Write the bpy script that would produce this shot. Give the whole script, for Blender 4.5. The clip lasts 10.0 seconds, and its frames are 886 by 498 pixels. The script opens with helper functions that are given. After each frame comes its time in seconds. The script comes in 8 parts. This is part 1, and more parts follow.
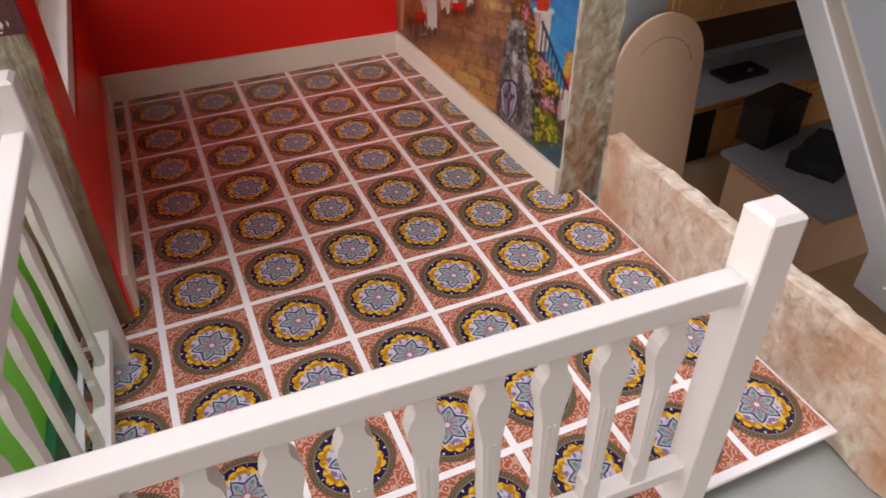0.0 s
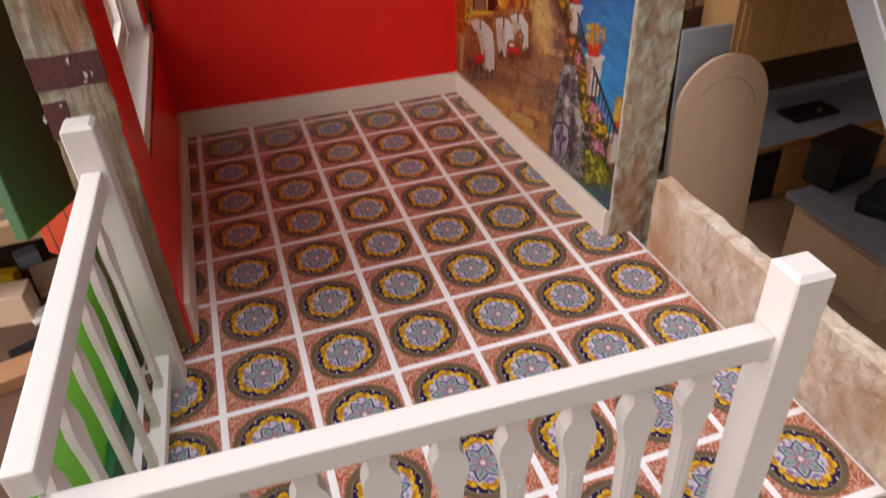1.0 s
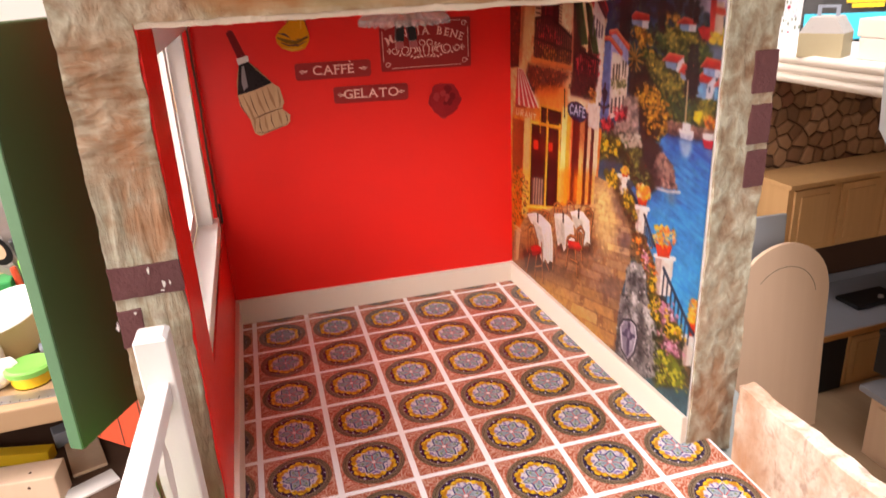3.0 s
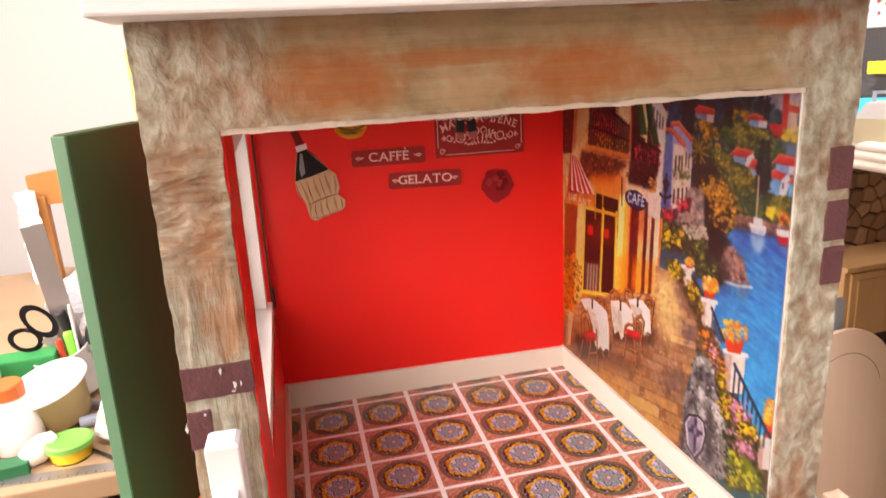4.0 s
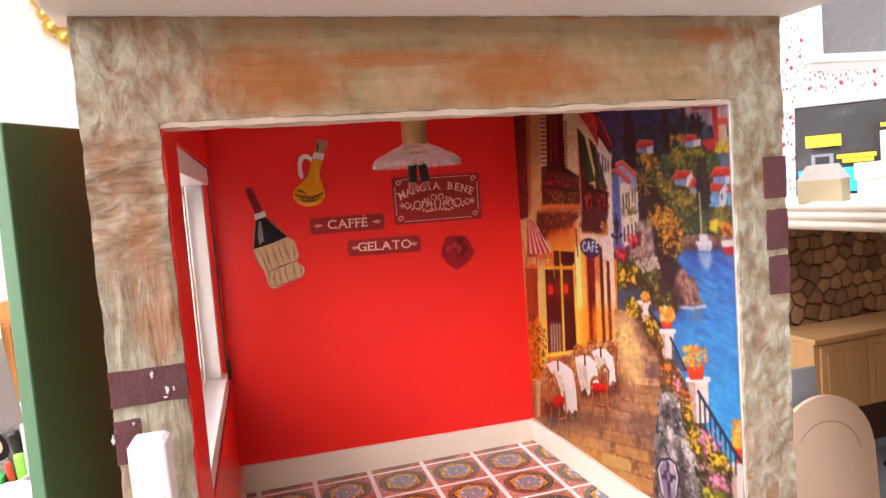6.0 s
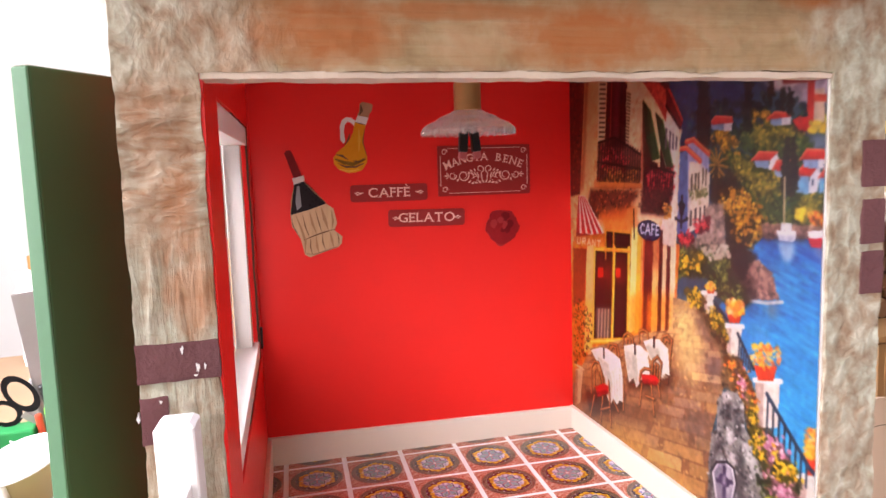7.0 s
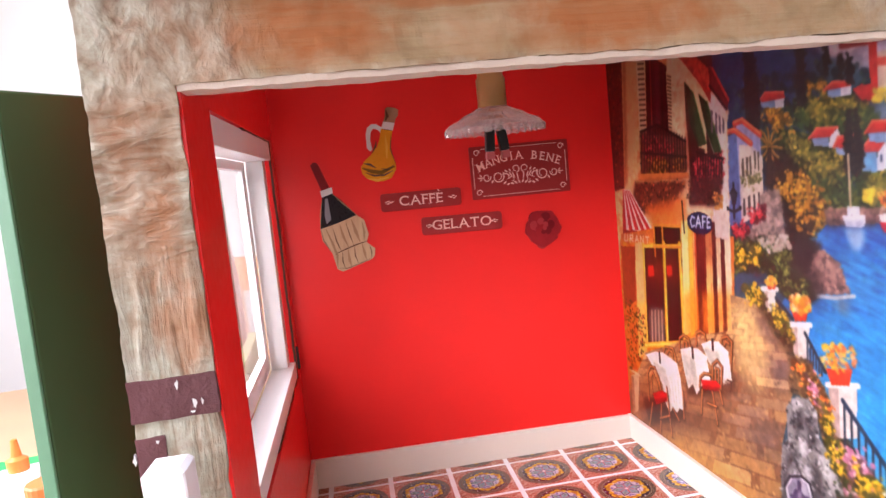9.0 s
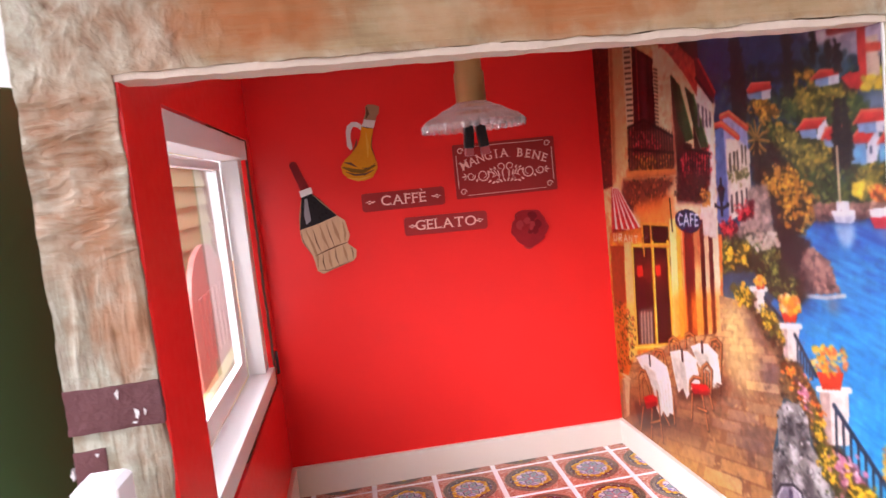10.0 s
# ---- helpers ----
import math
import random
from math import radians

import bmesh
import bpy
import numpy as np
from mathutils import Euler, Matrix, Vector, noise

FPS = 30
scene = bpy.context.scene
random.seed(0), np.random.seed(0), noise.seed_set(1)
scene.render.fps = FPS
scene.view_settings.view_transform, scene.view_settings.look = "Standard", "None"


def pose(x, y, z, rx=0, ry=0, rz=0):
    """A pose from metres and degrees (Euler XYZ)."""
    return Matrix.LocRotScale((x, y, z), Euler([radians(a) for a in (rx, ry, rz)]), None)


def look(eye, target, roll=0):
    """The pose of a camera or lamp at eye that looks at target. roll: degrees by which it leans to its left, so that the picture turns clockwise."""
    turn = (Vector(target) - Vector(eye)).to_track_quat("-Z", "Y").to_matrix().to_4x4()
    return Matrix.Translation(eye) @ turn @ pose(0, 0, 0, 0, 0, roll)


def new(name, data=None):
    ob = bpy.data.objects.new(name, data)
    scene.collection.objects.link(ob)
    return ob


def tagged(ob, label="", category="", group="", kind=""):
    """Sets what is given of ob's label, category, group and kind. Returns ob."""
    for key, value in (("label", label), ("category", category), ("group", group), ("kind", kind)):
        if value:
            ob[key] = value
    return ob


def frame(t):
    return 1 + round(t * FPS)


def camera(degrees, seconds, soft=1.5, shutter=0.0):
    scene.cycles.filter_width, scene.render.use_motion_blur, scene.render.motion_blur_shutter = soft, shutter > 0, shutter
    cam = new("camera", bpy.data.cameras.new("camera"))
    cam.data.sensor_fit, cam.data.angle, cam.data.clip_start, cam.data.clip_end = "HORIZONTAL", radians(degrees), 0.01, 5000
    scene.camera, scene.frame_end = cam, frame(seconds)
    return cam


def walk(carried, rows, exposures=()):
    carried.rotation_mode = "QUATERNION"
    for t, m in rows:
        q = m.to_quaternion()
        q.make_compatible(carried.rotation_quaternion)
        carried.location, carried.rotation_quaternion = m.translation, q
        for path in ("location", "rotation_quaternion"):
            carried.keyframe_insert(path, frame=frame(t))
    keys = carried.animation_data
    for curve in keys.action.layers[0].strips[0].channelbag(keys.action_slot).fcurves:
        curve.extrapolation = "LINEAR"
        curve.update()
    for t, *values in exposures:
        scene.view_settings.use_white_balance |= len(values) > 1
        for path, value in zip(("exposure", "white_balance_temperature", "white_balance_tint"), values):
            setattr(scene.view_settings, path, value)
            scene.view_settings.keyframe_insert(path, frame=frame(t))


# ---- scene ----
cam = camera(64.45, 10.0, 1.5, 0.4)
PATH = [
    (0, (0.0071, -0.3911, 0.1724), (0.6707, 1.0367, -1.0609), -1.08),
    (0.5, (0.0104, -0.3846, 0.1817), (0.5578, 1.0432, -1.1073), -1.18),
    (1, (0.0121, -0.3971, 0.1789), (0.5296, 1.1479, -0.9810), -3.22),
    (1.5, (0.0081, -0.3888, 0.1715), (0.5997, 1.2939, -0.7333), -3.51),
    (2, (0.0070, -0.3840, 0.1754), (0.5537, 1.3407, -0.6769), -3.53),
    (2.2, (0.0081, -0.3851, 0.1780), (0.5343, 1.3556, -0.6546), -3.81),
    (3.3, (0.0013, -0.3781, 0.1916), (0.5219, 1.4345, -0.4742), -3.70),
    (3.5, (-0.0037, -0.3781, 0.1952), (0.5097, 1.4570, -0.4121), -3.87),
    (4, (-0.0048, -0.3697, 0.1946), (0.4652, 1.4945, -0.3568), -3.85),
    (4.5, (-0.0157, -0.3614, 0.1785), (0.5247, 1.5354, -0.1531), -3.88),
    (5, (-0.0163, -0.3652, 0.1613), (0.5464, 1.5403, -0.0676), -3.08),
    (5.2, (-0.0181, -0.3665, 0.1541), (0.6367, 1.5126, -0.0468), -3.37),
    (6.3, (0.0047, -0.3798, 0.1542), (0.5535, 1.5360, -0.0146), -5.39),
    (6.5, (0.0028, -0.3761, 0.1551), (0.5408, 1.5423, -0.0198), -4.98),
    (7, (-0.0017, -0.3566, 0.1545), (0.4874, 1.5667, -0.0936), -2.77),
    (7.5, (0.0095, -0.3409, 0.1458), (0.4025, 1.6012, -0.1259), -5.08),
    (8, (0.0116, -0.3428, 0.1507), (0.3624, 1.6099, -0.1017), -5.01),
    (8.5, (0.0117, -0.3419, 0.1513), (0.3434, 1.6174, -0.0753), -5.31),
    (9, (0.0138, -0.3419, 0.1530), (0.3374, 1.6191, -0.0699), -6.61),
    (9.5, (0.0143, -0.3370, 0.1530), (0.3342, 1.6254, -0.0629), -7.35),
    (10, (0.0249, -0.3341, 0.1500), (0.3392, 1.6294, -0.0649), -6.99),
]
EXPOSURES = [(0.0, -0.52, 6550, 21), (1.0, -0.54, 6650, 21), (2.0, 0.13, 6850, 23), (3.5, 0.66, 6950, 24), (4.5, 0.72, 6800, 24), (6.5, 0.88, 6200, 22), (10.0, 1.02, 5750, 24)]
walk(cam, [(t, look(eye, target, roll)) for t, eye, target, roll in PATH], EXPOSURES)

# ---- world ----
# Daylight from a large window beside the work table, a second before it and a skylight; the rest is bounced by the pale
# room, less by its two darkened walls.
world = bpy.data.worlds.new("daylight")
scene.world = world
world.use_nodes = True
sky = world.node_tree.nodes.new("ShaderNodeTexSky")
sky.sky_type, sky.sun_disc = "NISHITA", False
sky.sun_elevation, sky.sun_rotation = radians(40), radians(250)
world.node_tree.links.new(sky.outputs[0], world.node_tree.nodes["Background"].inputs[0])
world.node_tree.nodes["Background"].inputs[1].default_value = 0.1


def area_lamp(name, eye, target, sx, sy, watts, colour):
    data = bpy.data.lights.new(name, "AREA")
    data.shape, data.size, data.size_y, data.energy, data.color = "RECTANGLE", sx, sy, watts, colour
    ob = new(name, data)
    ob.matrix_world = look(eye, target)
    return ob


area_lamp("window_daylight", (-1.16, 0.02, 0.62), (0.0, -0.15, 0.10), 1.5, 1.15, 38, (1.0, 0.955, 0.89))
area_lamp("south_window_daylight", (-0.62, -1.97, 0.88), (0.06, -0.08, 0.05), 1.0, 0.9, 13.0, (1.0, 0.91, 0.79))
area_lamp("skylight_daylight", (0.22, -0.36, 1.64), (0.12, -0.28, 0.0), 0.85, 0.75, 28, (0.93, 0.97, 1.0))

# ---- materials ----


class N:
    """Shader arithmetic: wraps a node socket or a number."""

    def __init__(self, tree, s):
        self.t, self.s = tree, s

    def op(self, kind, *others, clamp=False):
        n = self.t.nodes.new("ShaderNodeMath")
        n.operation, n.use_clamp = kind, clamp
        for k, v in enumerate((self, *others)):
            v = v.s if isinstance(v, N) else v
            if isinstance(v, (int, float)):
                n.inputs[k].default_value = v
            else:
                self.t.links.new(v, n.inputs[k])
        return N(self.t, n.outputs[0])

    def __add__(self, o): return self.op("ADD", o)
    def __sub__(self, o): return self.op("SUBTRACT", o)
    def __mul__(self, o): return self.op("MULTIPLY", o)
    def __truediv__(self, o): return self.op("DIVIDE", o)

    def below(self, v, soft=0.01):
        """1 where the value is under v, with a soft edge."""
        return (self * (-1.0 / soft) + (v * (1.0 / soft))).op("ADD", 0.5, clamp=True)


class Mat:
    def __init__(self, name, colour=(0.8, 0.8, 0.8), rough=0.5, metal=0.0, spec=0.5):
        self.m = bpy.data.materials.new(name)
        self.m.use_nodes = True
        self.t = self.m.node_tree
        self.b = self.t.nodes["Principled BSDF"]
        self.b.inputs["Base Color"].default_value = (*colour, 1)
        self.b.inputs["Roughness"].default_value = rough
        self.b.inputs["Metallic"].default_value = metal
        self.b.inputs["Specular IOR Level"].default_value = spec
        self.co = None

    def coords(self, kind="Object"):
        if self.co is None:
            self.co = self.t.nodes.new("ShaderNodeTexCoord")
        return self.co.outputs[kind]

    def scaled(self, sx, sy, sz, kind="Object"):
        n = self.t.nodes.new("ShaderNodeMapping")
        n.inputs["Scale"].default_value = (sx, sy, sz)
        self.t.links.new(self.coords(kind), n.inputs[0])
        return n.outputs[0]

    def noise(self, scale, detail=4.0, rough=0.55, vec=None, distort=0.0):
        n = self.t.nodes.new("ShaderNodeTexNoise")
        n.inputs["Scale"].default_value, n.inputs["Detail"].default_value = scale, detail
        n.inputs["Roughness"].default_value, n.inputs["Distortion"].default_value = rough, distort
        self.t.links.new(vec if vec is not None else self.coords(), n.inputs["Vector"])
        return N(self.t, n.outputs[0])

    def ramp(self, fac, stops):
        n = self.t.nodes.new("ShaderNodeValToRGB")
        e = n.color_ramp.elements
        while len(e) < len(stops):
            e.new(0.5)
        for k, (p, c) in enumerate(stops):
            e[k].position, e[k].color = p, (*c, 1)
        self.t.links.new(fac.s, n.inputs[0])
        return n.outputs[0]

    def mix(self, fac, a, b, kind="MIX"):
        n = self.t.nodes.new("ShaderNodeMix")
        n.data_type, n.blend_type = "RGBA", kind
        for k, v in ((0, fac), (6, a), (7, b)):
            v = v.s if isinstance(v, N) else v
            if isinstance(v, (int, float)):
                n.inputs[k].default_value = v
            elif isinstance(v, tuple):
                n.inputs[k].default_value = (*v, 1)
            else:
                self.t.links.new(v, n.inputs[k])
        return n.outputs[2]

    def colour(self, socket):
        self.t.links.new(socket, self.b.inputs["Base Color"])
        return self

    def roughness(self, value):
        self.t.links.new(value.s, self.b.inputs["Roughness"])
        return self

    def bump(self, height, strength=0.3, dist=0.001):
        n = self.t.nodes.new("ShaderNodeBump")
        n.inputs["Strength"].default_value, n.inputs["Distance"].default_value = strength, dist
        self.t.links.new(height.s, n.inputs["Height"])
        self.t.links.new(n.outputs[0], self.b.inputs["Normal"])
        return self


def painted(name, colour, rough=0.5, scale=60.0, vary=0.12, bump=0.15, dist=0.0004, spec=0.35):
    """Paint with faint mottling at two scales."""
    m = Mat(name, colour, rough, 0.0, spec)
    big, fine = m.noise(scale * 0.3, 3), m.noise(scale * 8, 5)
    dark = tuple(c * (1 - vary) for c in colour)
    lite = tuple(min(1.0, c * (1 + vary)) for c in colour)
    m.colour(m.mix(big * 0.7 + fine * 0.3, dark, lite))
    m.roughness(fine * 0.2 + (rough - 0.1))
    return m.bump(fine, bump, dist)


def wooden(name, dark, lite, rough=0.5, axis="x", scale=1.0):
    m = Mat(name, dark, rough)
    s = {"x": (12, 160, 160), "y": (160, 12, 160), "z": (160, 160, 12)}[axis]
    v = m.scaled(*(c * scale for c in s))
    grain = m.noise(1.0, 5, 0.6, v, 0.6)
    m.colour(m.mix(grain, dark, lite))
    m.roughness(grain * 0.25 + (rough - 0.12))
    return m.bump(grain, 0.25, 0.0004)


RED = painted("red_paint", (0.80, 0.019, 0.012), 0.36, 40, 0.05, 0.05, 0.0002, 0.30)
WHITE = painted("white_paint", (0.80, 0.78, 0.75), 0.45, 60, 0.05, 0.12, 0.0003)
TRIM = painted("cream_trim", (0.77, 0.70, 0.60), 0.4, 60, 0.05, 0.08, 0.0002)
RAILW = painted("rail_white", (0.71, 0.685, 0.66), 0.5, 80, 0.05, 0.2, 0.0004)
BRICKM = painted("maroon_brick", (0.125, 0.048, 0.050), 0.75, 90, 0.3, 0.6, 0.0008)
GREEN = painted("shutter_green", (0.043, 0.076, 0.029), 0.7, 30, 0.12, 0.1, 0.0003, 0.10)
LIME = painted("lime_green", (0.23, 0.80, 0.07), 0.5, 30, 0.1)
GROUT = painted("grout_white", (0.86, 0.85, 0.86), 0.35, 60, 0.04, 0.05)
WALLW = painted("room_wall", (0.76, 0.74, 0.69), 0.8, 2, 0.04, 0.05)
# Brown chosen for the unseen walls so that less light bounces onto the front.
WALLDIM = painted("room_wall_dimmed", (0.20, 0.145, 0.105), 0.8, 2, 0.06, 0.05)
FLOORWOOD = wooden("room_floor_wood", (0.14, 0.08, 0.045), (0.22, 0.13, 0.07), 0.5, "y", 0.08)
PLY = wooden("plywood", (0.70, 0.50, 0.34), (0.80, 0.61, 0.44), 0.6, "z", 0.5)
CABWOOD = wooden("cabinet_wood", (0.62, 0.35, 0.14), (0.80, 0.52, 0.24), 0.5, "z", 0.6)
CHAIRWOOD = wooden("chair_wood", (0.40, 0.165, 0.04), (0.54, 0.25, 0.07), 0.45, "z", 0.2)
TABLEWOOD = wooden("table_wood", (0.32, 0.20, 0.11), (0.44, 0.30, 0.17), 0.5, "x", 0.1)
GREYBASE = painted("grey_base", (0.30, 0.32, 0.30), 0.8, 40, 0.2, 0.4)
BLACK = painted("black_plastic", (0.012, 0.012, 0.013), 0.4, 60, 0.2, 0.05)


def stucco(name, tones, flecks, wash, stains=(), rust=(0.34, 0.112, 0.024), beam=None):
    """Hand-laid plaster: trowelled ridges, pale clots and brown hollows, with soft rust washes; a beam is brushed along x."""
    m = Mat(name, tones[1][1], 0.8)
    xyz = m.t.nodes.new("ShaderNodeSeparateXYZ")
    m.t.links.new(m.coords(), xyz.inputs[0])
    x, z = N(m.t, xyz.outputs[0]), N(m.t, xyz.outputs[2])
    wide = m.noise(1.0, 3, 0.5, m.scaled(34, 34, 22))
    mid = m.noise(150, 5, 0.62, None, 0.3)
    drip = m.noise(1.0, 4, 0.55, m.scaled(330, 330, 46), 0.45)
    swoop = m.noise(1.0, 3, 0.5, m.scaled(120, 120, 330), 1.1)
    clot = m.noise(1.0, 3, 0.5, m.scaled(210, 210, 150), 0.45)
    fine = m.noise(800, 5, 0.65)
    worn = m.noise(1.0, 4, 0.6, m.scaled(170, 170, 90), 0.5)
    if beam:
        high = (z * -1.0 + (wide - 0.5) * 0.03).below(-0.137, 0.012)
        lump = (z * -1.0 + (wide - 0.5) * 0.03).below(-0.168, 0.012).op("MAXIMUM", (x * -1.0).below(-0.10, 0.01))
        skin = drip + (swoop - drip) * high
        skin = skin + (clot - skin) * lump
    else:
        skin = clot
    c = m.ramp(skin * 0.52 + mid * 0.24 + worn * 0.12 + fine * 0.12, tones)
    c = m.mix(N(m.t, m.ramp(worn, [(0.56, (0, 0, 0)), (0.66, (1, 1, 1))])) * flecks, c, (0.215, 0.098, 0.058))
    c = m.mix(N(m.t, m.ramp(mid, [(0.60, (0, 0, 0)), (0.68, (1, 1, 1))])) * flecks, c, tones[-1][1])
    height = skin * 0.85 + mid * 0.22 + fine * 0.10
    amount = N(m.t, m.ramp(wide, [(0.46, (0, 0, 0)), (0.70, (1, 1, 1))])) * wash
    if beam:
        x0, x1, z0 = beam
        grain = m.noise(1.0, 5, 0.6, m.scaled(8, 300, 460), 0.4)
        cloud = m.noise(1.0, 4, 0.55, m.scaled(40, 60, 80), 0.4)
        cb = m.ramp(cloud * 0.55 + grain * 0.25 + mid * 0.20, [(0.34, (0.225, 0.132, 0.056)), (0.48, (0.325, 0.230, 0.116)), (0.60, (0.425, 0.350, 0.210))])
        wob = (worn - 0.5) * 0.018 + (wide - 0.5) * 0.03
        inner = (x * -1.0 + wob).below(-x0, 0.014) * (x + wob).below(x1, 0.014) * (z * -1.0 + wob * 0.15).below(-z0, 0.003)
        c = m.mix(inner, c, cb)
        height = height + (grain * 0.30 + cloud * 0.12 - height) * inner
        drip = drip + (grain - drip) * inner
        amount = amount + (N(m.t, m.ramp(cloud, [(0.44, (0, 0, 0)), (0.66, (1, 1, 1))])) * 0.55 - amount) * inner
    for sx, sz, rx, rz, k in stains:
        dx, dz = (x - sx) / rx, (z - sz) / rz
        d = dx * dx + dz * dz + (wide - 0.5) * 2.4 + (mid - 0.5) * 1.8 + (drip - 0.5) * 1.6
        amount = amount.op("MAXIMUM", d.below(1.25, 1.8) * k)
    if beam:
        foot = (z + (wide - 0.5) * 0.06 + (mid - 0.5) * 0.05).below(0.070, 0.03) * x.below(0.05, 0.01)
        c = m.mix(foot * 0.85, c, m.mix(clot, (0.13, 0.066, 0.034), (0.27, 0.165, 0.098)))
    c = m.mix((amount * (drip * 1.0 + 0.45)).op("ADD", 0.0, clamp=True), c, rust)
    m.colour(c)
    m.roughness(fine * 0.3 + 0.6)
    return m.bump(height, 1.0, 0.0017)


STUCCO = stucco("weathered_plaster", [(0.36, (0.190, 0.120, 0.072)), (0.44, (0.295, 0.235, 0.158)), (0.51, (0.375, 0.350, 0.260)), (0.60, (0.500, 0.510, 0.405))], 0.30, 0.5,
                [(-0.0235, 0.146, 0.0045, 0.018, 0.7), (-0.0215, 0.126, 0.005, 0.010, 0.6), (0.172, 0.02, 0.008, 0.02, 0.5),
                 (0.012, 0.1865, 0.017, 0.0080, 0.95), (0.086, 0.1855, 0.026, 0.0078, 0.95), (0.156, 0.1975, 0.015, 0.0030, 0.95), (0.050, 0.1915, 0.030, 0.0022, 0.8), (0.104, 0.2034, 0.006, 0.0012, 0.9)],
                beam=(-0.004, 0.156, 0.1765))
PORCHPLASTER = stucco("porch_plaster", [(0.34, (0.42, 0.305, 0.215)), (0.46, (0.56, 0.455, 0.350)), (0.60, (0.69, 0.620, 0.515))], 0.48, 1.15, rust=(0.44, 0.235, 0.125))

# ---- builders ----


def box(bm, x0, x1, y0, y1, z0, z1, bevel=0.0):
    m = Matrix.Translation(((x0 + x1) / 2, (y0 + y1) / 2, (z0 + z1) / 2)) @ Matrix.Diagonal((x1 - x0, y1 - y0, z1 - z0, 1))
    r = bmesh.ops.create_cube(bm, size=1, matrix=m)
    if bevel:
        es = list({e for v in r["verts"] for e in v.link_edges})
        bmesh.ops.bevel(bm, geom=es, offset=bevel, segments=2, affect="EDGES", profile=0.6)
    return bm


def boxed(*a, **k):
    return box(bmesh.new(), *a, **k)


def lathe(bm, profile, seg=24, m=None, wave=None):
    """Turns (radius, height) pairs about z."""
    rings = []
    for r, z in profile:
        ring = []
        for k in range(seg):
            a = 2 * math.pi * k / seg
            rr = r * (1 + (wave[0] * math.cos(wave[1] * a) if wave else 0))
            v = Vector((rr * math.cos(a), rr * math.sin(a), z))
            ring.append(bm.verts.new(m @ v if m else v))
        rings.append(ring)
    for a, b in zip(rings, rings[1:]):
        for k in range(seg):
            bm.faces.new((a[k], a[(k + 1) % seg], b[(k + 1) % seg], b[k]))
    for ring, flip in ((rings[0], True), (rings[-1], False)):
        if profile[0 if flip else -1][0] > 1e-6:
            bm.faces.new(ring[::-1] if flip else ring)
    return bm


def prism(bm, pts, y0, y1, m=None):
    """A flat outline in x-z, given a thickness along y."""
    a = [bm.verts.new(m @ Vector((x, y0, z)) if m else (x, y0, z)) for x, z in pts]
    b = [bm.verts.new(m @ Vector((x, y1, z)) if m else (x, y1, z)) for x, z in pts]
    n = len(pts)
    bm.faces.new(a)
    bm.faces.new(b[::-1])
    for k in range(n):
        bm.faces.new((a[k], b[k], b[(k + 1) % n], a[(k + 1) % n]))
    return bm


def mesh_ob(name, bm, mat, smooth=False):
    bmesh.ops.recalc_face_normals(bm, faces=bm.faces)
    if smooth:
        for e in bm.edges:
            e.smooth = len(e.link_faces) != 2 or e.calc_face_angle() < 0.7
    me = bpy.data.meshes.new(name)
    bm.to_mesh(me)
    bm.free()
    me.materials.append(mat.m)
    if smooth:
        for p in me.polygons:
            p.use_smooth = True
    return new(name, me)


def part(name, bm, mat, parent, label="", smooth=False, at=None):
    ob = mesh_ob(name, bm, mat, smooth)
    ob.parent = parent
    if at is not None:
        ob.matrix_local = at
    if label:
        ob["label"] = label
    return ob


def thing(name, label, category, at=None, group="", kind=""):
    ob = new(name)
    ob.empty_display_size = 0.01
    if at is not None:
        ob.matrix_world = at
    return tagged(ob, label, category, group, kind)


def setting(name, bm, mat, label, category):
    return tagged(mesh_ob(name, bm, mat), label, category, "", "structure")


# ---- plan, in metres ----
XR, YB, YF = 0.1616, 0.0035, -0.180
PIL_L, PIL_R = (-0.0352, -0.0164), (0.1622, 0.1828)
Z_BEAM, Z_TOP = 0.1765, 0.2034
TURN_TILE, PX, PY = -2.4, 0.030, 0.0314
TILE = pose(0, 0, 0, 0, 0, TURN_TILE)
# the handmade house stands a little askew on its floor
HOUSE = pose(0.0757, 0, 0, 0, 0.9, 0) @ Matrix.Translation((-0.0757, 0, 0))
BACK = HOUSE @ pose(-0.0075, 0.0093, 0, 0, 0, -2.7)

# ---- the real room round the table ----
RX, RY, RZ = (-1.2, 2.2), (-2.0, 1.7), (-0.75, 1.65)
setting("floor_room", boxed(RX[0] - 0.1, RX[1] + 0.1, RY[0] - 0.1, RY[1] + 0.1, RZ[0] - 0.1, RZ[0]), FLOORWOOD, "dark wooden floor of the workroom", "floor")
bm = boxed(RX[0] - 0.1, -0.23, RY[0] - 0.1, RY[1] + 0.1, RZ[1], RZ[1] + 0.1)
box(bm, 0.67, RX[1] + 0.1, RY[0] - 0.1, RY[1] + 0.1, RZ[1], RZ[1] + 0.1)
box(bm, -0.23, 0.67, RY[0] - 0.1, -0.76, RZ[1], RZ[1] + 0.1)
box(bm, -0.23, 0.67, 0.04, RY[1] + 0.1, RZ[1], RZ[1] + 0.1)
setting("ceiling", bm, WALLW, "plain white ceiling of the workroom with a skylight", "ceiling")
setting("wall_north", boxed(RX[0] - 0.1, RX[1] + 0.1, RY[1], RY[1] + 0.1, RZ[0], RZ[1]), WALLW, "pale cream painted wall behind the work table", "wall")
# South and east walls are out of view; their dark colour holds back fill light.
bm = boxed(RX[0] - 0.1, -1.14, RY[0] - 0.1, RY[0], RZ[0], RZ[1])
box(bm, -0.10, RX[1] + 0.1, RY[0] - 0.1, RY[0], RZ[0], RZ[1])
box(bm, -1.14, -0.10, RY[0] - 0.1, RY[0], RZ[0], 0.40)
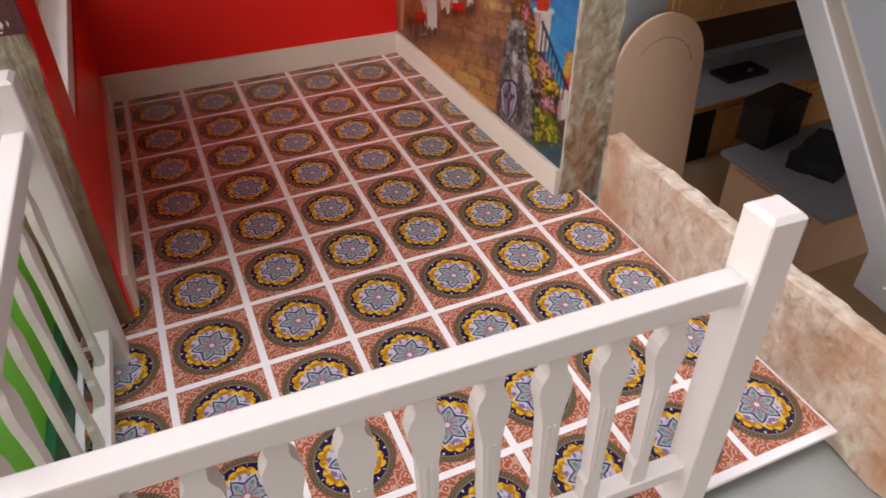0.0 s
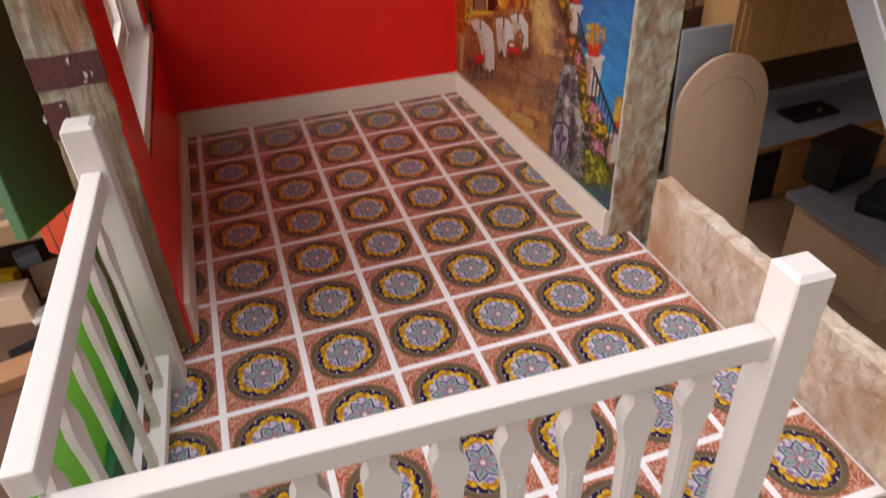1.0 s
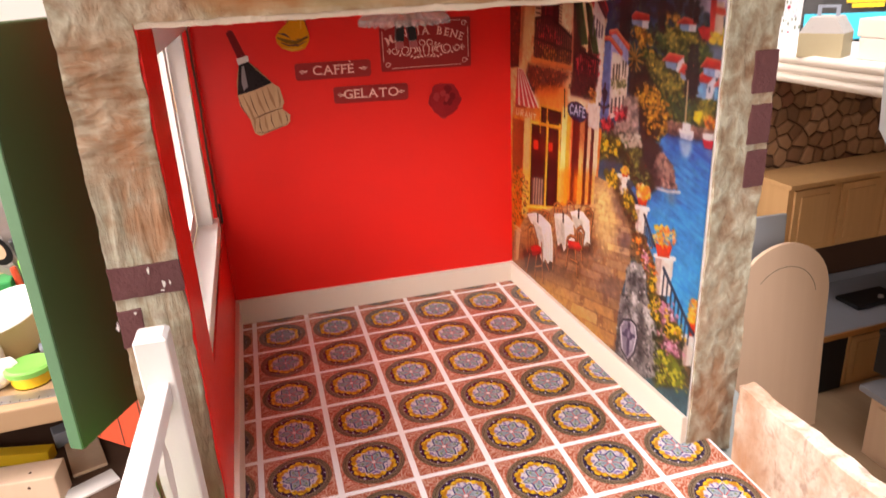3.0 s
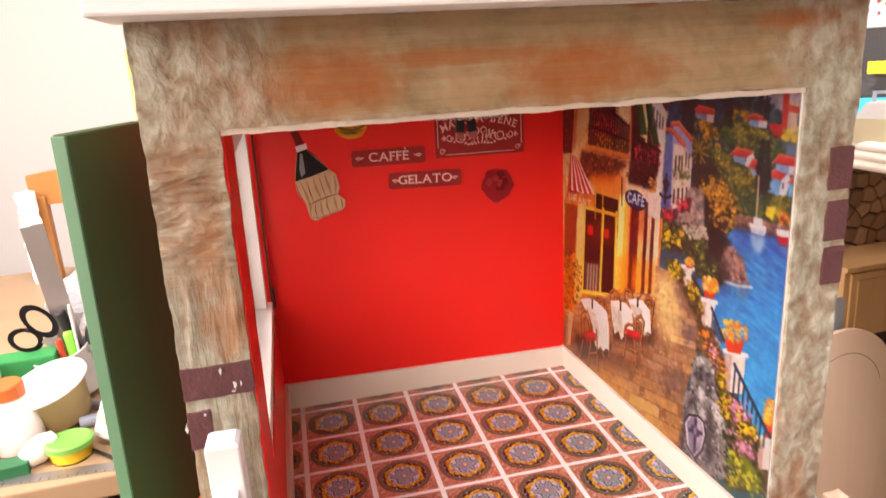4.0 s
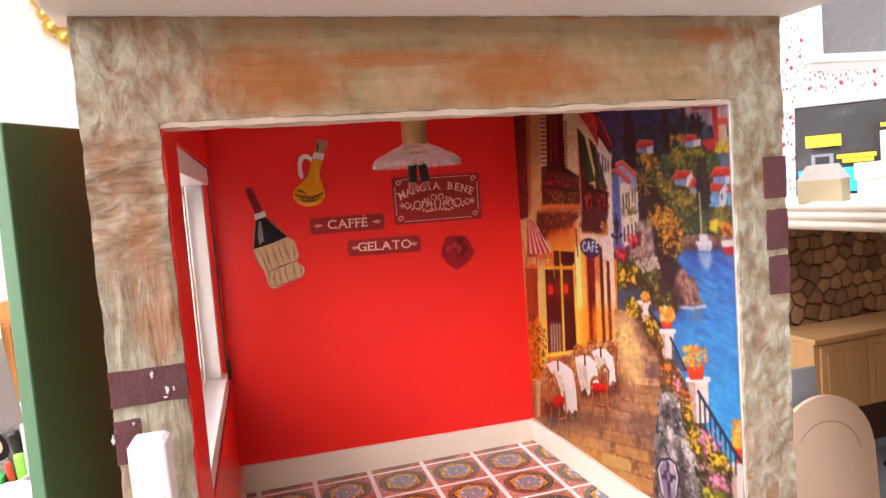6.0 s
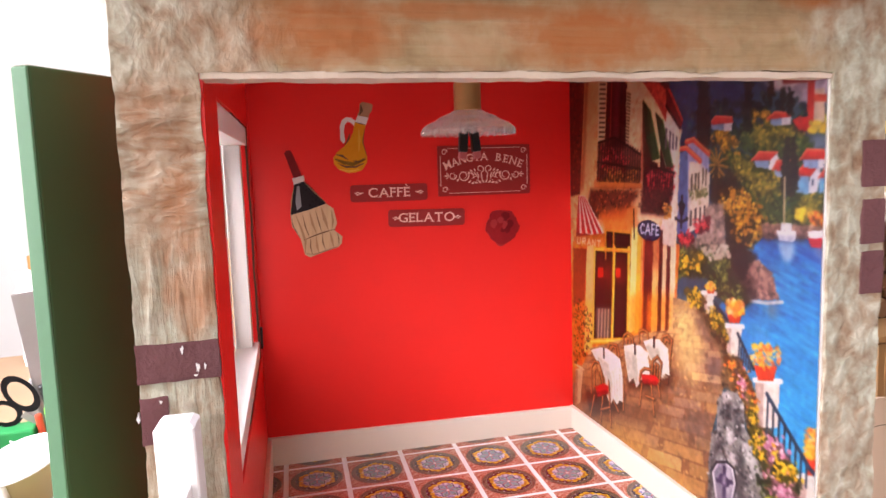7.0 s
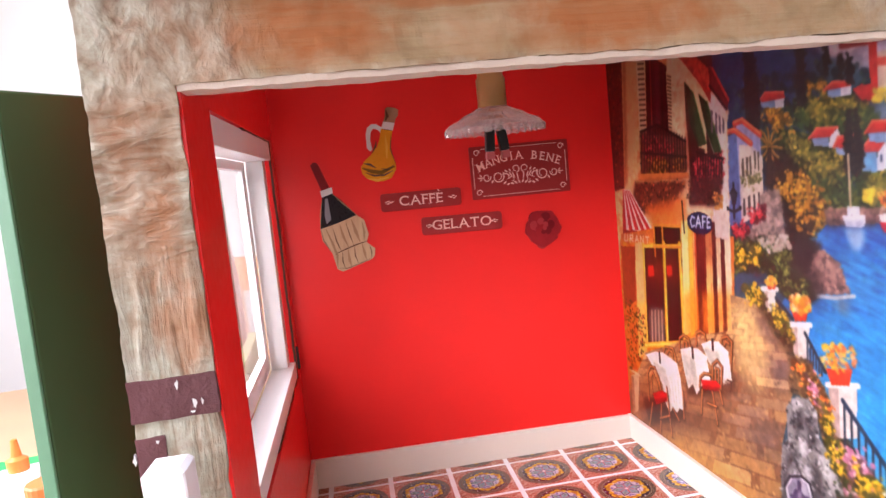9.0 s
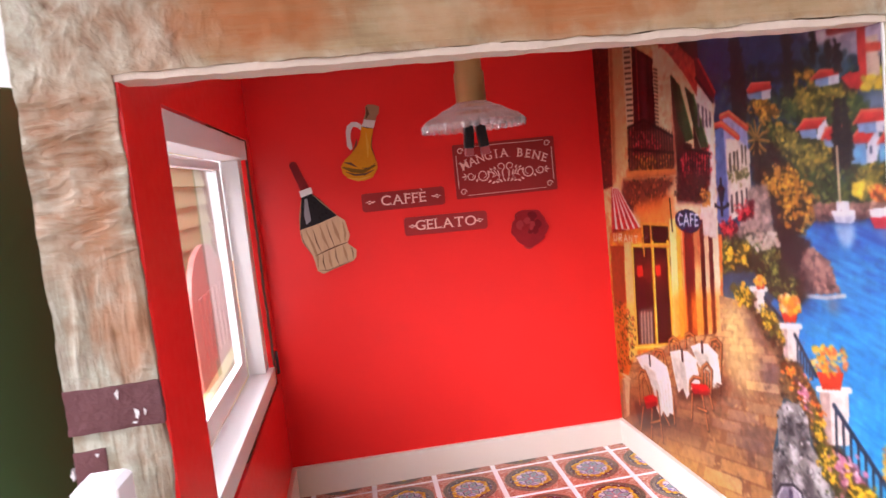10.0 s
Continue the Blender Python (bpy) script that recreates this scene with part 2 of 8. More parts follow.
box(bm, -1.14, -0.10, RY[0] - 0.1, RY[0], 1.36, RZ[1])
setting("wall_south", bm, WALLDIM, "unseen wall with a second window, coloured brown to cut bounced light", "wall")
setting("wall_east", boxed(RX[1], RX[1] + 0.1, RY[0], RY[1], RZ[0], RZ[1]), WALLDIM, "unseen wall coloured brown to cut bounced light", "wall")
bm = boxed(RX[0] - 0.1, RX[0], RY[0], -0.78, RZ[0], RZ[1])
box(bm, RX[0] - 0.1, RX[0], 0.92, RY[1], RZ[0], RZ[1])
box(bm, RX[0] - 0.1, RX[0], -0.78, 0.92, RZ[0], 0.02)
box(bm, RX[0] - 0.1, RX[0], -0.78, 0.92, 1.22, RZ[1])
setting("wall_west", bm, WALLW, "pale cream wall with the workroom's window", "wall")

# ---- more materials ----
GLASS = Mat("clear_glass", (1, 1, 1), 0.02)
GLASS.b.inputs["Transmission Weight"].default_value = 1.0
GLASS.b.inputs["IOR"].default_value = 1.22
BRASS = Mat("aged_brass", (0.55, 0.36, 0.14), 0.35, 0.75)
BRASS.roughness(BRASS.noise(300, 4) * 0.3 + 0.25)
STEEL = Mat("brushed_steel", (0.42, 0.40, 0.39), 0.38, 0.9)
STEEL.roughness(STEEL.noise(200, 4) * 0.25 + 0.28)
GAP = painted("raw_board_edge", (0.10, 0.055, 0.035), 0.85, 120, 0.35, 0.5)
CORAL = painted("coral_board", (0.66, 0.30, 0.23), 0.55, 30, 0.12)
CREAM = painted("cream_siding", (0.62, 0.54, 0.24), 0.55, 40, 0.08)
PINKGLOW = painted("pink_plastic", (0.42, 0.10, 0.10), 0.35, 60, 0.1)
REDBRICKISH = painted("brick_red_board", (0.50, 0.060, 0.022), 0.5, 50, 0.15)
RAWEDGE = painted("raw_plaster_edge", (0.60, 0.50, 0.40), 0.8, 90, 0.2, 0.5, 0.0006)
DARKGREEN = painted("deep_green", (0.015, 0.13, 0.05), 0.5, 40, 0.15)


def tile_print():
    """Printed majolica: six-petalled star, yellow garland, navy band with dots, rope ring, salmon scrolls."""
    m = Mat("majolica_tile", (0.5, 0.4, 0.3), 0.22, 0.0, 0.5)
    xyz = m.t.nodes.new("ShaderNodeSeparateXYZ")
    m.t.links.new(m.coords(), xyz.inputs[0])
    x, y = N(m.t, xyz.outputs[0]) * (1 / PX), N(m.t, xyz.outputs[1]) * (1 / PY)
    r = (x * x + y * y).op("SQRT") * 1.12
    th = y.op("ARCTAN2", x)
    n = m.noise(420, 3)

    point = ((th * (3 / math.pi)).op("FRACT") - 0.5).op("ABSOLUTE") * 2.0

    def cosk(k):
        return (th * float(k)).op("COSINE")

    vor = m.t.nodes.new("ShaderNodeTexVoronoi")
    vor.inputs["Scale"].default_value = 400
    m.t.links.new(m.coords(), vor.inputs["Vector"])
    scroll = (N(m.t, vor.outputs["Distance"]) * 16.0).op("SINE")
    c = m.mix(scroll.op("GREATER_THAN", 0.25), (0.42, 0.115, 0.060), (0.66, 0.38, 0.28))
    rope = m.mix((cosk(72) * 0.6 + (r * 260.0).op("SINE")).op("GREATER_THAN", 0.1), (0.070, 0.047, 0.028), (0.23, 0.175, 0.105))
    c = m.mix(r.below(0.478, 0.008), c, rope)
    c = m.mix(r.below(0.405, 0.006), c, (0.28, 0.22, 0.13))
    c = m.mix(r.below(0.394, 0.006), c, (0.018, 0.010, 0.060))
    dot = (r - 0.374).op("ABSOLUTE").below(0.012, 0.006) * cosk(18).op("GREATER_THAN", 0.88) * point.op("GREATER_THAN", 0.35)
    c = m.mix(dot, c, (0.75, 0.74, 0.72))
    corner = point * -1.0 + 1.0
    corner = corner * corner * (corner * -2.0 + 3.0)
    lobes = ((th * 9.0).op("SINE").op("ABSOLUTE") * 0.030) + corner * 0.046 + 0.298
    c = m.mix(r.below(lobes + 0.008, 0.006), c, (0.07, 0.03, 0.012))
    c = m.mix(r.below(lobes - 0.002, 0.006), c, m.mix(m.noise(700, 3).op("GREATER_THAN", 0.46), (0.42, 0.20, 0.010), (0.78, 0.50, 0.025)))
    c = m.mix((r - 0.298).op("ABSOLUTE").below(0.022, 0.012) * point.below(0.45, 0.25), c, (0.44, 0.19, 0.02))
    c = m.mix(r.below(cosk(18) * 0.008 + corner * 0.030 + 0.246, 0.008), c, m.mix(n.op("GREATER_THAN", 0.5), (0.22, 0.17, 0.36), (0.60, 0.56, 0.62)))
    halo = point.op("POWER", 1.5) * 0.100 + 0.186
    c = m.mix((r - halo).op("ABSOLUTE").below(0.008, 0.006), c, (0.62, 0.60, 0.66))
    star = point.op("POWER", 1.35) * 0.100 + 0.152
    c = m.mix(r.below(star + 0.010, 0.006), c, (0.010, 0.018, 0.13))
    c = m.mix(r.below(star - 0.012, 0.006), c, m.mix(n, (0.15, 0.225, 0.27), (0.36, 0.445, 0.48)))
    c = m.mix((r - (star - 0.038)).op("ABSOLUTE").below(0.006, 0.005) * point.op("GREATER_THAN", 0.3), c, (0.44, 0.50, 0.50))
    eye = (r - 0.168).op("ABSOLUTE").below(0.020, 0.01) * point.op("GREATER_THAN", 0.82)
    c = m.mix(eye, c, (0.09, 0.17, 0.09))
    c = m.mix((r - 0.168).op("ABSOLUTE").below(0.009, 0.006) * point.op("GREATER_THAN", 0.92), c, (0.34, 0.40, 0.12))
    vein = ((th * 3.0).op("COSINE").op("ABSOLUTE") * r).below(0.021, 0.008) * r.below(0.150, 0.01)
    c = m.mix(vein, c, (0.55, 0.06, 0.07))
    fold = ((th * 3.0).op("SINE").op("ABSOLUTE") * r).below(0.012, 0.006) * r.below(0.125, 0.01)
    c = m.mix(fold, c, (0.060, 0.075, 0.14))
    c = m.mix(r.below(0.030, 0.008), c, (0.78, 0.66, 0.66))
    m.colour(m.mix(1.0, c, (0.86, 0.84, 0.84), "MULTIPLY"))
    m.roughness(n * 0.12 + 0.16)
    m.b.inputs["Coat Weight"].default_value = 0.3
    m.b.inputs["Coat Roughness"].default_value = 0.12
    return m


TILEPRINT = tile_print()

# ---- the model house ----
LEFT = HOUSE @ pose(-0.0158, YF, 0, 0, 0, -2.3)
S_END = 0.189


def rough_box(x0, x1, y0, y1, z0, z1, step=0.0009, amp=0.0006, ridge=0.0, worn=0.0, seed=0.0):
    """A block with a fine skin of facets, pushed in and out like hand-laid plaster."""
    bm = bmesh.new()
    n = [max(1, round((b - a) / step)) for a, b in ((x0, x1), (y0, y1), (z0, z1))]
    verts = {}

    def vert(i, j, k):
        key = (i, j, k)
        if key not in verts:
            p = Vector((x0 + (x1 - x0) * i / n[0], y0 + (y1 - y0) * j / n[1], z0 + (z1 - z0) * k / n[2]))
            q = p * 95 + Vector((seed, 3.1, 7.7))
            d = noise.noise_vector(q) * amp + noise.noise_vector(q * 3.7) * amp * 0.45
            if ridge and not 0.085 < p.z < 0.115:
                low = noise.noise(Vector((p.x * 300 + 0.9 * noise.noise(p * 45), p.y * 160, p.z * 34 + seed)))
                high = noise.noise(Vector((p.x * 85, p.y * 60, p.z * 210 + 0.8 * noise.noise(p * 70))))
                f = min(1.0, max(0.0, (p.z - 0.128) / 0.02))
                d.y -= ridge * max(-0.2, (low * (1 - f) * 0.8 + high * f)) * min(1.0, max(0.0, (0.176 - p.z) / 0.006))
            edge = sum((i in (0, n[0]), j in (0, n[1]), k in (0, n[2])))
            if edge > 1 and worn:
                mid = Vector(((x0 + x1) / 2, (y0 + y1) / 2, (z0 + z1) / 2))
                d += (mid - p).normalized() * worn * (0.6 + noise.noise(q * 1.3))
            verts[key] = bm.verts.new(p + d)
        return verts[key]

    for ax in range(3):
        u, v = (ax + 1) % 3, (ax + 2) % 3
        for side in (0, n[ax]):
            for i in range(n[u]):
                for j in range(n[v]):
                    q = []
                    for du, dv in ((0, 0), (1, 0), (1, 1), (0, 1)):
                        k = [0, 0, 0]
                        k[ax], k[u], k[v] = side, i + du, j + dv
                        q.append(vert(*k))
                    bm.faces.new(q if side else q[::-1])
    return bm


wall_back = setting("wall_back", boxed(-0.004, 0.196, 0.0, 0.006, -0.006, 0.212), RED, "smooth glossy red painted back wall of the model room", "wall")
wall_back.matrix_world = BACK
WS, WZ = (0.034, 0.180), (0.0595, 0.1742)
bm = boxed(-0.006, 0.0, 0.0014, WS[0], -0.003, Z_TOP)
box(bm, -0.006, 0.0, WS[1], S_END, -0.003, Z_TOP)
box(bm, -0.006, 0.0, WS[0], WS[1], -0.003, WZ[0])
box(bm, -0.006, 0.0, WS[0], WS[1], WZ[1], Z_TOP)
wall_left = setting("wall_left", bm, RED, "red painted side wall with a window opening cut in it", "wall")
wall_left.matrix_world = LEFT
setting("wall_right", boxed(XR, XR + 0.005, YF + 0.0010, YB, -0.003, Z_TOP), WHITE, "side wall papered with a printed mural", "wall").matrix_world = HOUSE
setting("ceiling_model", boxed(-0.02, XR + 0.005, YF + 0.007, YB, Z_TOP, Z_TOP + 0.004), WHITE, "white ceiling board of the model room", "ceiling").matrix_world = HOUSE
setting("wall_left_outer", boxed(-0.0342, -0.0322, YF + 0.008, YB, -0.006, 0.05), STUCCO, "plastered outer side of the model house", "wall").matrix_world = HOUSE

front = thing("front_frame", "weathered plaster front frame with rust-brown washes", "house front", HOUSE, kind="structure")
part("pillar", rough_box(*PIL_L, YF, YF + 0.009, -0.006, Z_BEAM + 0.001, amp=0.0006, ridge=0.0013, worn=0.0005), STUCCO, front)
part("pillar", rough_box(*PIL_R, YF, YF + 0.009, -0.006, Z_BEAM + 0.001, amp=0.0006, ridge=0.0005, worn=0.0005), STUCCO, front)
part("beam", rough_box(PIL_L[0], PIL_R[1], YF, YF + 0.009, Z_BEAM, Z_TOP, amp=0.0006, worn=0.0002), STUCCO, front)
part("lintel_edge", rough_box(PIL_L[1], PIL_R[0], YF + 0.0006, YF + 0.0082, Z_BEAM - 0.0016, Z_BEAM + 0.0002, amp=0.0005, seed=2.0), RAWEDGE, front, "pale raw lower edge of the beam")
for x0, x1, z0, z1 in ((-0.0353, -0.0163, 0.1030, 0.1127), (-0.0353, -0.0288, 0.088, 0.0995), (0.1738, 0.1830, 0.1420, 0.1562), (0.1741, 0.1830, 0.1245, 0.1382), (0.1747, 0.1830, 0.1085, 0.1220)):
    part("brick", rough_box(x0, x1, YF - 0.0005, YF + 0.0088, z0, z1, step=0.0006, amp=0.00035, worn=0.0001, seed=x0 * 900 + z0 * 500), BRICKM, front, "maroon painted brick patch")

# bits of white paint on the maroon bricks
for x, z, w, h in ((-0.0247, 0.1108, 0.0009, 0.0024), (-0.0214, 0.1062, 0.0011, 0.0028), (-0.0197, 0.1064, 0.0006, 0.0018), (-0.0357, 0.095, 0.0010, 0.0026), (-0.0304, 0.0985, 0.0008, 0.0010), (-0.0219, 0.1043, 0.0012, 0.0006)):
    chip = [(x + w * 0.5 * math.cos(a) * (0.75 + 0.35 * math.sin(a * 3 + z * 900)), z + h * 0.5 * math.sin(a) * (0.8 + 0.3 * math.cos(a * 4 + x * 700))) for a in (2 * math.pi * k / 11 for k in range(11))]
    part("paint_fleck", prism(bmesh.new(), chip, YF - 0.0008, YF + 0.0005), RAILW, front, "chipped white paint fleck")

roof = thing("roof_edge", "white painted overhanging roof board above the front beam", "roof", HOUSE, kind="structure")
part("fascia", boxed(-0.0395, 0.1875, YF - 0.0235, YF + 0.012, Z_TOP, Z_TOP + 0.012, bevel=0.0008), WHITE, roof)
part("roof_board", boxed(-0.0315, 0.182, YF + 0.012, YB + 0.012, Z_TOP + 0.0042, Z_TOP + 0.012, bevel=0.0008), WHITE, roof)

base_back = setting("baseboard_back", boxed(-0.002, 0.1672, -0.0022, 0.0, -0.003, 0.0141, bevel=0.0003), TRIM, "cream painted wooden baseboard along the back wall", "baseboard")
base_back.matrix_world = BACK
base_right = setting("baseboard_right", boxed(XR - 0.0022, XR, YF + 0.001, YB, -0.003, 0.0143, bevel=0.0003), TRIM, "cream painted wooden baseboard under the mural", "baseboard")
base_right.matrix_world = HOUSE
base_left = setting("baseboard_left", boxed(0.0, 0.0022, 0.007, S_END - 0.003, -0.003, 0.0143, bevel=0.0003), TRIM, "cream painted wooden baseboard along the side wall", "baseboard")
base_left.matrix_world = LEFT

# window in the side wall
win = tagged(new("window_1"), "white wooden window with one pane in the red side wall", "window", "", "structure")
win.matrix_world = LEFT
a0, a1, b0, b1 = WS[0] + 0.0014, WS[1] - 0.0014, WZ[0] + 0.0012, WZ[1] - 0.0006
for nm, s0, s1, z0, z1 in (("casing_top", a0, a1, b1 - 0.0085, b1), ("casing_bottom", a0, a1, b0, b0 + 0.0075), ("casing_side", a0, a0 + 0.0012, b0 + 0.0075, b1 - 0.0085), ("casing_side", a1 - 0.0105, a1 - 0.0006, b0 + 0.0075, b1 - 0.0085)):
    part(nm, boxed(-0.011, -0.0032 if s0 > 0.1 else -0.0005, s0, s1, z0, z1, bevel=0.0004), WHITE, win)
c0, c1, d0, d1 = a0 + 0.0012, a1 - 0.0105, b0 + 0.0075, b1 - 0.0085
sash = part("sash", boxed(-0.0150, -0.0112, c0, c1, d1 - 0.004, d1, bevel=0.0004), WHITE, win)
for s0, s1, z0, z1 in ((c0, c1, d0, d0 + 0.0085), (c0, c0 + 0.0016, d0 + 0.0085, d1 - 0.004), (c1 - 0.0095, c1, d0 + 0.0085, d1 - 0.004)):
    part("sash_rail", boxed(-0.0150, -0.0112, s0, s1, z0, z1, bevel=0.0004), WHITE, sash)
pane = part("pane", boxed(-0.0135, -0.0128, c0 + 0.0016, c1 - 0.0095, d0 + 0.0085, d1 - 0.004), GLASS, win)
pane.visible_shadow = False
part("cut_edge", rough_box(-0.0012, -0.0002, WS[1] - 0.0010, WS[1] + 0.0006, WZ[0], WZ[1], amp=0.0004), GAP, win, "torn brown board edge beside the window")
part("cut_edge", rough_box(-0.004, -0.0006, WS[0] + 0.06, WS[1], WZ[1] - 0.0010, WZ[1] + 0.0010, amp=0.0005, seed=6), GAP, win, "torn brown board edge above the window")
part("cut_edge", rough_box(-0.004, -0.0006, WS[0] + 0.05, WS[1], WZ[0] - 0.0010, WZ[0] + 0.0014, amp=0.0005, seed=8), GAP, win, "torn brown board edge below the window")
part("black_catch", boxed(-0.002, 0.0012, WS[1] + 0.0002, WS[1] + 0.0022, 0.064, 0.075, bevel=0.0004), BLACK, win, "small black catch")

# mural printed on paper
INK = 0.67
MW, MH, STEP = 182.5, 203.0, 0.40
NA, NB = int(MW / STEP) + 1, int(MH / STEP) + 1
ga, gb = np.meshgrid(np.arange(NA) * STEP, np.arange(NB) * STEP, indexing="ij")
canvas = np.zeros((NA, NB, 3))
rng = np.random.default_rng(7)
last = [None]
HILLS = ((40, 62, 104), (48, 74, 114), (58, 90, 116), (36, 54, 88), (64, 92, 100))
FAR = ((30, 46, 56), (48, 70, 78), (76, 98, 80))
WOODS = ((34, 46, 36), (62, 84, 52), (112, 122, 60))
SEA = ((56, 144, 202), (74, 162, 214), (48, 124, 190), (92, 178, 220), (66, 154, 208))
DARKS = ((40, 30, 28), (56, 42, 34), (50, 52, 36), (30, 25, 26))
OLIVE = ((60, 66, 38), (120, 116, 52), (184, 160, 66))
GOLD = ((110, 86, 36), (190, 138, 40), (232, 184, 66))
GOLDEN = ((62, 46, 28), (178, 126, 30), (236, 188, 56))
BRIGHT = ((96, 90, 36), (226, 176, 36), (250, 218, 80))
GREENS = ((50, 54, 34), (96, 106, 52), (146, 150, 80))
REDS = ((96, 24, 34), (196, 50, 60), (232, 116, 120))
BLOOMS = ((110, 70, 40), (228, 120, 50), (240, 190, 70))
POT = ((240, 190, 60), (236, 150, 50), (226, 110, 60), (246, 214, 110), (210, 170, 60), (236, 200, 160))
PINK = ((120, 84, 90), (208, 140, 166), (238, 196, 208))
ROCK = ((150, 112, 104), (172, 134, 122), (110, 80, 76), (190, 152, 138), (80, 58, 58))
WARM = ((232, 160, 104), (244, 184, 128), (214, 130, 76), (250, 204, 156))
GLOW = ((222, 130, 46), (244, 170, 60), (190, 92, 36), (250, 196, 90))
STATUE = ((164, 160, 160), (124, 118, 118), (92, 88, 90), (214, 210, 208), (66, 62, 66), (144, 136, 132))


def inside(pts):
    hit = np.zeros(ga.shape, bool)
    for (x0, y0), (x1, y1) in zip(pts, pts[1:] + pts[:1]):
        if y0 != y1:
            hit ^= ((gb > min(y0, y1)) & (gb <= max(y0, y1))) & (ga < x0 + (gb - y0) * (x1 - x0) / (y1 - y0))
    return hit


def pairs(v):
    return [(v[k], v[k + 1]) for k in range(0, len(v), 2)]


def poly(c, *v):
    last[0] = inside(pairs(v))
    canvas[last[0]] = c


def wash(c0, c1, *_):
    canvas[:] = np.array(c0) + (np.array(c1) - np.array(c0)) * (1 - gb / MH)[..., None]


def fade(c0, c1):
    z = gb[last[0]]
    t = np.clip((z.max() - z) / (z.max() - z.min()) * 1.3, 0, 1)[:, None]
    canvas[last[0]] = np.array(c0) * (1 - t) + np.array(c1) * t


def soften(m, mm):
    """Box blur, twice, of a mask."""
    k = max(1, int(mm / STEP))
    for axis in (0, 1, 0, 1):
        pad = [(0, 0), (0, 0)]
        pad[axis] = (k + 1, k)
        s = np.cumsum(np.pad(m, pad, "edge"), axis)
        m = (np.diff(s, axis=axis) if k == 0 else (s[2 * k + 1:] - s[:-2 * k - 1] if axis == 0 else s[:, 2 * k + 1:] - s[:, :-2 * k - 1])) / (2 * k + 1)
    return m


def glaze(c, a, soft, *v):
    """A soft-edged veil of one colour."""
    m = soften(inside(pairs(v)).astype(float), soft * 0.6)[..., None] * a
    canvas[:] = canvas * (1 - m) + np.array(c) * m


def oval(c, x, y, rx, ry):
    last[0] = ((ga - x) / rx) ** 2 + ((gb - y) / ry) ** 2 < 1
    canvas[last[0]] = c


def line(c, w, *v):
    p = pairs(v)
    for (x0, y0), (x1, y1) in zip(p, p[1:]):
        i0, i1 = sorted((x0, x1))
        j0, j1 = sorted((y0, y1))
        s = (slice(max(0, int((i0 - w) / STEP) - 1), max(0, int((i1 + w) / STEP) + 2)), slice(max(0, int((j0 - w) / STEP) - 1), max(0, int((j1 + w) / STEP) + 2)))
        dx, dy = x1 - x0, y1 - y0
        t = np.clip(((ga[s] - x0) * dx + (gb[s] - y0) * dy) / max(dx * dx + dy * dy, 1e-9), 0, 1)
        d = np.hypot(ga[s] - x0 - t * dx, gb[s] - y0 - t * dy)
        k = np.clip((w * 0.55 - d) / 0.4 + 0.5, 0, 1)[..., None]
        canvas[s] = canvas[s] * (1 - k) + np.array(c) * k


def dab(c, x, y, size, flat=False):
    """One short brush stroke."""
    i, j = int(round(x / STEP)), int(round(y / STEP))
    rx, ry, an = size * rng.uniform(0.3, 0.75), size * rng.uniform(0.2, 0.45), rng.uniform(-0.9, 0.9)
    if flat:
        rx, ry, an = size * rng.uniform(0.7, 1.3), size * rng.uniform(0.08, 0.2), rng.uniform(-0.32, -0.12)
    k = int(size * 1.4 / STEP) + 1
    s = (slice(max(0, i - k), i + k + 1), slice(max(0, j - k), j + k + 1))
    u, w = (ga[s] - x) * math.cos(an) + (gb[s] - y) * math.sin(an), (gb[s] - y) * math.cos(an) - (ga[s] - x) * math.sin(an)
    f = np.clip((1.2 - np.hypot(u / rx, w / ry)) * 1.8, 0, 1)[..., None] * (rng.uniform(0.2, 0.5) if flat else rng.uniform(0.5, 0.95))
    canvas[s] = canvas[s] * (1 - f) + np.array(c) * rng.uniform(0.88, 1.1) * f


def spots(count, p):
    """Random places inside an outline."""
    xs, ys = [q[0] for q in p], [q[1] for q in p]
    ok, got = inside(p), []
    for _ in range(count * 6):
        x, y = rng.uniform(min(xs), max(xs)), rng.uniform(min(ys), max(ys))
        i, j = int(round(x / STEP)), int(round(y / STEP))
        if 0 <= i < NA and 0 <= j < NB and ok[i, j]:
            got.append((x, y))
            if len(got) == count:
                break
    return got


def dabs(cs, count, size, *v):
    """Short brush strokes scattered over an outline."""
    for x, y in spots(count, pairs(v)):
        dab(cs[rng.integers(len(cs))], x, y, size, cs is SEA)


def bush(cs, count, size, *v):
    """Leafy mass: dark ground, middle tone, then light tufts on the lit side."""
    p = pairs(v)
    for x, y in spots(int(count * 0.5), p):
        dab(cs[0], x, y, size * 1.3)
    for x, y in spots(max(3, count // 10), p):
        for _ in range(4):
            dab(cs[1], x + rng.normal(0, size * 0.8), y + rng.normal(0, size * 0.7), size * 0.9)
        for _ in range(3):
            dab(cs[-1], x + rng.normal(-0.3, size * 0.5), y + rng.normal(0.5, size * 0.45), size * 0.6)


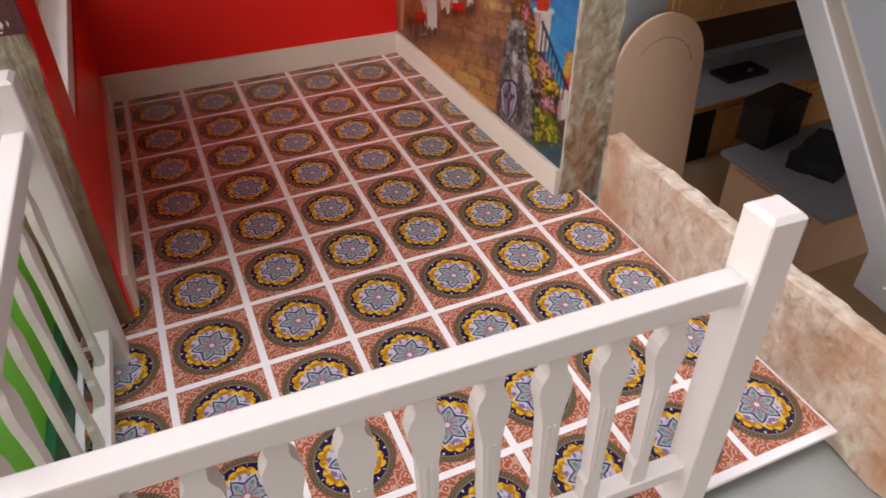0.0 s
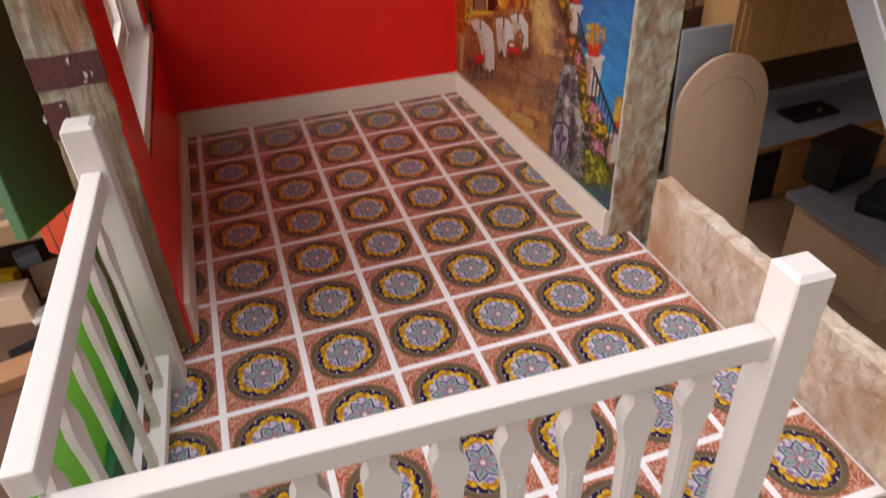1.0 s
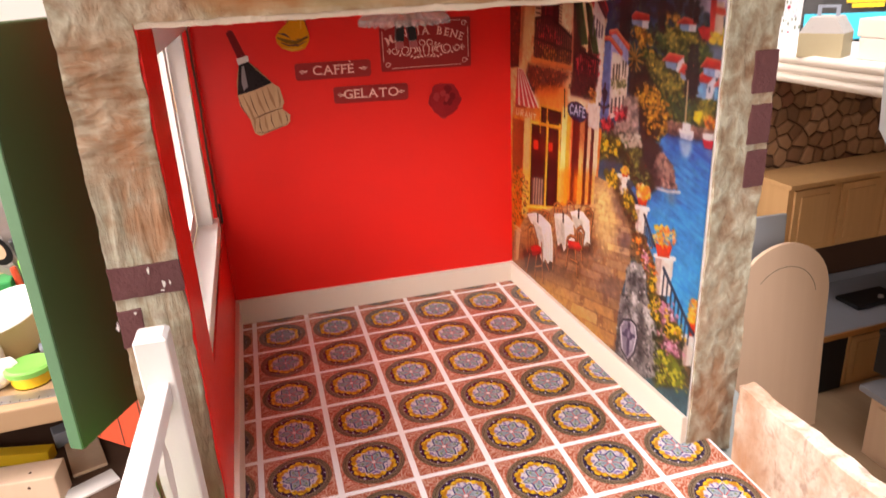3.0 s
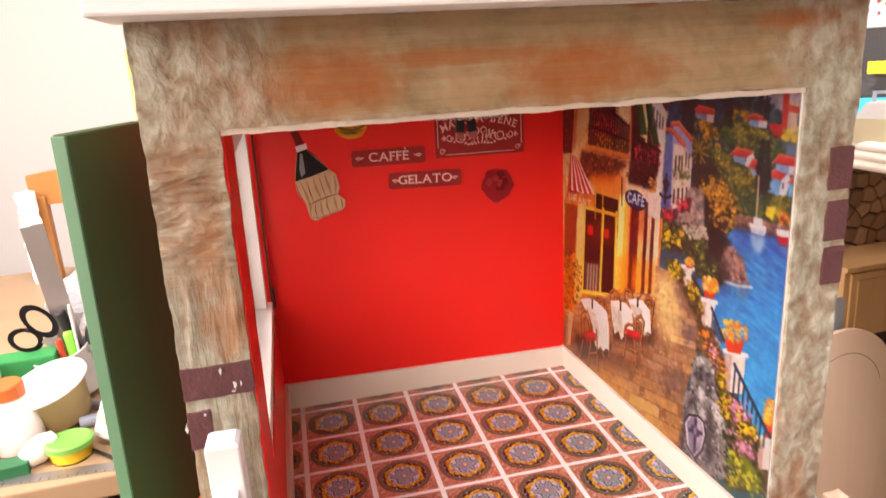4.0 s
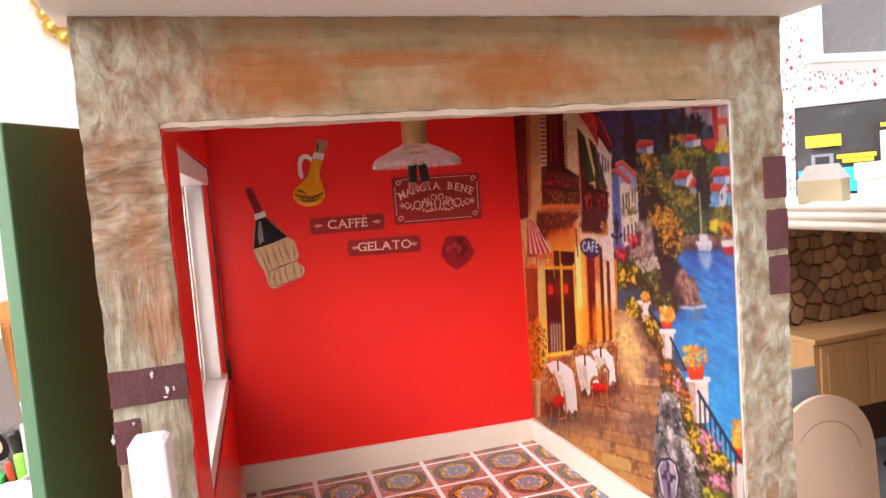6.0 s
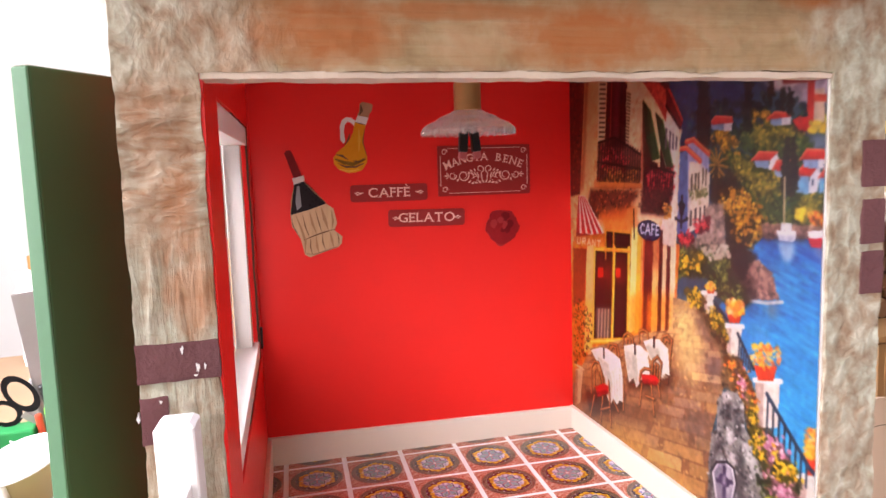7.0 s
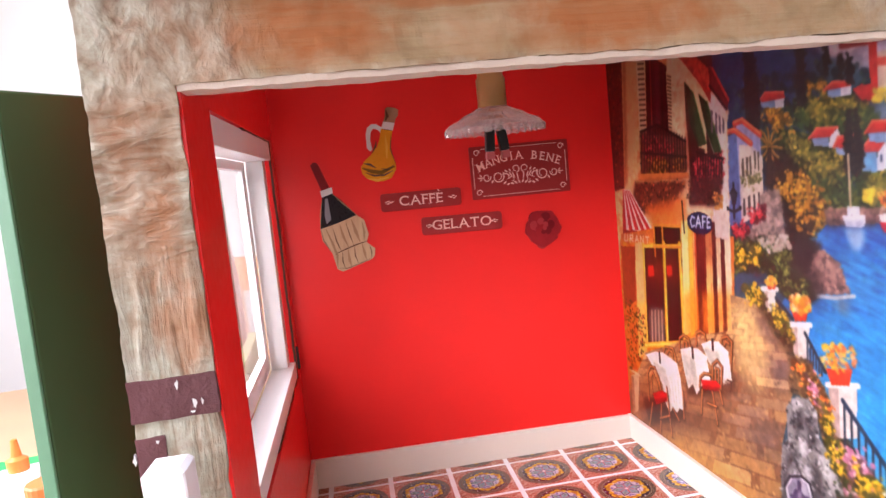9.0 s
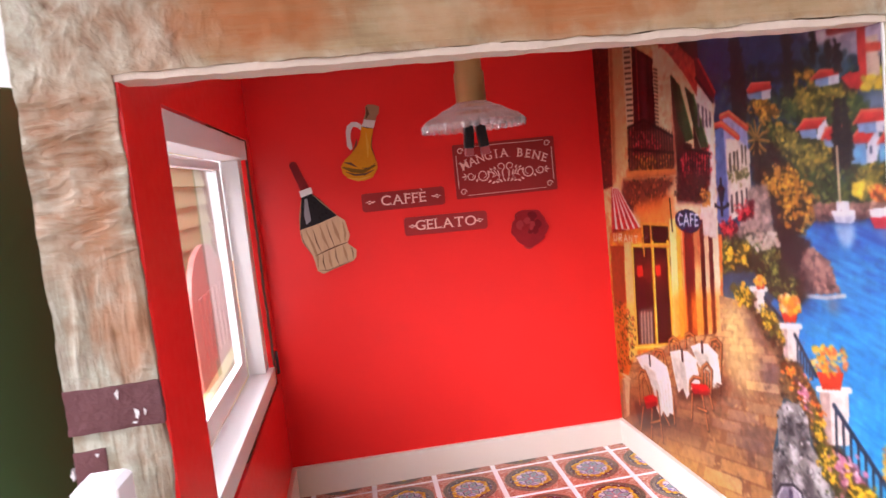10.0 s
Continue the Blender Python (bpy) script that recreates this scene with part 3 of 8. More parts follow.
def flags(*v):
    """Flagstones in perspective over a quad: far left, far right, near right, near left."""
    q = np.array(pairs(v))
    ok = last[0].copy()
    tones = ((192, 146, 98), (204, 160, 112), (174, 130, 90), (156, 116, 88), (184, 142, 108), (168, 128, 104), (212, 170, 120))
    edge = [0.0]
    while edge[-1] < 1:
        edge.append(edge[-1] + 0.016 + 0.075 * edge[-1])
    for r, (v0, v1) in enumerate(zip(edge, edge[1:])):
        cuts = np.linspace(-0.1, 1.1, 9) + (0.07 if r % 2 else 0.0) + rng.uniform(-0.02, 0.02, 9)
        for u0, u1 in zip(cuts, cuts[1:]):
            g = 0.012
            pts = []
            for u, w in ((u0 + g, v0 + (v1 - v0) * 0.07), (u1 - g, v0 + (v1 - v0) * 0.07), (u1 - g, v1 - (v1 - v0) * 0.07), (u0 + g, v1 - (v1 - v0) * 0.07)):
                a, b = q[0] + (q[1] - q[0]) * u, q[3] + (q[2] - q[3]) * u
                pts.append(tuple(a + (b - a) * w + rng.uniform(-0.25, 0.25, 2)))
            m = inside(pts) & ok
            canvas[m] = np.array(tones[rng.integers(len(tones))]) * rng.uniform(0.92, 1.06)
    dots = [(ga[i, j], gb[i, j]) for i, j in zip(*np.nonzero(ok))]
    for k in rng.integers(0, len(dots), 500):
        dab(tones[rng.integers(len(tones))], dots[k][0], dots[k][1], 2.0)


wash((40, 62, 104), (70, 104, 110), 0, 205, 0, 205)
dabs(HILLS, 700, 5, 96.1, 189.6, 185.9, 173.7, 185.8, 141.3, 94.8, 142)
glaze((52, 78, 120), 0.6, 6, 98.1, 188.1, 150, 177.3, 157.5, 167.9, 141.3, 164.1, 100.9, 171)
glaze((204, 184, 196), 1, 3, 150.7, 178.1, 185.9, 175.2, 185.9, 164.7, 176.8, 166.9, 168.2, 167.6, 161.3, 172.4)
dabs(((196, 178, 196), (214, 196, 200), (186, 172, 194)), 120, 4, 155.2, 177.1, 185.9, 175.2, 185.9, 165.7, 167.1, 169.2)
glaze((74, 104, 112), 0.8, 4, 149.9, 172, 165.9, 170.3, 177.8, 163.7, 185.9, 164.6, 185.8, 157.3, 157.3, 160)
bush(FAR, 700, 3, 114.1, 170.1, 152.5, 171.5, 185.9, 165, 185.7, 133.4, 170.9, 126.8, 153.9, 126.5, 127.1, 121.8, 124.9, 144.9)
glaze((158, 172, 190), 0.8, 4, 176.7, 157, 185.8, 157.3, 185.8, 151.9, 173.5, 152.9)
bush(WOODS, 420, 3.2, 141.1, 160.3, 173.5, 158.6, 173.4, 149.6, 149.3, 151.9)
bush(WOODS, 500, 3.2, 134.9, 154.2, 151.8, 147, 166.6, 144.2, 185.8, 137.4, 185.7, 130.2, 170.9, 126.8, 153.9, 127.4, 137.3, 138.2)
bush(OLIVE, 170, 2.6, 150.2, 160.1, 157.3, 160.5, 168, 159.8, 170.2, 156.6, 162.1, 154.2, 152, 155.7)
bush(OLIVE, 240, 2.6, 139.3, 151.4, 149.2, 150, 161.9, 146.3, 165.4, 140.8, 160.5, 136.5, 151.6, 138.7, 140.6, 144.9)
bush(OLIVE, 140, 2.4, 171.1, 137.9, 185.8, 139, 185.7, 132.2, 177.5, 130.2, 171, 131.9)
bush(GOLD, 90, 2.2, 128.9, 160.7, 138.2, 159.9, 141.7, 155.5, 134.9, 154.2, 128.8, 156.8)
bush(GOLD, 30, 2, 149.7, 166.4, 156.2, 165.7, 156.1, 163.3, 150.3, 163.9)
dabs(((206, 196, 60), (186, 180, 70)), 40, 2.2, 182.3, 162.1, 185.9, 162.3, 185.8, 158.5, 182.3, 158.6)
dabs(((238, 208, 50), (220, 190, 50)), 40, 1.8, 171, 133.7, 174.8, 133.6, 174.8, 130.2, 171, 130.2)
dabs(BLOOMS, 90, 1.8, 176.4, 132.7, 185.7, 133.4, 185.7, 128.6, 178.5, 128.1)
poly((134, 156, 190), 126.6, 163.4, 134.1, 162.8, 134, 160.4, 127, 161.3)
poly((214, 210, 220), 134.1, 162.8, 138.9, 162.9, 138.5, 160.3, 134.3, 160.4)
poly((190, 58, 48), 125.5, 163.3, 129.2, 166, 138.7, 165, 139.5, 162.8, 134.1, 162.8)
line((226, 112, 86), 0.7, 125.5, 163.3, 129.2, 166, 138.7, 165)
glaze((120, 40, 44), 0.5, 1.2, 125.5, 163.3, 134.1, 162.8, 134.1, 163.7, 126.5, 164.1)
poly((134, 156, 190), 158.4, 163.1, 163.7, 162.8, 164, 160.4, 158.8, 160.9)
poly((214, 210, 220), 163.7, 162.8, 167.9, 162.8, 167.6, 160.7, 164, 160.5)
poly((190, 58, 48), 157, 163.2, 160.5, 165, 167, 164.5, 168.1, 162.8, 163.7, 162.8)
line((226, 112, 86), 0.7, 157, 163.2, 160.5, 165, 167, 164.5)
glaze((120, 40, 44), 0.5, 1.2, 157, 163.2, 163.7, 162.8, 163.7, 163.5, 157.8, 163.8)
poly((134, 156, 190), 150.8, 149.6, 158.3, 149.2, 158.2, 146.5, 151.8, 147.2)
poly((214, 210, 220), 158.6, 149.4, 162, 151.7, 163.2, 149, 161.3, 145.9, 158.2, 146.4)
poly((190, 58, 48), 149.6, 149.5, 153.3, 152.2, 162, 151.9, 158.5, 149.2)
line((226, 112, 86), 0.7, 149.6, 149.5, 153.3, 152.2, 162, 151.9)
glaze((120, 40, 44), 0.5, 1.2, 149.6, 149.5, 158.5, 149.2, 158.6, 150, 150.4, 150.3)
poly((134, 156, 190), 160.9, 146.2, 166.9, 145.6, 166.8, 143.5, 161.3, 144.1)
poly((214, 210, 220), 166.9, 145.6, 167.9, 148.8, 170.3, 145.6, 169.6, 143.3, 166.8, 143.5)
poly((190, 58, 48), 160.1, 146.2, 162, 149.1, 167.9, 149.3, 166.9, 145.6)
line((226, 112, 86), 0.7, 160.1, 146.2, 162, 149.1, 167.9, 149.3)
glaze((120, 40, 44), 0.5, 1.2, 160.1, 146.2, 166.9, 145.6, 166.9, 146.3, 160.8, 147)
poly((134, 156, 190), 171.7, 144.4, 176.4, 144.4, 176, 138.6, 171.1, 139.2)
poly((214, 210, 220), 176.6, 144.5, 180.2, 147.2, 181.1, 144.7, 179.6, 139.4, 176, 138.8)
poly((190, 58, 48), 170, 144.5, 173.9, 147.7, 180.2, 147.3, 176.6, 144.2)
line((226, 112, 86), 0.7, 170, 144.5, 173.9, 147.7, 180.2, 147.3)
glaze((120, 40, 44), 0.5, 1.2, 170, 144.5, 176.6, 144.2, 176.6, 144.9, 170.7, 145.2)
poly((134, 156, 190), 173.4, 149.4, 179.7, 149.3, 180.1, 146.4, 173.9, 147)
poly((214, 210, 220), 179.7, 149.3, 186.6, 149.7, 186.6, 146.8, 180.1, 146.4)
poly((190, 58, 48), 172.3, 149.5, 175.1, 152.5, 186.6, 151.8, 186.6, 149.7, 179.7, 149.3)
line((226, 112, 86), 0.7, 172.3, 149.5, 175.1, 152.5, 186.6, 151.8)
glaze((120, 40, 44), 0.5, 1.2, 172.3, 149.5, 179.7, 149.3, 179.7, 150, 173, 150.2)
poly((134, 156, 190), 180.7, 143.7, 187, 143.8, 187, 139.7, 180.4, 139.1)
poly((214, 210, 220), 185.6, 146.1, 187, 146.7, 187, 139.7, 185.6, 139.6)
poly((190, 58, 48), 180.2, 143.8, 182.7, 146.6, 187, 147.1, 187, 143.6)
line((226, 112, 86), 0.7, 180.2, 143.8, 182.7, 146.6, 187, 147.1)
glaze((120, 40, 44), 0.5, 1.2, 180.2, 143.8, 187, 143.6, 187, 144.3, 180.8, 144.5)
glaze((110, 170, 212), 0.8, 1.5, 171.7, 143.9, 176, 143.9, 176, 139, 171.3, 139.5)
glaze((110, 176, 220), 0.8, 1.5, 180.7, 143.3, 187, 143.2, 187, 139.9, 180.6, 139.5)
poly((70, 84, 110), 177.4, 143.3, 178.2, 143.4, 178.2, 141.4, 177.4, 141.3)
poly((90, 104, 130), 182.2, 148.3, 183, 148.4, 183, 147.1, 182.2, 147)
poly((186, 56, 52), 168.1, 161.9, 171.4, 162.9, 176.2, 162.3, 176.2, 157.9, 171.4, 158.8)
glaze((150, 44, 46), 0.6, 2, 169.2, 160.5, 176.2, 159.9, 176.2, 157.8, 170.3, 158.6)
poly((214, 188, 172), 176.8, 170.8, 181.3, 170.4, 182, 158.4, 176.3, 158.4)
glaze((170, 130, 130), 0.5, 2, 176.8, 170.8, 178.4, 170.7, 178.3, 158.4, 176.3, 158.4)
line((196, 92, 76), 2, 176.6, 168.2, 181.8, 167.6)
poly((186, 66, 60), 174.4, 173.9, 177.3, 173.6, 177.3, 159.3, 175, 159.1)
line((160, 60, 56), 1.6, 164.6, 174.6, 173.7, 174, 183.8, 174.5)
dabs(((226, 190, 70), (180, 160, 70)), 50, 2, 176.2, 160.7, 182.3, 160.2, 182.3, 157.3, 175.7, 157.9)
poly((38, 38, 44), 119.2, 184.8, 123.5, 183.8, 125.9, 165.6, 124.7, 153.7, 117.7, 154.3, 117.8, 166.7)
dabs(((34, 34, 38), (50, 50, 46), (58, 48, 40), (30, 30, 36)), 103, 1.8, 118.7, 184.9, 124, 183.7, 126.4, 165.5, 125.3, 153.2, 117.1, 154, 117.3, 166.8)
poly((38, 38, 44), 145.8, 179.1, 148.7, 178.5, 149.2, 167, 148.4, 159.4, 145.2, 159.8, 145.1, 167.6)
dabs(((34, 34, 38), (50, 50, 46), (58, 48, 40), (30, 30, 36)), 73, 1.8, 145.4, 179.2, 149.1, 178.4, 149.6, 166.9, 148.9, 158.9, 144.8, 159.5, 144.7, 167.7)
poly((38, 38, 44), 158, 176.6, 158.7, 176.4, 159.3, 171.1, 158.7, 167.7, 157.6, 167.9, 157.3, 171.5)
dabs(((34, 34, 38), (50, 50, 46), (58, 48, 40), (30, 30, 36)), 35, 1.8, 157.6, 176.6, 159.1, 176.3, 159.7, 171, 159.2, 167.3, 157.3, 167.6, 157, 171.5)
poly((38, 38, 44), 163.9, 172.4, 164.6, 172.2, 165, 168.3, 164.5, 165.9, 163.4, 166.1, 163.1, 168.7)
dabs(((34, 34, 38), (50, 50, 46), (58, 48, 40), (30, 30, 36)), 26, 1.8, 163.5, 172.4, 164.9, 172.1, 165.3, 168.3, 164.9, 165.5, 163.1, 165.8, 162.8, 168.7)
poly((38, 38, 44), 166.7, 172.2, 167.3, 172.1, 168.8, 167.1, 168.3, 164, 166.2, 164.3, 165.9, 167.6)
dabs(((34, 34, 38), (50, 50, 46), (58, 48, 40), (30, 30, 36)), 33, 1.8, 166.3, 172.3, 167.7, 172, 169.2, 167, 168.8, 163.6, 165.8, 164.1, 165.6, 167.7)
poly((38, 38, 44), 165.9, 156.7, 167.1, 156.6, 168, 146, 167.5, 138.9, 164.8, 139.1, 164.6, 146.2)
dabs(((34, 34, 38), (50, 50, 46), (58, 48, 40), (30, 30, 36)), 71, 1.8, 165.6, 156.8, 167.4, 156.5, 168.4, 146, 167.9, 138.6, 164.4, 138.7, 164.2, 146.3)
poly((38, 38, 44), 168.7, 156.8, 169.8, 156.7, 171.2, 145.4, 170.6, 138, 168, 138.1, 167.8, 145.7)
dabs(((34, 34, 38), (50, 50, 46), (58, 48, 40), (30, 30, 36)), 77, 1.8, 168.3, 156.8, 170.1, 156.6, 171.5, 145.4, 171.1, 137.6, 167.7, 137.7, 167.5, 145.7)
glaze((44, 32, 30), 1, 2.5, 128.2, 144.7, 137.6, 146.1, 146.1, 138.9, 156.5, 126.5, 153.6, 117, 156.1, 111.5, 133.1, 109.5, 137.5, 122.1, 127.7, 134.4)
dabs(DARKS, 260, 2.4, 128.2, 144.7, 137.6, 146.1, 146.1, 138.9, 156.5, 126.5, 152.3, 116.9, 153.5, 111.3, 133.1, 109.5, 137.5, 122.1, 127.7, 134.4)
line((96, 82, 40), 1.1, 130.3, 148.1, 126.5, 150.5, 123.9, 151.5)
line((176, 132, 56), 0.5, 130.3, 148.1, 126.9, 150.9, 124.2, 151.7)
line((96, 82, 40), 1.1, 130.3, 148.1, 127.6, 152.1, 125.7, 153.6)
line((176, 132, 56), 0.5, 130.3, 148.1, 127.8, 152.5, 125.9, 153.8)
line((96, 82, 40), 1.1, 130.3, 148.1, 129.9, 152.5, 129.6, 154)
line((176, 132, 56), 0.5, 130.3, 148.1, 130, 152.9, 129.7, 154.2)
line((96, 82, 40), 1.1, 130.3, 148.1, 132.1, 151.6, 133.3, 152.7)
line((176, 132, 56), 0.5, 130.3, 148.1, 132, 152, 133.2, 152.9)
line((96, 82, 40), 1.1, 130.3, 148.1, 133.8, 149.7, 136, 150.1)
line((176, 132, 56), 0.5, 130.3, 148.1, 133.5, 150.1, 135.7, 150.3)
line((96, 82, 40), 1.1, 130.3, 148.1, 134.2, 147.4, 136.8, 147.1)
line((176, 132, 56), 0.5, 130.3, 148.1, 133.9, 147.8, 136.5, 147.3)
line((96, 82, 40), 1.1, 130.3, 148.1, 133, 145.2, 134.8, 144.2)
line((176, 132, 56), 0.5, 130.3, 148.1, 132.8, 145.6, 134.6, 144.4)
line((96, 82, 40), 1.1, 130.3, 148.1, 127, 147.7, 124.7, 147.7)
line((176, 132, 56), 0.5, 130.3, 148.1, 127.3, 148.1, 125, 147.9)
line((96, 82, 40), 1.1, 130.3, 148.1, 127.2, 145.3, 125.2, 144.3)
line((176, 132, 56), 0.5, 130.3, 148.1, 127.5, 145.6, 125.5, 144.5)
line((96, 82, 40), 1.1, 130.3, 148.1, 129, 144.5, 128.1, 143.4)
line((176, 132, 56), 0.5, 130.3, 148.1, 129.1, 144.9, 128.2, 143.6)
line((96, 82, 40), 1.1, 130.3, 148.1, 131.3, 144.6, 132, 143.4)
line((176, 132, 56), 0.5, 130.3, 148.1, 131.2, 145, 131.9, 143.6)
line((58, 44, 36), 2.2, 130.2, 146.6, 128.8, 136.4)
bush(GOLDEN, 430, 2.4, 132.7, 138.4, 140.3, 139.3, 148.8, 138.3, 151.4, 134, 155, 130.2, 156.4, 124.6, 155.6, 118.1, 153, 117.9, 148.3, 122.5, 141.2, 122.3, 140, 130.2, 133.3, 134.3)
poly((56, 140, 200), 152.1, 119.8, 156.4, 123.5, 193, 126, 193.1, 27.4, 183, 31.2, 146.9, 76.5, 132.5, 94.7, 148, 110.8)
fade((36, 84, 160), (84, 172, 216))
dabs(SEA, 620, 5, 153, 119.8, 193, 125.7, 193.1, 31.9, 147.2, 86.8, 140.2, 95.8)
glaze((34, 74, 148), 0.55, 5, 152.4, 121.7, 189.3, 124.7, 189.3, 119.1, 153.5, 113.2)
poly((128, 102, 92), 154.6, 127.9, 165.2, 128.6, 183.6, 129, 183.6, 126, 176.3, 124.5, 157, 122.8)
dabs(ROCK, 70, 2, 154.6, 127.9, 178.5, 129, 176.4, 125, 157, 123.2)
glaze((60, 46, 52), 0.7, 1.5, 154.5, 124.4, 176.4, 125.8, 176.3, 123.8, 155.7, 122)
poly((232, 232, 236), 162.5, 126.1, 171.6, 126.8, 171.1, 123.6, 169.3, 122.9, 164.1, 122.8)
glaze((150, 150, 176), 0.7, 1.5, 162.7, 124.4, 171.3, 125, 169.9, 122.7, 163.8, 122.6)
poly((214, 214, 224), 164.5, 128.8, 169.4, 129.1, 169.5, 126.6, 164.4, 126.3)
line((214, 190, 160), 0.7, 165.7, 143.8, 166, 128.8)
glaze((176, 196, 224), 0.85, 2, 163.2, 121.9, 171.1, 122.8, 171.2, 118.9, 168.7, 115.9, 165.9, 116.3)
poly((238, 236, 240), 176.2, 127, 187.5, 128.3, 187.4, 125.3, 177, 124.7)
poly((190, 40, 58), 176.4, 124.8, 187.4, 125.9, 187.4, 122.7, 178, 122.2)
glaze((140, 26, 46), 0.6, 1.5, 176.9, 123.3, 187.4, 124, 187.4, 122.4, 178, 122)
glaze((196, 180, 210), 0.6, 2.5, 178.4, 121.5, 187.4, 122.2, 187.4, 119.8, 180.5, 119.4)
poly((104, 120, 168), 105.2, 152.5, 111.7, 154.3, 112, 121.3, 103.5, 119.3)
poly((160, 160, 198), 111.9, 157.4, 116.1, 158, 125.6, 152.1, 125.3, 126, 111.6, 120.7)
poly((222, 204, 190), 112.9, 149.3, 120.4, 149.1, 126.2, 144.8, 125.3, 126, 112, 120.7)
glaze((150, 150, 190), 0.6, 2, 120.7, 154.6, 125.6, 152.1, 125.9, 144.8, 120.6, 147.2)
glaze((90, 104, 150), 0.6, 3, 104.2, 137, 112.6, 136.8, 112, 121.3, 103.5, 119.8)
line((198, 72, 46), 2, 105.3, 154.5, 110.7, 154.9, 120.1, 149.6)
line((240, 150, 100), 0.6, 105.4, 154.9, 110.7, 155.3, 120.1, 150)
line((198, 72, 46), 2, 110.6, 157.3, 115.6, 158, 125.4, 152.3)
line((240, 150, 100), 0.6, 110.6, 157.7, 115.6, 158.5, 125.5, 152.7)
poly((110, 96, 84), 114.1, 144.6, 115.6, 144.7, 115.2, 137.9, 113.7, 137.7)
poly((110, 96, 84), 116.6, 144.9, 118.1, 145, 117.7, 138.2, 116.3, 138)
poly((110, 96, 84), 118.8, 145.2, 120, 145.3, 119.6, 138.6, 118.4, 138.4)
poly((110, 96, 84), 121.6, 147.2, 122.7, 147.2, 122.3, 140.6, 121.3, 140.4)
poly((110, 96, 84), 123.5, 146.6, 124.5, 146.7, 124.2, 140.1, 123.2, 139.9)
poly((96, 84, 84), 113.7, 130.2, 115.1, 130.4, 114.8, 124, 113.3, 123.6)
poly((96, 84, 84), 116.8, 131.1, 118.2, 131.3, 117.9, 125, 116.4, 124.5)
poly((96, 84, 84), 119.8, 131.8, 121.2, 132, 120.9, 125.8, 119.5, 125.3)
poly((96, 84, 84), 122.6, 132.5, 124, 132.7, 123.7, 126.6, 122.3, 126.1)
bush(((110, 110, 70), (150, 140, 90), (90, 90, 60)), 60, 1.5, 113, 137.7, 125.7, 139.6, 125.8, 136.5, 113.2, 135.1)
glaze((140, 122, 118), 1, 2, 125.7, 132.7, 134.4, 133.3, 136.2, 117, 110.9, 114.5, 120.3, 121.6)
dabs(((164, 142, 134), (186, 160, 152), (120, 106, 100), (150, 130, 126)), 170, 2.6, 125.7, 132.7, 134.4, 133.3, 136.2, 117, 110.9, 114.5, 120.3, 121.6)
bush(REDS, 90, 1.8, 105.5, 119.9, 113.2, 122.4, 117, 119.3, 114.7, 115.8, 107.1, 115.2)
bush(REDS, 80, 1.8, 117, 124.7, 124, 127, 126.8, 128.6, 125.9, 123.3, 118.9, 121.5)
glaze((74, 70, 50), 0.9, 3, 103.1, 114, 133.4, 116.8, 139.3, 111.5, 139.1, 106, 102.4, 102.2)
bush(GREENS, 200, 2.4, 103.1, 114, 133.4, 117.9, 139.3, 112.1, 139.1, 106, 102.4, 102.2)
dabs(((206, 196, 186), (186, 176, 160), (196, 170, 160)), 90, 2, 120.1, 116.1, 136.5, 118.5, 139.4, 114.1, 126.7, 112.2)
bush(BRIGHT, 90, 2.2, 106.9, 111.4, 123.4, 114.7, 124, 107.7, 107.5, 105.6)
glaze((46, 36, 36), 1, 2, 140.1, 116.5, 153.5, 117.3, 151.8, 109.6, 143.7, 101, 138.8, 102.7)
poly((128, 98, 94), 150.4, 113.6, 153.8, 115.2, 157.8, 113.3, 161.2, 109.5, 164.3, 103.4, 159, 101.8, 150, 100.7, 140.4, 101.7, 142.2, 105.9, 147.9, 107.1)
dabs(ROCK, 260, 2.4, 150.4, 113.6, 153.8, 115.2, 157.8, 113.3, 161.2, 109.5, 164.3, 103.4, 150, 100.7, 140.4, 101.7, 147.9, 107.1)
glaze((52, 40, 42), 0.75, 3, 139.8, 108.5, 151.8, 109.6, 153.1, 100.5, 138.7, 100.4)
glaze((188, 156, 146), 0.5, 3, 154.1, 112.5, 157.8, 112.5, 160.8, 107.8, 157.6, 105.9)
line((206, 206, 206), 1.1, 150, 100, 158.9, 100.8, 166.2, 102.6)
glaze((120, 120, 130), 0.7, 2.5, 157.5, 100.4, 163.8, 101.4, 163.8, 97.3, 160.5, 96.1)
glaze((40, 66, 110), 0.5, 4, 143.7, 99.9, 158.9, 100.8, 149.9, 95.1)
glaze((58, 52, 40), 1, 2, 120.8, 109.3, 142.3, 108.8, 151.5, 99.8, 143.5, 94.1, 129.8, 99.3)
bush(GREENS, 120, 2.2, 120.8, 109.3, 142.3, 108.8, 150, 100.7, 141.8, 95, 129.8, 99.3)
poly((244, 186, 132), -29.2, 219.3, 87.8, 191.4, 106.7, 163.4, 103.2, 102.3, -55.2, 67.4)
dabs(WARM, 700, 5, 1.2, 206.7, 69.4, 192.8, 106.3, 163.7, 102.7, 107, -15.9, 90.2)
poly((110, 40, 32), 1.2, 206.7, 15.8, 203.7, 21.3, 199.1, 14.1, 133.2, -10.1, 130.2)
dabs(((70, 26, 24), (40, 20, 22), (150, 60, 44), (180, 110, 70)), 170, 1.8, 4.3, 203.1, 20.7, 199.9, 14.1, 133.2, -2.3, 130.2)
glaze((224, 172, 124), 0.8, 2, 23.8, 198.6, 36.2, 196.2, 32.9, 162.9, 23.2, 136.1, 17.3, 142.2)
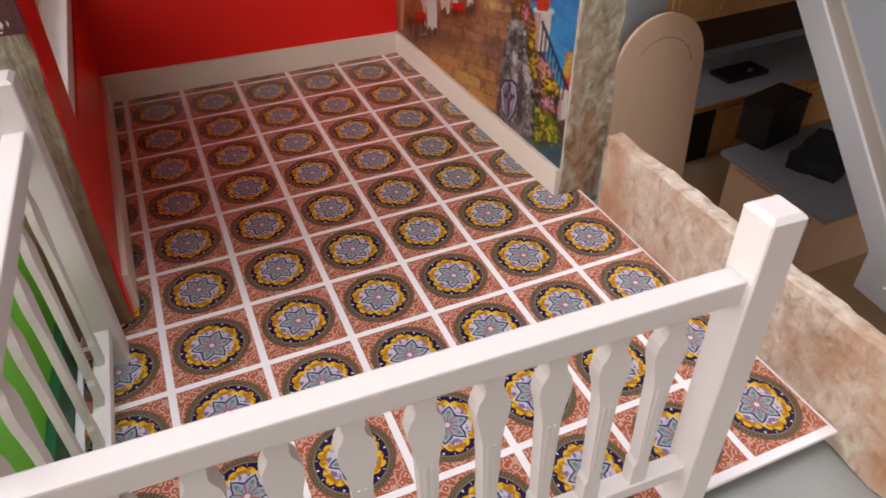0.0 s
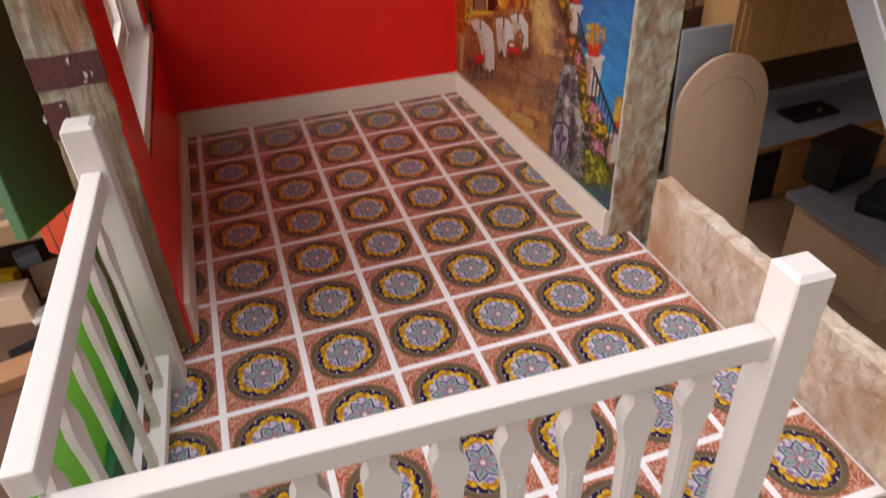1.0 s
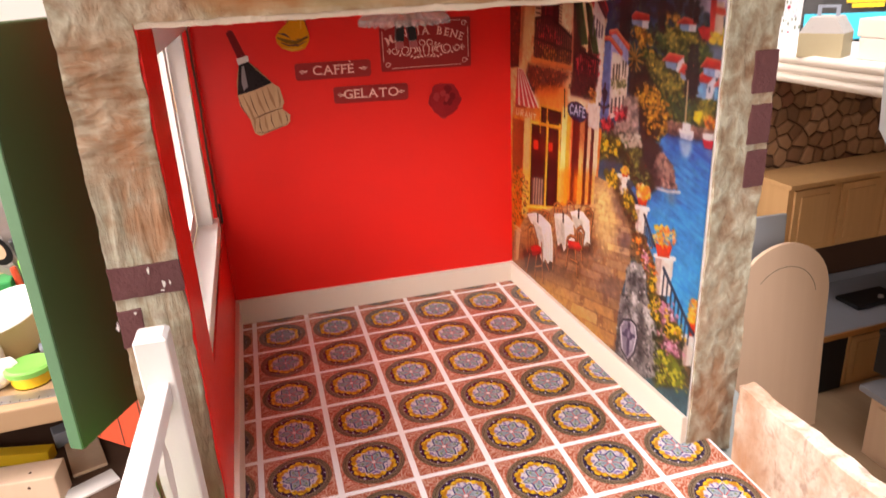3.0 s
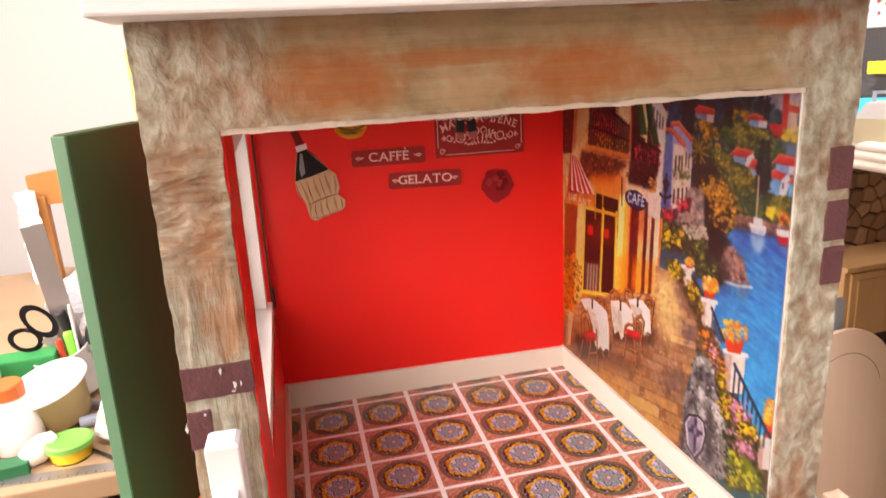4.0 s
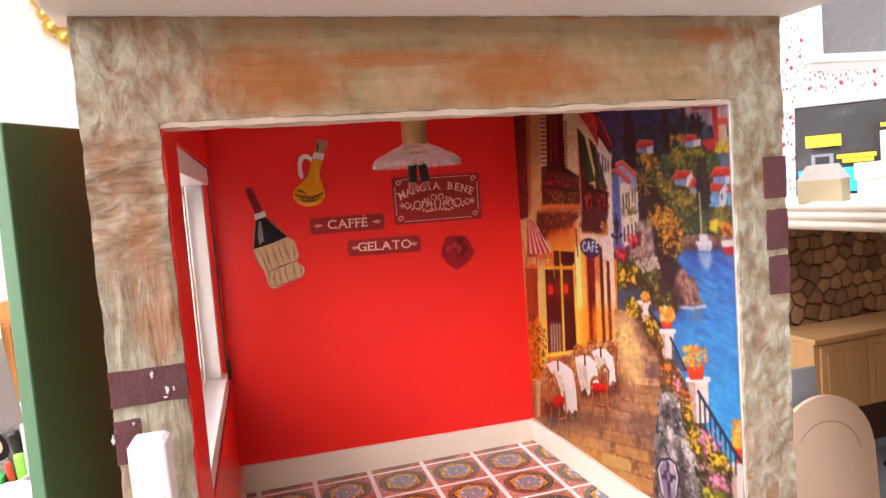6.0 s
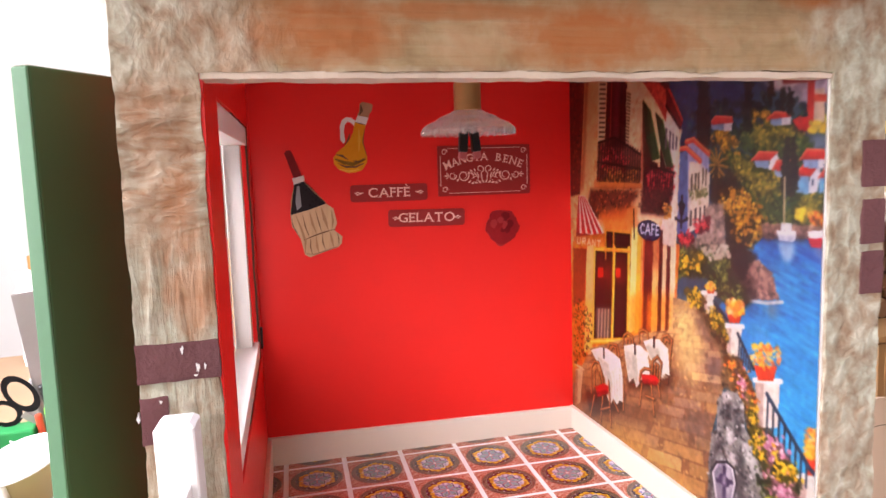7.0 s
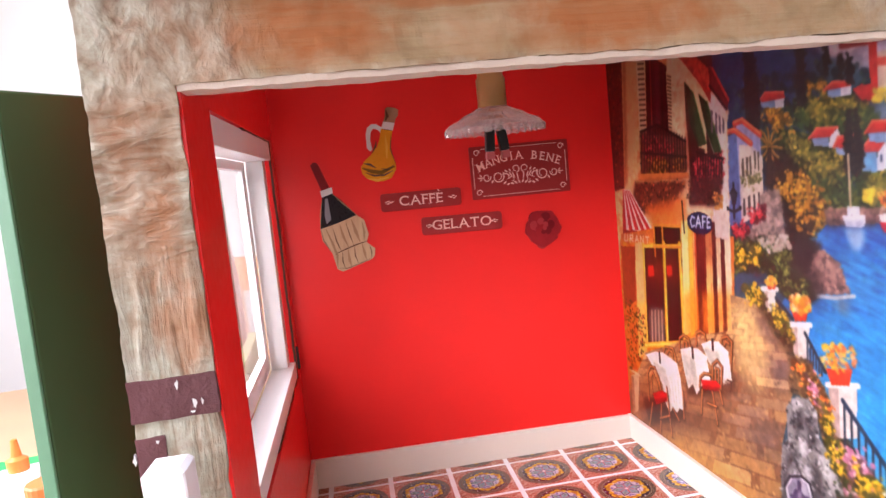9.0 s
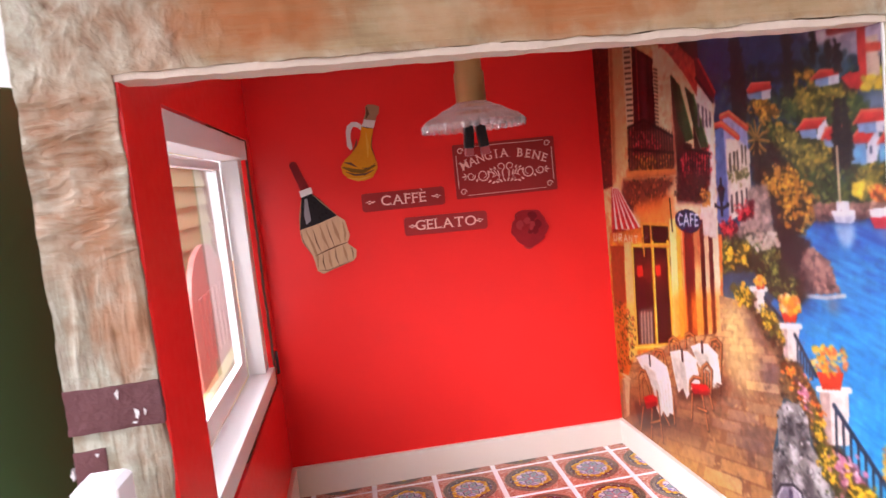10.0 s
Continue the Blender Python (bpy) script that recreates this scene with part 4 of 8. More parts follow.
glaze((160, 84, 50), 0.7, 2, 22.6, 198.8, 25.8, 198.2, 18.6, 136.2, 14.1, 133.2)
poly((250, 206, 168), 64.6, 190.1, 80.7, 186.4, 95.9, 171.7, 106.3, 163.1, 103.1, 107, 73.9, 104.5, 60.4, 124.9)
dabs(((250, 210, 174), (236, 184, 146), (252, 220, 186), (224, 166, 128)), 240, 4, 65.5, 188.7, 80.7, 185.8, 105.8, 162.6, 103.2, 121, 75.2, 120, 61.5, 130.2)
poly((234, 218, 214), 95.2, 171.3, 105.9, 163, 103.1, 107, 93.1, 106.2)
dabs(((240, 224, 216), (222, 202, 200), (248, 232, 220)), 110, 3, 95.6, 170.1, 105.9, 162.8, 103.5, 114, 93.7, 113.5)
glaze((236, 212, 190), 0.7, 2, 103.5, 162.9, 106.2, 161.5, 103.3, 109.4, 100.8, 109.2)
poly((182, 62, 50), 64.4, 193.1, 87.6, 188.4, 98.3, 179.2, 96.1, 166, 89.1, 174.5, 77.1, 185.1)
dabs(((196, 76, 60), (160, 48, 42), (214, 100, 76)), 70, 2.6, 66.8, 192.1, 87.5, 187.4, 96.6, 178.4, 95.1, 169.6, 88.8, 175.7, 77.2, 185.9)
poly((74, 24, 28), 80.2, 190.6, 98.8, 187.1, 98.7, 179.6, 95, 179.8, 90.4, 183.1)
poly((110, 30, 34), 95.9, 179.9, 99.1, 179.1, 108.3, 165.8, 107, 162.7, 104.4, 163.7, 96.2, 172.8)
line((190, 70, 56), 1, 98.6, 178.9, 108, 166.1)
line((60, 20, 26), 1.2, 96.2, 172.6, 106.2, 163)
poly((226, 206, 172), 36.3, 197.1, 45, 195.4, 41.6, 159.3, 34.8, 158.3)
poly((70, 22, 26), 45.5, 194.4, 64.1, 185.2, 62.4, 156.3, 42, 157.7)
glaze((110, 44, 60), 0.8, 2, 53.4, 189.7, 57.5, 187.6, 55.4, 160.8, 51, 161.2)
line((150, 70, 50), 1, 49.8, 192.3, 47.4, 158.8)
line((40, 14, 18), 1.4, 59.6, 187, 57.3, 158)
poly((226, 200, 160), 63.4, 183.3, 67.8, 180.9, 66.1, 157.9, 62.5, 157.3)
line((70, 40, 34), 0.75, 37.9, 194.9, 43.7, 194.1)
line((84, 50, 40), 0.6, 64.2, 181.2, 67.2, 180.2)
line((70, 40, 34), 0.75, 37.8, 192.7, 43.6, 191.9)
line((84, 50, 40), 0.6, 64.1, 179.7, 67.1, 178.7)
line((70, 40, 34), 0.75, 37.7, 190.4, 43.5, 189.6)
line((84, 50, 40), 0.6, 64, 178.2, 66.9, 177.3)
line((70, 40, 34), 0.75, 37.5, 188.1, 43.3, 187.4)
line((84, 50, 40), 0.6, 63.8, 176.7, 66.8, 175.8)
line((70, 40, 34), 0.75, 37.4, 185.8, 43.2, 185.1)
line((84, 50, 40), 0.6, 63.7, 175.2, 66.6, 174.3)
line((70, 40, 34), 0.75, 37.3, 183.5, 43, 182.9)
line((84, 50, 40), 0.6, 63.5, 173.7, 66.5, 172.8)
line((70, 40, 34), 0.75, 37.2, 181.2, 42.9, 180.6)
line((84, 50, 40), 0.6, 63.4, 172.2, 66.4, 171.3)
line((70, 40, 34), 0.75, 37.1, 178.9, 42.8, 178.4)
line((84, 50, 40), 0.6, 63.2, 170.7, 66.2, 169.8)
line((70, 40, 34), 0.75, 37, 176.6, 42.6, 176.1)
line((84, 50, 40), 0.6, 63.1, 169.2, 66.1, 168.4)
line((70, 40, 34), 0.75, 36.8, 174.3, 42.5, 173.8)
line((84, 50, 40), 0.6, 63, 167.7, 65.9, 166.9)
line((70, 40, 34), 0.75, 36.7, 172, 42.4, 171.5)
line((84, 50, 40), 0.6, 62.8, 166.2, 65.8, 165.4)
line((70, 40, 34), 0.75, 36.6, 169.6, 42.2, 169.2)
line((84, 50, 40), 0.6, 62.7, 164.7, 65.7, 163.9)
line((70, 40, 34), 0.75, 36.5, 167.3, 42.1, 166.9)
line((84, 50, 40), 0.6, 62.5, 163.2, 65.5, 162.4)
line((70, 40, 34), 0.75, 36.4, 164.9, 41.9, 164.6)
line((84, 50, 40), 0.6, 62.4, 161.7, 65.4, 160.8)
line((70, 40, 34), 0.75, 36.2, 162.6, 41.8, 162.3)
line((84, 50, 40), 0.6, 62.2, 160.1, 65.2, 159.3)
poly((56, 82, 50), 77.6, 177.1, 84.1, 171.8, 91.7, 151, 85.9, 150, 80.7, 158.1)
glaze((34, 52, 36), 0.8, 1.2, 77.6, 177.1, 81, 173.9, 85.9, 150, 80.7, 158.1)
line((104, 128, 76), 0.6, 84.1, 171.8, 91.7, 151)
poly((56, 82, 50), 87.9, 170.6, 93.7, 167, 101.7, 147.6, 96.8, 147, 91.7, 157.3)
glaze((34, 52, 36), 0.8, 1.2, 87.9, 170.6, 90.9, 169, 96.8, 147, 91.7, 157.3)
line((104, 128, 76), 0.6, 93.7, 167, 101.7, 147.6)
poly((74, 30, 28), 77.5, 175.7, 81.1, 158.1, 85.9, 150, 90.2, 149, 89.4, 137.4, 77.7, 138.9)
poly((70, 28, 28), 92, 156.1, 96.4, 147, 101.7, 147.4, 101.7, 140.5, 91.8, 140.9)
glaze((140, 60, 40), 0.6, 2, 77.5, 170.8, 79.3, 158.5, 78.4, 141.4, 75, 141.5)
poly((120, 104, 116), 96, 164, 97.3, 163.2, 96.7, 154.6, 95.3, 155.3)
poly((120, 104, 116), 98.7, 162.6, 100.1, 161.7, 99.6, 154.3, 98.2, 155)
poly((120, 104, 116), 101.1, 161.4, 102.4, 160.5, 102, 154.1, 100.6, 154.8)
poly((120, 104, 116), 103.4, 160.2, 104.7, 159.4, 104.3, 153.9, 103, 154.6)
glaze((84, 34, 30), 0.8, 2, 35, 159.9, 63.6, 158.7, 76, 152.7, 75.8, 139, 33.2, 138.8)
dabs(((60, 24, 24), (90, 44, 30), (40, 18, 20), (110, 70, 40)), 150, 1.8, 34.9, 158.5, 75.4, 151.5, 75.8, 139.6, 33.3, 139.5)
bush(REDS, 200, 1.6, 38.2, 156.2, 56.7, 155.4, 65.5, 150.9, 62.3, 144.6, 41.5, 144.9)
bush(((190, 130, 40), (226, 170, 60), (120, 80, 30)), 70, 1.5, 43.2, 146.9, 75, 146.5, 74.4, 139.7, 43.9, 139.9)
line((30, 14, 18), 0.6, 37.4, 159.6, 34.1, 141.6)
line((30, 14, 18), 0.6, 40.2, 159.9, 37, 141.6)
line((30, 14, 18), 0.6, 42.9, 160.1, 39.9, 141.6)
line((30, 14, 18), 0.6, 45.5, 160.3, 42.6, 141.6)
line((30, 14, 18), 0.6, 48.1, 160.6, 45.4, 141.5)
line((30, 14, 18), 0.6, 50.7, 160.8, 48.1, 141.5)
line((30, 14, 18), 0.6, 53.2, 161, 50.7, 141.5)
line((30, 14, 18), 0.6, 55.6, 160.3, 53.4, 141.5)
line((30, 14, 18), 0.6, 58, 159.6, 55.9, 141.4)
line((30, 14, 18), 0.6, 60.3, 159, 58.5, 141.4)
line((30, 14, 18), 0.6, 62.6, 158.3, 61, 141.4)
line((30, 14, 18), 0.6, 64.8, 157.7, 63.4, 141.4)
line((30, 14, 18), 0.6, 67.1, 157.1, 65.8, 141.4)
line((30, 14, 18), 0.6, 69.3, 156.5, 68.2, 141.3)
line((30, 14, 18), 0.6, 71.4, 155.9, 70.5, 141.3)
line((30, 14, 18), 0.6, 73.6, 155.3, 72.8, 141.3)
line((30, 14, 18), 0.6, 75.7, 154.7, 75.1, 141.3)
line((34, 16, 20), 1.1, 35.6, 159.6, 52.2, 161.6, 76, 152.9)
line((40, 18, 20), 1, 34.5, 150.1, 75.9, 146.5)
poly((206, 124, 66), 30.8, 140, 76.8, 140, 77.1, 137.7, 31.1, 136.8)
glaze((84, 34, 26), 0.85, 2.5, 26.6, 136.6, 76.6, 137.5, 68.7, 130.2, 60.3, 123.5, 27.9, 120.7, 23.2, 130.2)
dabs(((40, 16, 18), (110, 50, 34), (196, 116, 60), (70, 30, 26)), 170, 1.7, 26.6, 136.6, 76.1, 137.5, 65.9, 127.6, 28, 121.4)
glaze((228, 118, 50), 0.8, 3, 34.6, 124.4, 73.6, 130.2, 72.5, 117.4, 42.7, 115.4)
glaze((60, 22, 26), 0.95, 2, 78.8, 146.3, 102, 146.2, 101.8, 137.1, 97.9, 126.7, 75.7, 126.4)
bush(REDS, 220, 1.6, 81.1, 146.2, 101.6, 146.2, 101.4, 137.1, 81.3, 137.6)
dabs(((44, 18, 22), (80, 30, 30), (110, 50, 40), (60, 50, 34)), 140, 1.7, 76.6, 137.7, 101.4, 137.1, 98.8, 127.3, 73.4, 127.7)
bush(((190, 130, 50), (216, 160, 80), (150, 90, 40)), 50, 1.5, 94.8, 130.2, 100.7, 131.4, 99.3, 122.6, 95.6, 122.5)
line((30, 14, 18), 0.55, 84.9, 148.2, 83.7, 139.4)
line((30, 14, 18), 0.55, 86.8, 147.8, 85.7, 139.2)
line((30, 14, 18), 0.55, 88.8, 147.4, 87.7, 139)
line((30, 14, 18), 0.55, 90.7, 147.1, 89.7, 138.8)
line((30, 14, 18), 0.55, 92.6, 146.7, 91.6, 138.7)
line((30, 14, 18), 0.55, 94.5, 146.4, 93.5, 138.5)
line((30, 14, 18), 0.55, 96.4, 146.1, 95.4, 138.3)
line((30, 14, 18), 0.55, 98.2, 145.7, 97.3, 138.1)
line((30, 14, 18), 0.55, 100, 145.4, 99.1, 138)
line((30, 14, 18), 0.55, 101.8, 145.1, 100.9, 137.8)
line((30, 14, 18), 0.9, 84, 148.2, 102.4, 144.8)
poly((232, 214, 204), 12, 132.4, 19.9, 132.6, 42.9, 113.3, 8.7, 112.2)
poly((186, 26, 34), 12, 132.4, 13, 132.4, 13.1, 112.3, 8.7, 112.1)
poly((186, 26, 34), 13.7, 132.3, 14.6, 132.3, 20.2, 112.7, 15.9, 112.4)
poly((186, 26, 34), 15.3, 132.3, 16.3, 132.3, 27, 113, 22.9, 112.8)
poly((186, 26, 34), 17, 132.3, 17.9, 132.3, 33.6, 113.3, 29.6, 113.1)
poly((186, 26, 34), 18.6, 132.3, 19.5, 132.3, 39.9, 113.6, 36.1, 113.4)
poly((150, 18, 28), 8.7, 112.2, 42.9, 113, 43.8, 104.3, 39.1, 106.3, 35, 103.6, 30.1, 106, 25.2, 103.5, 20, 105.9, 14.8, 103.7, 7.8, 105.7)
poly((196, 112, 44), 6, 109.8, 70.1, 118.6, 71.4, 104.3, 4.6, 98.6)
poly((210, 120, 46), 4.6, 106.9, 106.8, 115.9, 103.6, 77.2, 62.5, 64.6, 24.6, 48.8, -8.1, 11.2)
dabs(GLOW, 260, 4, 4.6, 106.9, 104.9, 113.2, 102.7, 77.7, 62.5, 64.6, 24.6, 48.8, -3.1, 16.6)
poly((150, 70, 40), 5, 103.3, 21.6, 104.5, 18.2, 76.5, 4, 70.8)
poly((226, 190, 130), 21.8, 106.2, 31.4, 107.7, 26.4, 51.9, 17.7, 47.2)
glaze((240, 190, 90), 0.7, 2, 18.9, 76.7, 28.7, 78.1, 26.4, 51.9, 17, 47.9)
poly((44, 22, 22), 42.3, 116.8, 67.6, 117.8, 67, 99.9, 41.4, 97.4)
poly((46, 22, 22), 30.4, 105.2, 66.4, 108.5, 63.1, 64.7, 26.9, 55.4)
glaze((120, 40, 26), 0.8, 6, 32.5, 98.7, 63.6, 102.3, 62.7, 92.4, 31.9, 87.8)
glaze((250, 60, 24), 1, 1.2, 34.3, 96.2, 39.9, 97.1, 40, 92.3, 34.4, 91.3)
glaze((250, 66, 26), 1, 1.2, 52.9, 98.4, 57.3, 99.1, 57.5, 94.8, 53.1, 94)
glaze((130, 104, 92), 1, 1.5, 31.8, 74.4, 47.1, 77.6, 46.1, 61.2, 31.4, 57.4)
line((80, 60, 56), 0.6, 33.3, 74.6, 31.8, 57.8)
line((206, 186, 164), 0.6, 35.1, 74.9, 33.6, 58.2)
line((80, 60, 56), 0.6, 36.8, 75.2, 35.4, 58.6)
line((206, 186, 164), 0.6, 38.6, 75.5, 37.1, 59)
line((80, 60, 56), 0.6, 40.3, 75.7, 38.9, 59.3)
line((206, 186, 164), 0.6, 42, 76, 40.6, 59.7)
line((80, 60, 56), 0.6, 43.7, 76.3, 42.3, 60.1)
line((206, 186, 164), 0.6, 45.3, 76.5, 44, 60.4)
line((80, 60, 56), 0.6, 47, 76.8, 45.7, 60.8)
line((236, 172, 48), 1.6, 30.6, 106.8, 27.6, 55.2)
line((255, 222, 120), 0.56, 31.3, 106.9, 28.3, 55.4)
line((236, 172, 48), 2.2, 51.5, 108.6, 48.6, 60.7)
line((255, 222, 120), 0.77, 52.1, 108.6, 49.3, 60.9)
line((236, 172, 48), 2, 65.4, 109.8, 64.3, 65)
line((255, 222, 120), 0.7, 66, 109.8, 64.9, 65.1)
line((236, 172, 48), 1.6, 30.4, 105.5, 66.4, 108.7)
line((255, 222, 120), 0.56, 31.1, 105.6, 67, 108.7)
line((236, 172, 48), 2.4, 24.6, 55.3, 63.1, 65)
line((255, 222, 120), 0.84, 25.4, 55.5, 63.7, 65.2)
line((206, 146, 56), 1.2, 42.2, 116.4, 67.5, 117.2)
line((206, 146, 56), 1.2, 41.2, 106.3, 67.2, 108.2)
line((206, 146, 56), 1.2, 51, 117.2, 50.4, 106)
line((206, 146, 56), 1.2, 67.6, 117.8, 67.3, 104)
line((206, 146, 56), 1.2, 42.9, 116.8, 42.5, 101.9)
poly((252, 222, 148), 68.3, 119.7, 73.6, 120.1, 70.9, 71.5, 65.2, 68.9)
poly((244, 176, 70), 73.6, 119.8, 77.4, 120.3, 74.8, 72.2, 70.7, 70)
poly((214, 96, 36), 77.3, 120, 80, 120.3, 77.5, 72.8, 74.7, 70.7)
poly((92, 30, 26), 80, 120.1, 84.1, 120.5, 81.8, 73.6, 77.4, 71.3)
poly((120, 40, 28), 84.1, 120.2, 87.2, 120.6, 85, 74.2, 81.7, 72.1)
poly((246, 196, 130), 87.1, 120.3, 90.4, 120.7, 88.3, 74.8, 84.8, 72.7)
poly((226, 120, 50), 90.3, 120.4, 91.8, 120.7, 89.8, 75.1, 88.2, 73.4)
poly((76, 28, 28), 91.8, 120.5, 94.7, 120.8, 92.8, 75.7, 89.7, 73.7)
poly((236, 196, 160), 94.7, 120.6, 97.7, 120.9, 95.9, 76.3, 92.7, 74.3)
poly((96, 40, 34), 97.7, 120.7, 100.5, 121, 98.8, 76.8, 95.8, 74.9)
poly((240, 214, 184), 100.5, 120.8, 104.5, 121.2, 102.9, 77.6, 98.7, 75.4)
line((255, 236, 190), 0.5, 69, 118.2, 66.3, 71.2)
line((255, 236, 190), 0.5, 78, 118.6, 75.7, 73)
line((70, 24, 24), 0.5, 84.8, 118.8, 82.7, 74.3)
line((255, 236, 190), 0.5, 91, 119.1, 89.1, 75.6)
line((255, 236, 190), 0.5, 95.3, 119.3, 93.5, 76.4)
line((255, 236, 190), 0.5, 101.1, 119.5, 99.5, 77.5)
glaze((240, 140, 40), 0.65, 4, 65.8, 88.2, 104.2, 94.7, 103.2, 78.2, 65.8, 68.4)
glaze((120, 44, 26), 0.5, 4, 80, 120.1, 94.7, 120.6, 93.5, 104.3, 78.5, 101.5)
glaze((92, 30, 26), 0.7, 0.7, 79.1, 103, 82.3, 103.3, 81.1, 74, 77.8, 72.5)
glaze((76, 28, 28), 0.7, 0.7, 91.4, 104.1, 93.8, 104.3, 92.8, 76.3, 90.3, 74.9)
glaze((96, 40, 34), 0.7, 0.7, 97.3, 104.6, 99.9, 104.9, 99, 77.4, 96.4, 76.1)
poly((220, 200, 190), 94.5, 125.5, 103.9, 125.6, 103.5, 114, 94.2, 114.7)
oval((24, 30, 66), 82.95, 119.5, 9.75, 4.6)
line((30, 24, 24), 1, 70, 128, 70.4, 114.7)
line((216, 222, 240), 0.75, 79.4, 121.4, 77.5, 122.1, 75.9, 120, 76.9, 117.7, 79.1, 118.3)
line((216, 222, 240), 0.75, 80, 117.5, 82.3, 122.3, 83.9, 117.7)
line((216, 222, 240), 0.75, 80.9, 119.4, 83.5, 119.5)
line((216, 222, 240), 0.75, 85.3, 117.8, 85.6, 122.4, 87.9, 122.4)
line((216, 222, 240), 0.75, 85.4, 120.3, 87.3, 120.4)
line((216, 222, 240), 0.75, 91, 122.3, 89, 122.2, 88.7, 118, 90.8, 118.3)
line((216, 222, 240), 0.75, 88.9, 120.2, 90.4, 120.2)
line((26, 24, 32), 1.1, 108.2, 135.6, 107.6, 122.8)
poly((40, 40, 52), 105.8, 131.8, 110.4, 131.9, 109.1, 128, 106.8, 127.9)
poly((30, 28, 34), 105.4, 131.8, 108.1, 134.7, 110.8, 131.9)
line((30, 28, 34), 0.9, 103.5, 126.1, 107.7, 125, 112, 126.6)
oval((30, 28, 34), 103.7, 126.1, 0.9, 0.9)
oval((30, 28, 34), 111.8, 126.65, 0.9, 0.85)
line((238, 214, 206), 0.6, 10.6, 109.8, 10.1, 106.5, 13.5, 106.8, 13.9, 110)
line((238, 214, 206), 0.6, 16.3, 106.7, 16.7, 109.9, 19.9, 110.1, 19.7, 108.6, 16.5, 108.3, 19.9, 106.9)
line((238, 214, 206), 0.6, 22.2, 106.8, 24.4, 110.1, 25.8, 107.1)
line((238, 214, 206), 0.6, 23.2, 108, 25, 108.1)
line((238, 214, 206), 0.6, 27.9, 107, 28.3, 110.1, 31, 107.2, 31.3, 110.3)
line((238, 214, 206), 0.6, 33.8, 110.2, 37.2, 110.4)
line((238, 214, 206), 0.6, 35.5, 110.3, 35.2, 107.3)
poly((156, 110, 78), 102.1, 93.1, 120, 93, 135.5, 79.8, 136.5, 64.4, 129.3, 43.5, 130.4, 2.3, 117.2, -4.5, -9.2, 2.9, -2.8, 18.6, 24.9, 51.5, 79.9, 72.6, 102.3, 79)
flags(99.1, 92.7, 122.5, 95.9, 147.4, 11.2, -147.8, -48.1)
poly((226, 190, 140), 123.6, 44.1, 123.6, 44.1, 123.8, 44)
glaze((140, 92, 60), 0.45, 7, -6, 27.3, 62.1, 59.8, 103.4, 59.5, 92.5, 36.4, 38.7, 15.3, -4.4, 6.5)
glaze((104, 62, 44), 0.4, 5, 10, 22.4, 63.1, 38, 97.8, 43.9, 84.6, 30.8, 16.5, 11.4)
glaze((244, 190, 100), 0.4, 5, 48.9, 17, 73.4, 23.9, 118.2, 15.3, 121.7, 4.7, 106.6, -0.7, 51.5, 11.2)
glaze((255, 226, 160), 0.55, 6, 103.5, 91.3, 115.9, 91.2, 124.9, 73.9, 116.3, 58.8, 103.8, 66.4)
glaze((110, 96, 110), 0.5, 6, 125.1, 77.7, 135.4, 77.4, 135.5, 62.9, 124.4, 62.4)
glaze((110, 90, 90), 0.45, 6, 111.5, 48.1, 131.5, 51.8, 129.8, 33.4, 108.5, 33.4)
glaze((120, 100, 100), 0.5, 4, 113.8, 89.6, 123.8, 89.9, 130.8, 78.8, 123.3, 79.8)
line((84, 44, 28), 1.5, 42.7, 54.2, 46.5, 59.3, 53.6, 60.3, 56.3, 56.1, 55.9, 51.7)
line((206, 140, 84), 0.7, 42.4, 54.2, 46.2, 59.4, 53.3, 60.4, 56, 56.2, 55.6, 51.8)
line((84, 44, 28), 1.5, 48.2, 56.7, 49.7, 58.7, 52.8, 58.4, 53.7, 54.7)
line((206, 140, 84), 0.7, 47.9, 56.8, 49.4, 58.8, 52.5, 58.5, 53.4, 54.8)
line((84, 44, 28), 1.5, 59.8, 60.6, 60.6, 66.6, 64.3, 68.9, 68.6, 68.2, 69.9, 63.4)
line((206, 140, 84), 0.7, 59.5, 60.7, 60.3, 66.7, 64.1, 69, 68.3, 68.3, 69.6, 63.5)
line((84, 44, 28), 1.5, 63.5, 62.3, 64.1, 66.2, 66.7, 66.1, 67, 63.1)
line((206, 140, 84), 0.7, 63.2, 62.4, 63.8, 66.3, 66.4, 66.2, 66.7, 63.2)
line((84, 44, 28), 1.5, 74.9, 66.9, 75, 72, 78.7, 73.6, 82, 73.1, 82.6, 69.7)
line((206, 140, 84), 0.7, 74.6, 67, 74.8, 72.1, 78.4, 73.7, 81.8, 73.1, 82.3, 69.8)
line((84, 44, 28), 1.5, 93.7, 71.1, 94.6, 74.1, 98.7, 75.6, 101.6, 74.1, 100.8, 68.5, 98.4, 54)
line((206, 140, 84), 0.7, 93.4, 71.2, 94.3, 74.2, 98.4, 75.7, 101.3, 74.2, 100.5, 68.5, 98.2, 54.1)
line((84, 44, 28), 1.5, 96.3, 71.6, 97.4, 73.5, 99.7, 72.9)
line((206, 140, 84), 0.7, 96.1, 71.7, 97.1, 73.6, 99.4, 73)
glaze((60, 34, 26), 0.75, 2.5, 18.3, 26.6, 63.1, 38, 59.3, 28.8, 24.4, 14)
glaze((60, 34, 26), 0.7, 2.5, 64, 47.7, 86.5, 56.5, 85.8, 47.6, 64.9, 41.6)
glaze((70, 40, 30), 0.6, 2.5, 86.5, 56.5, 103.6, 62.2, 103, 53.8, 88.4, 48.3)
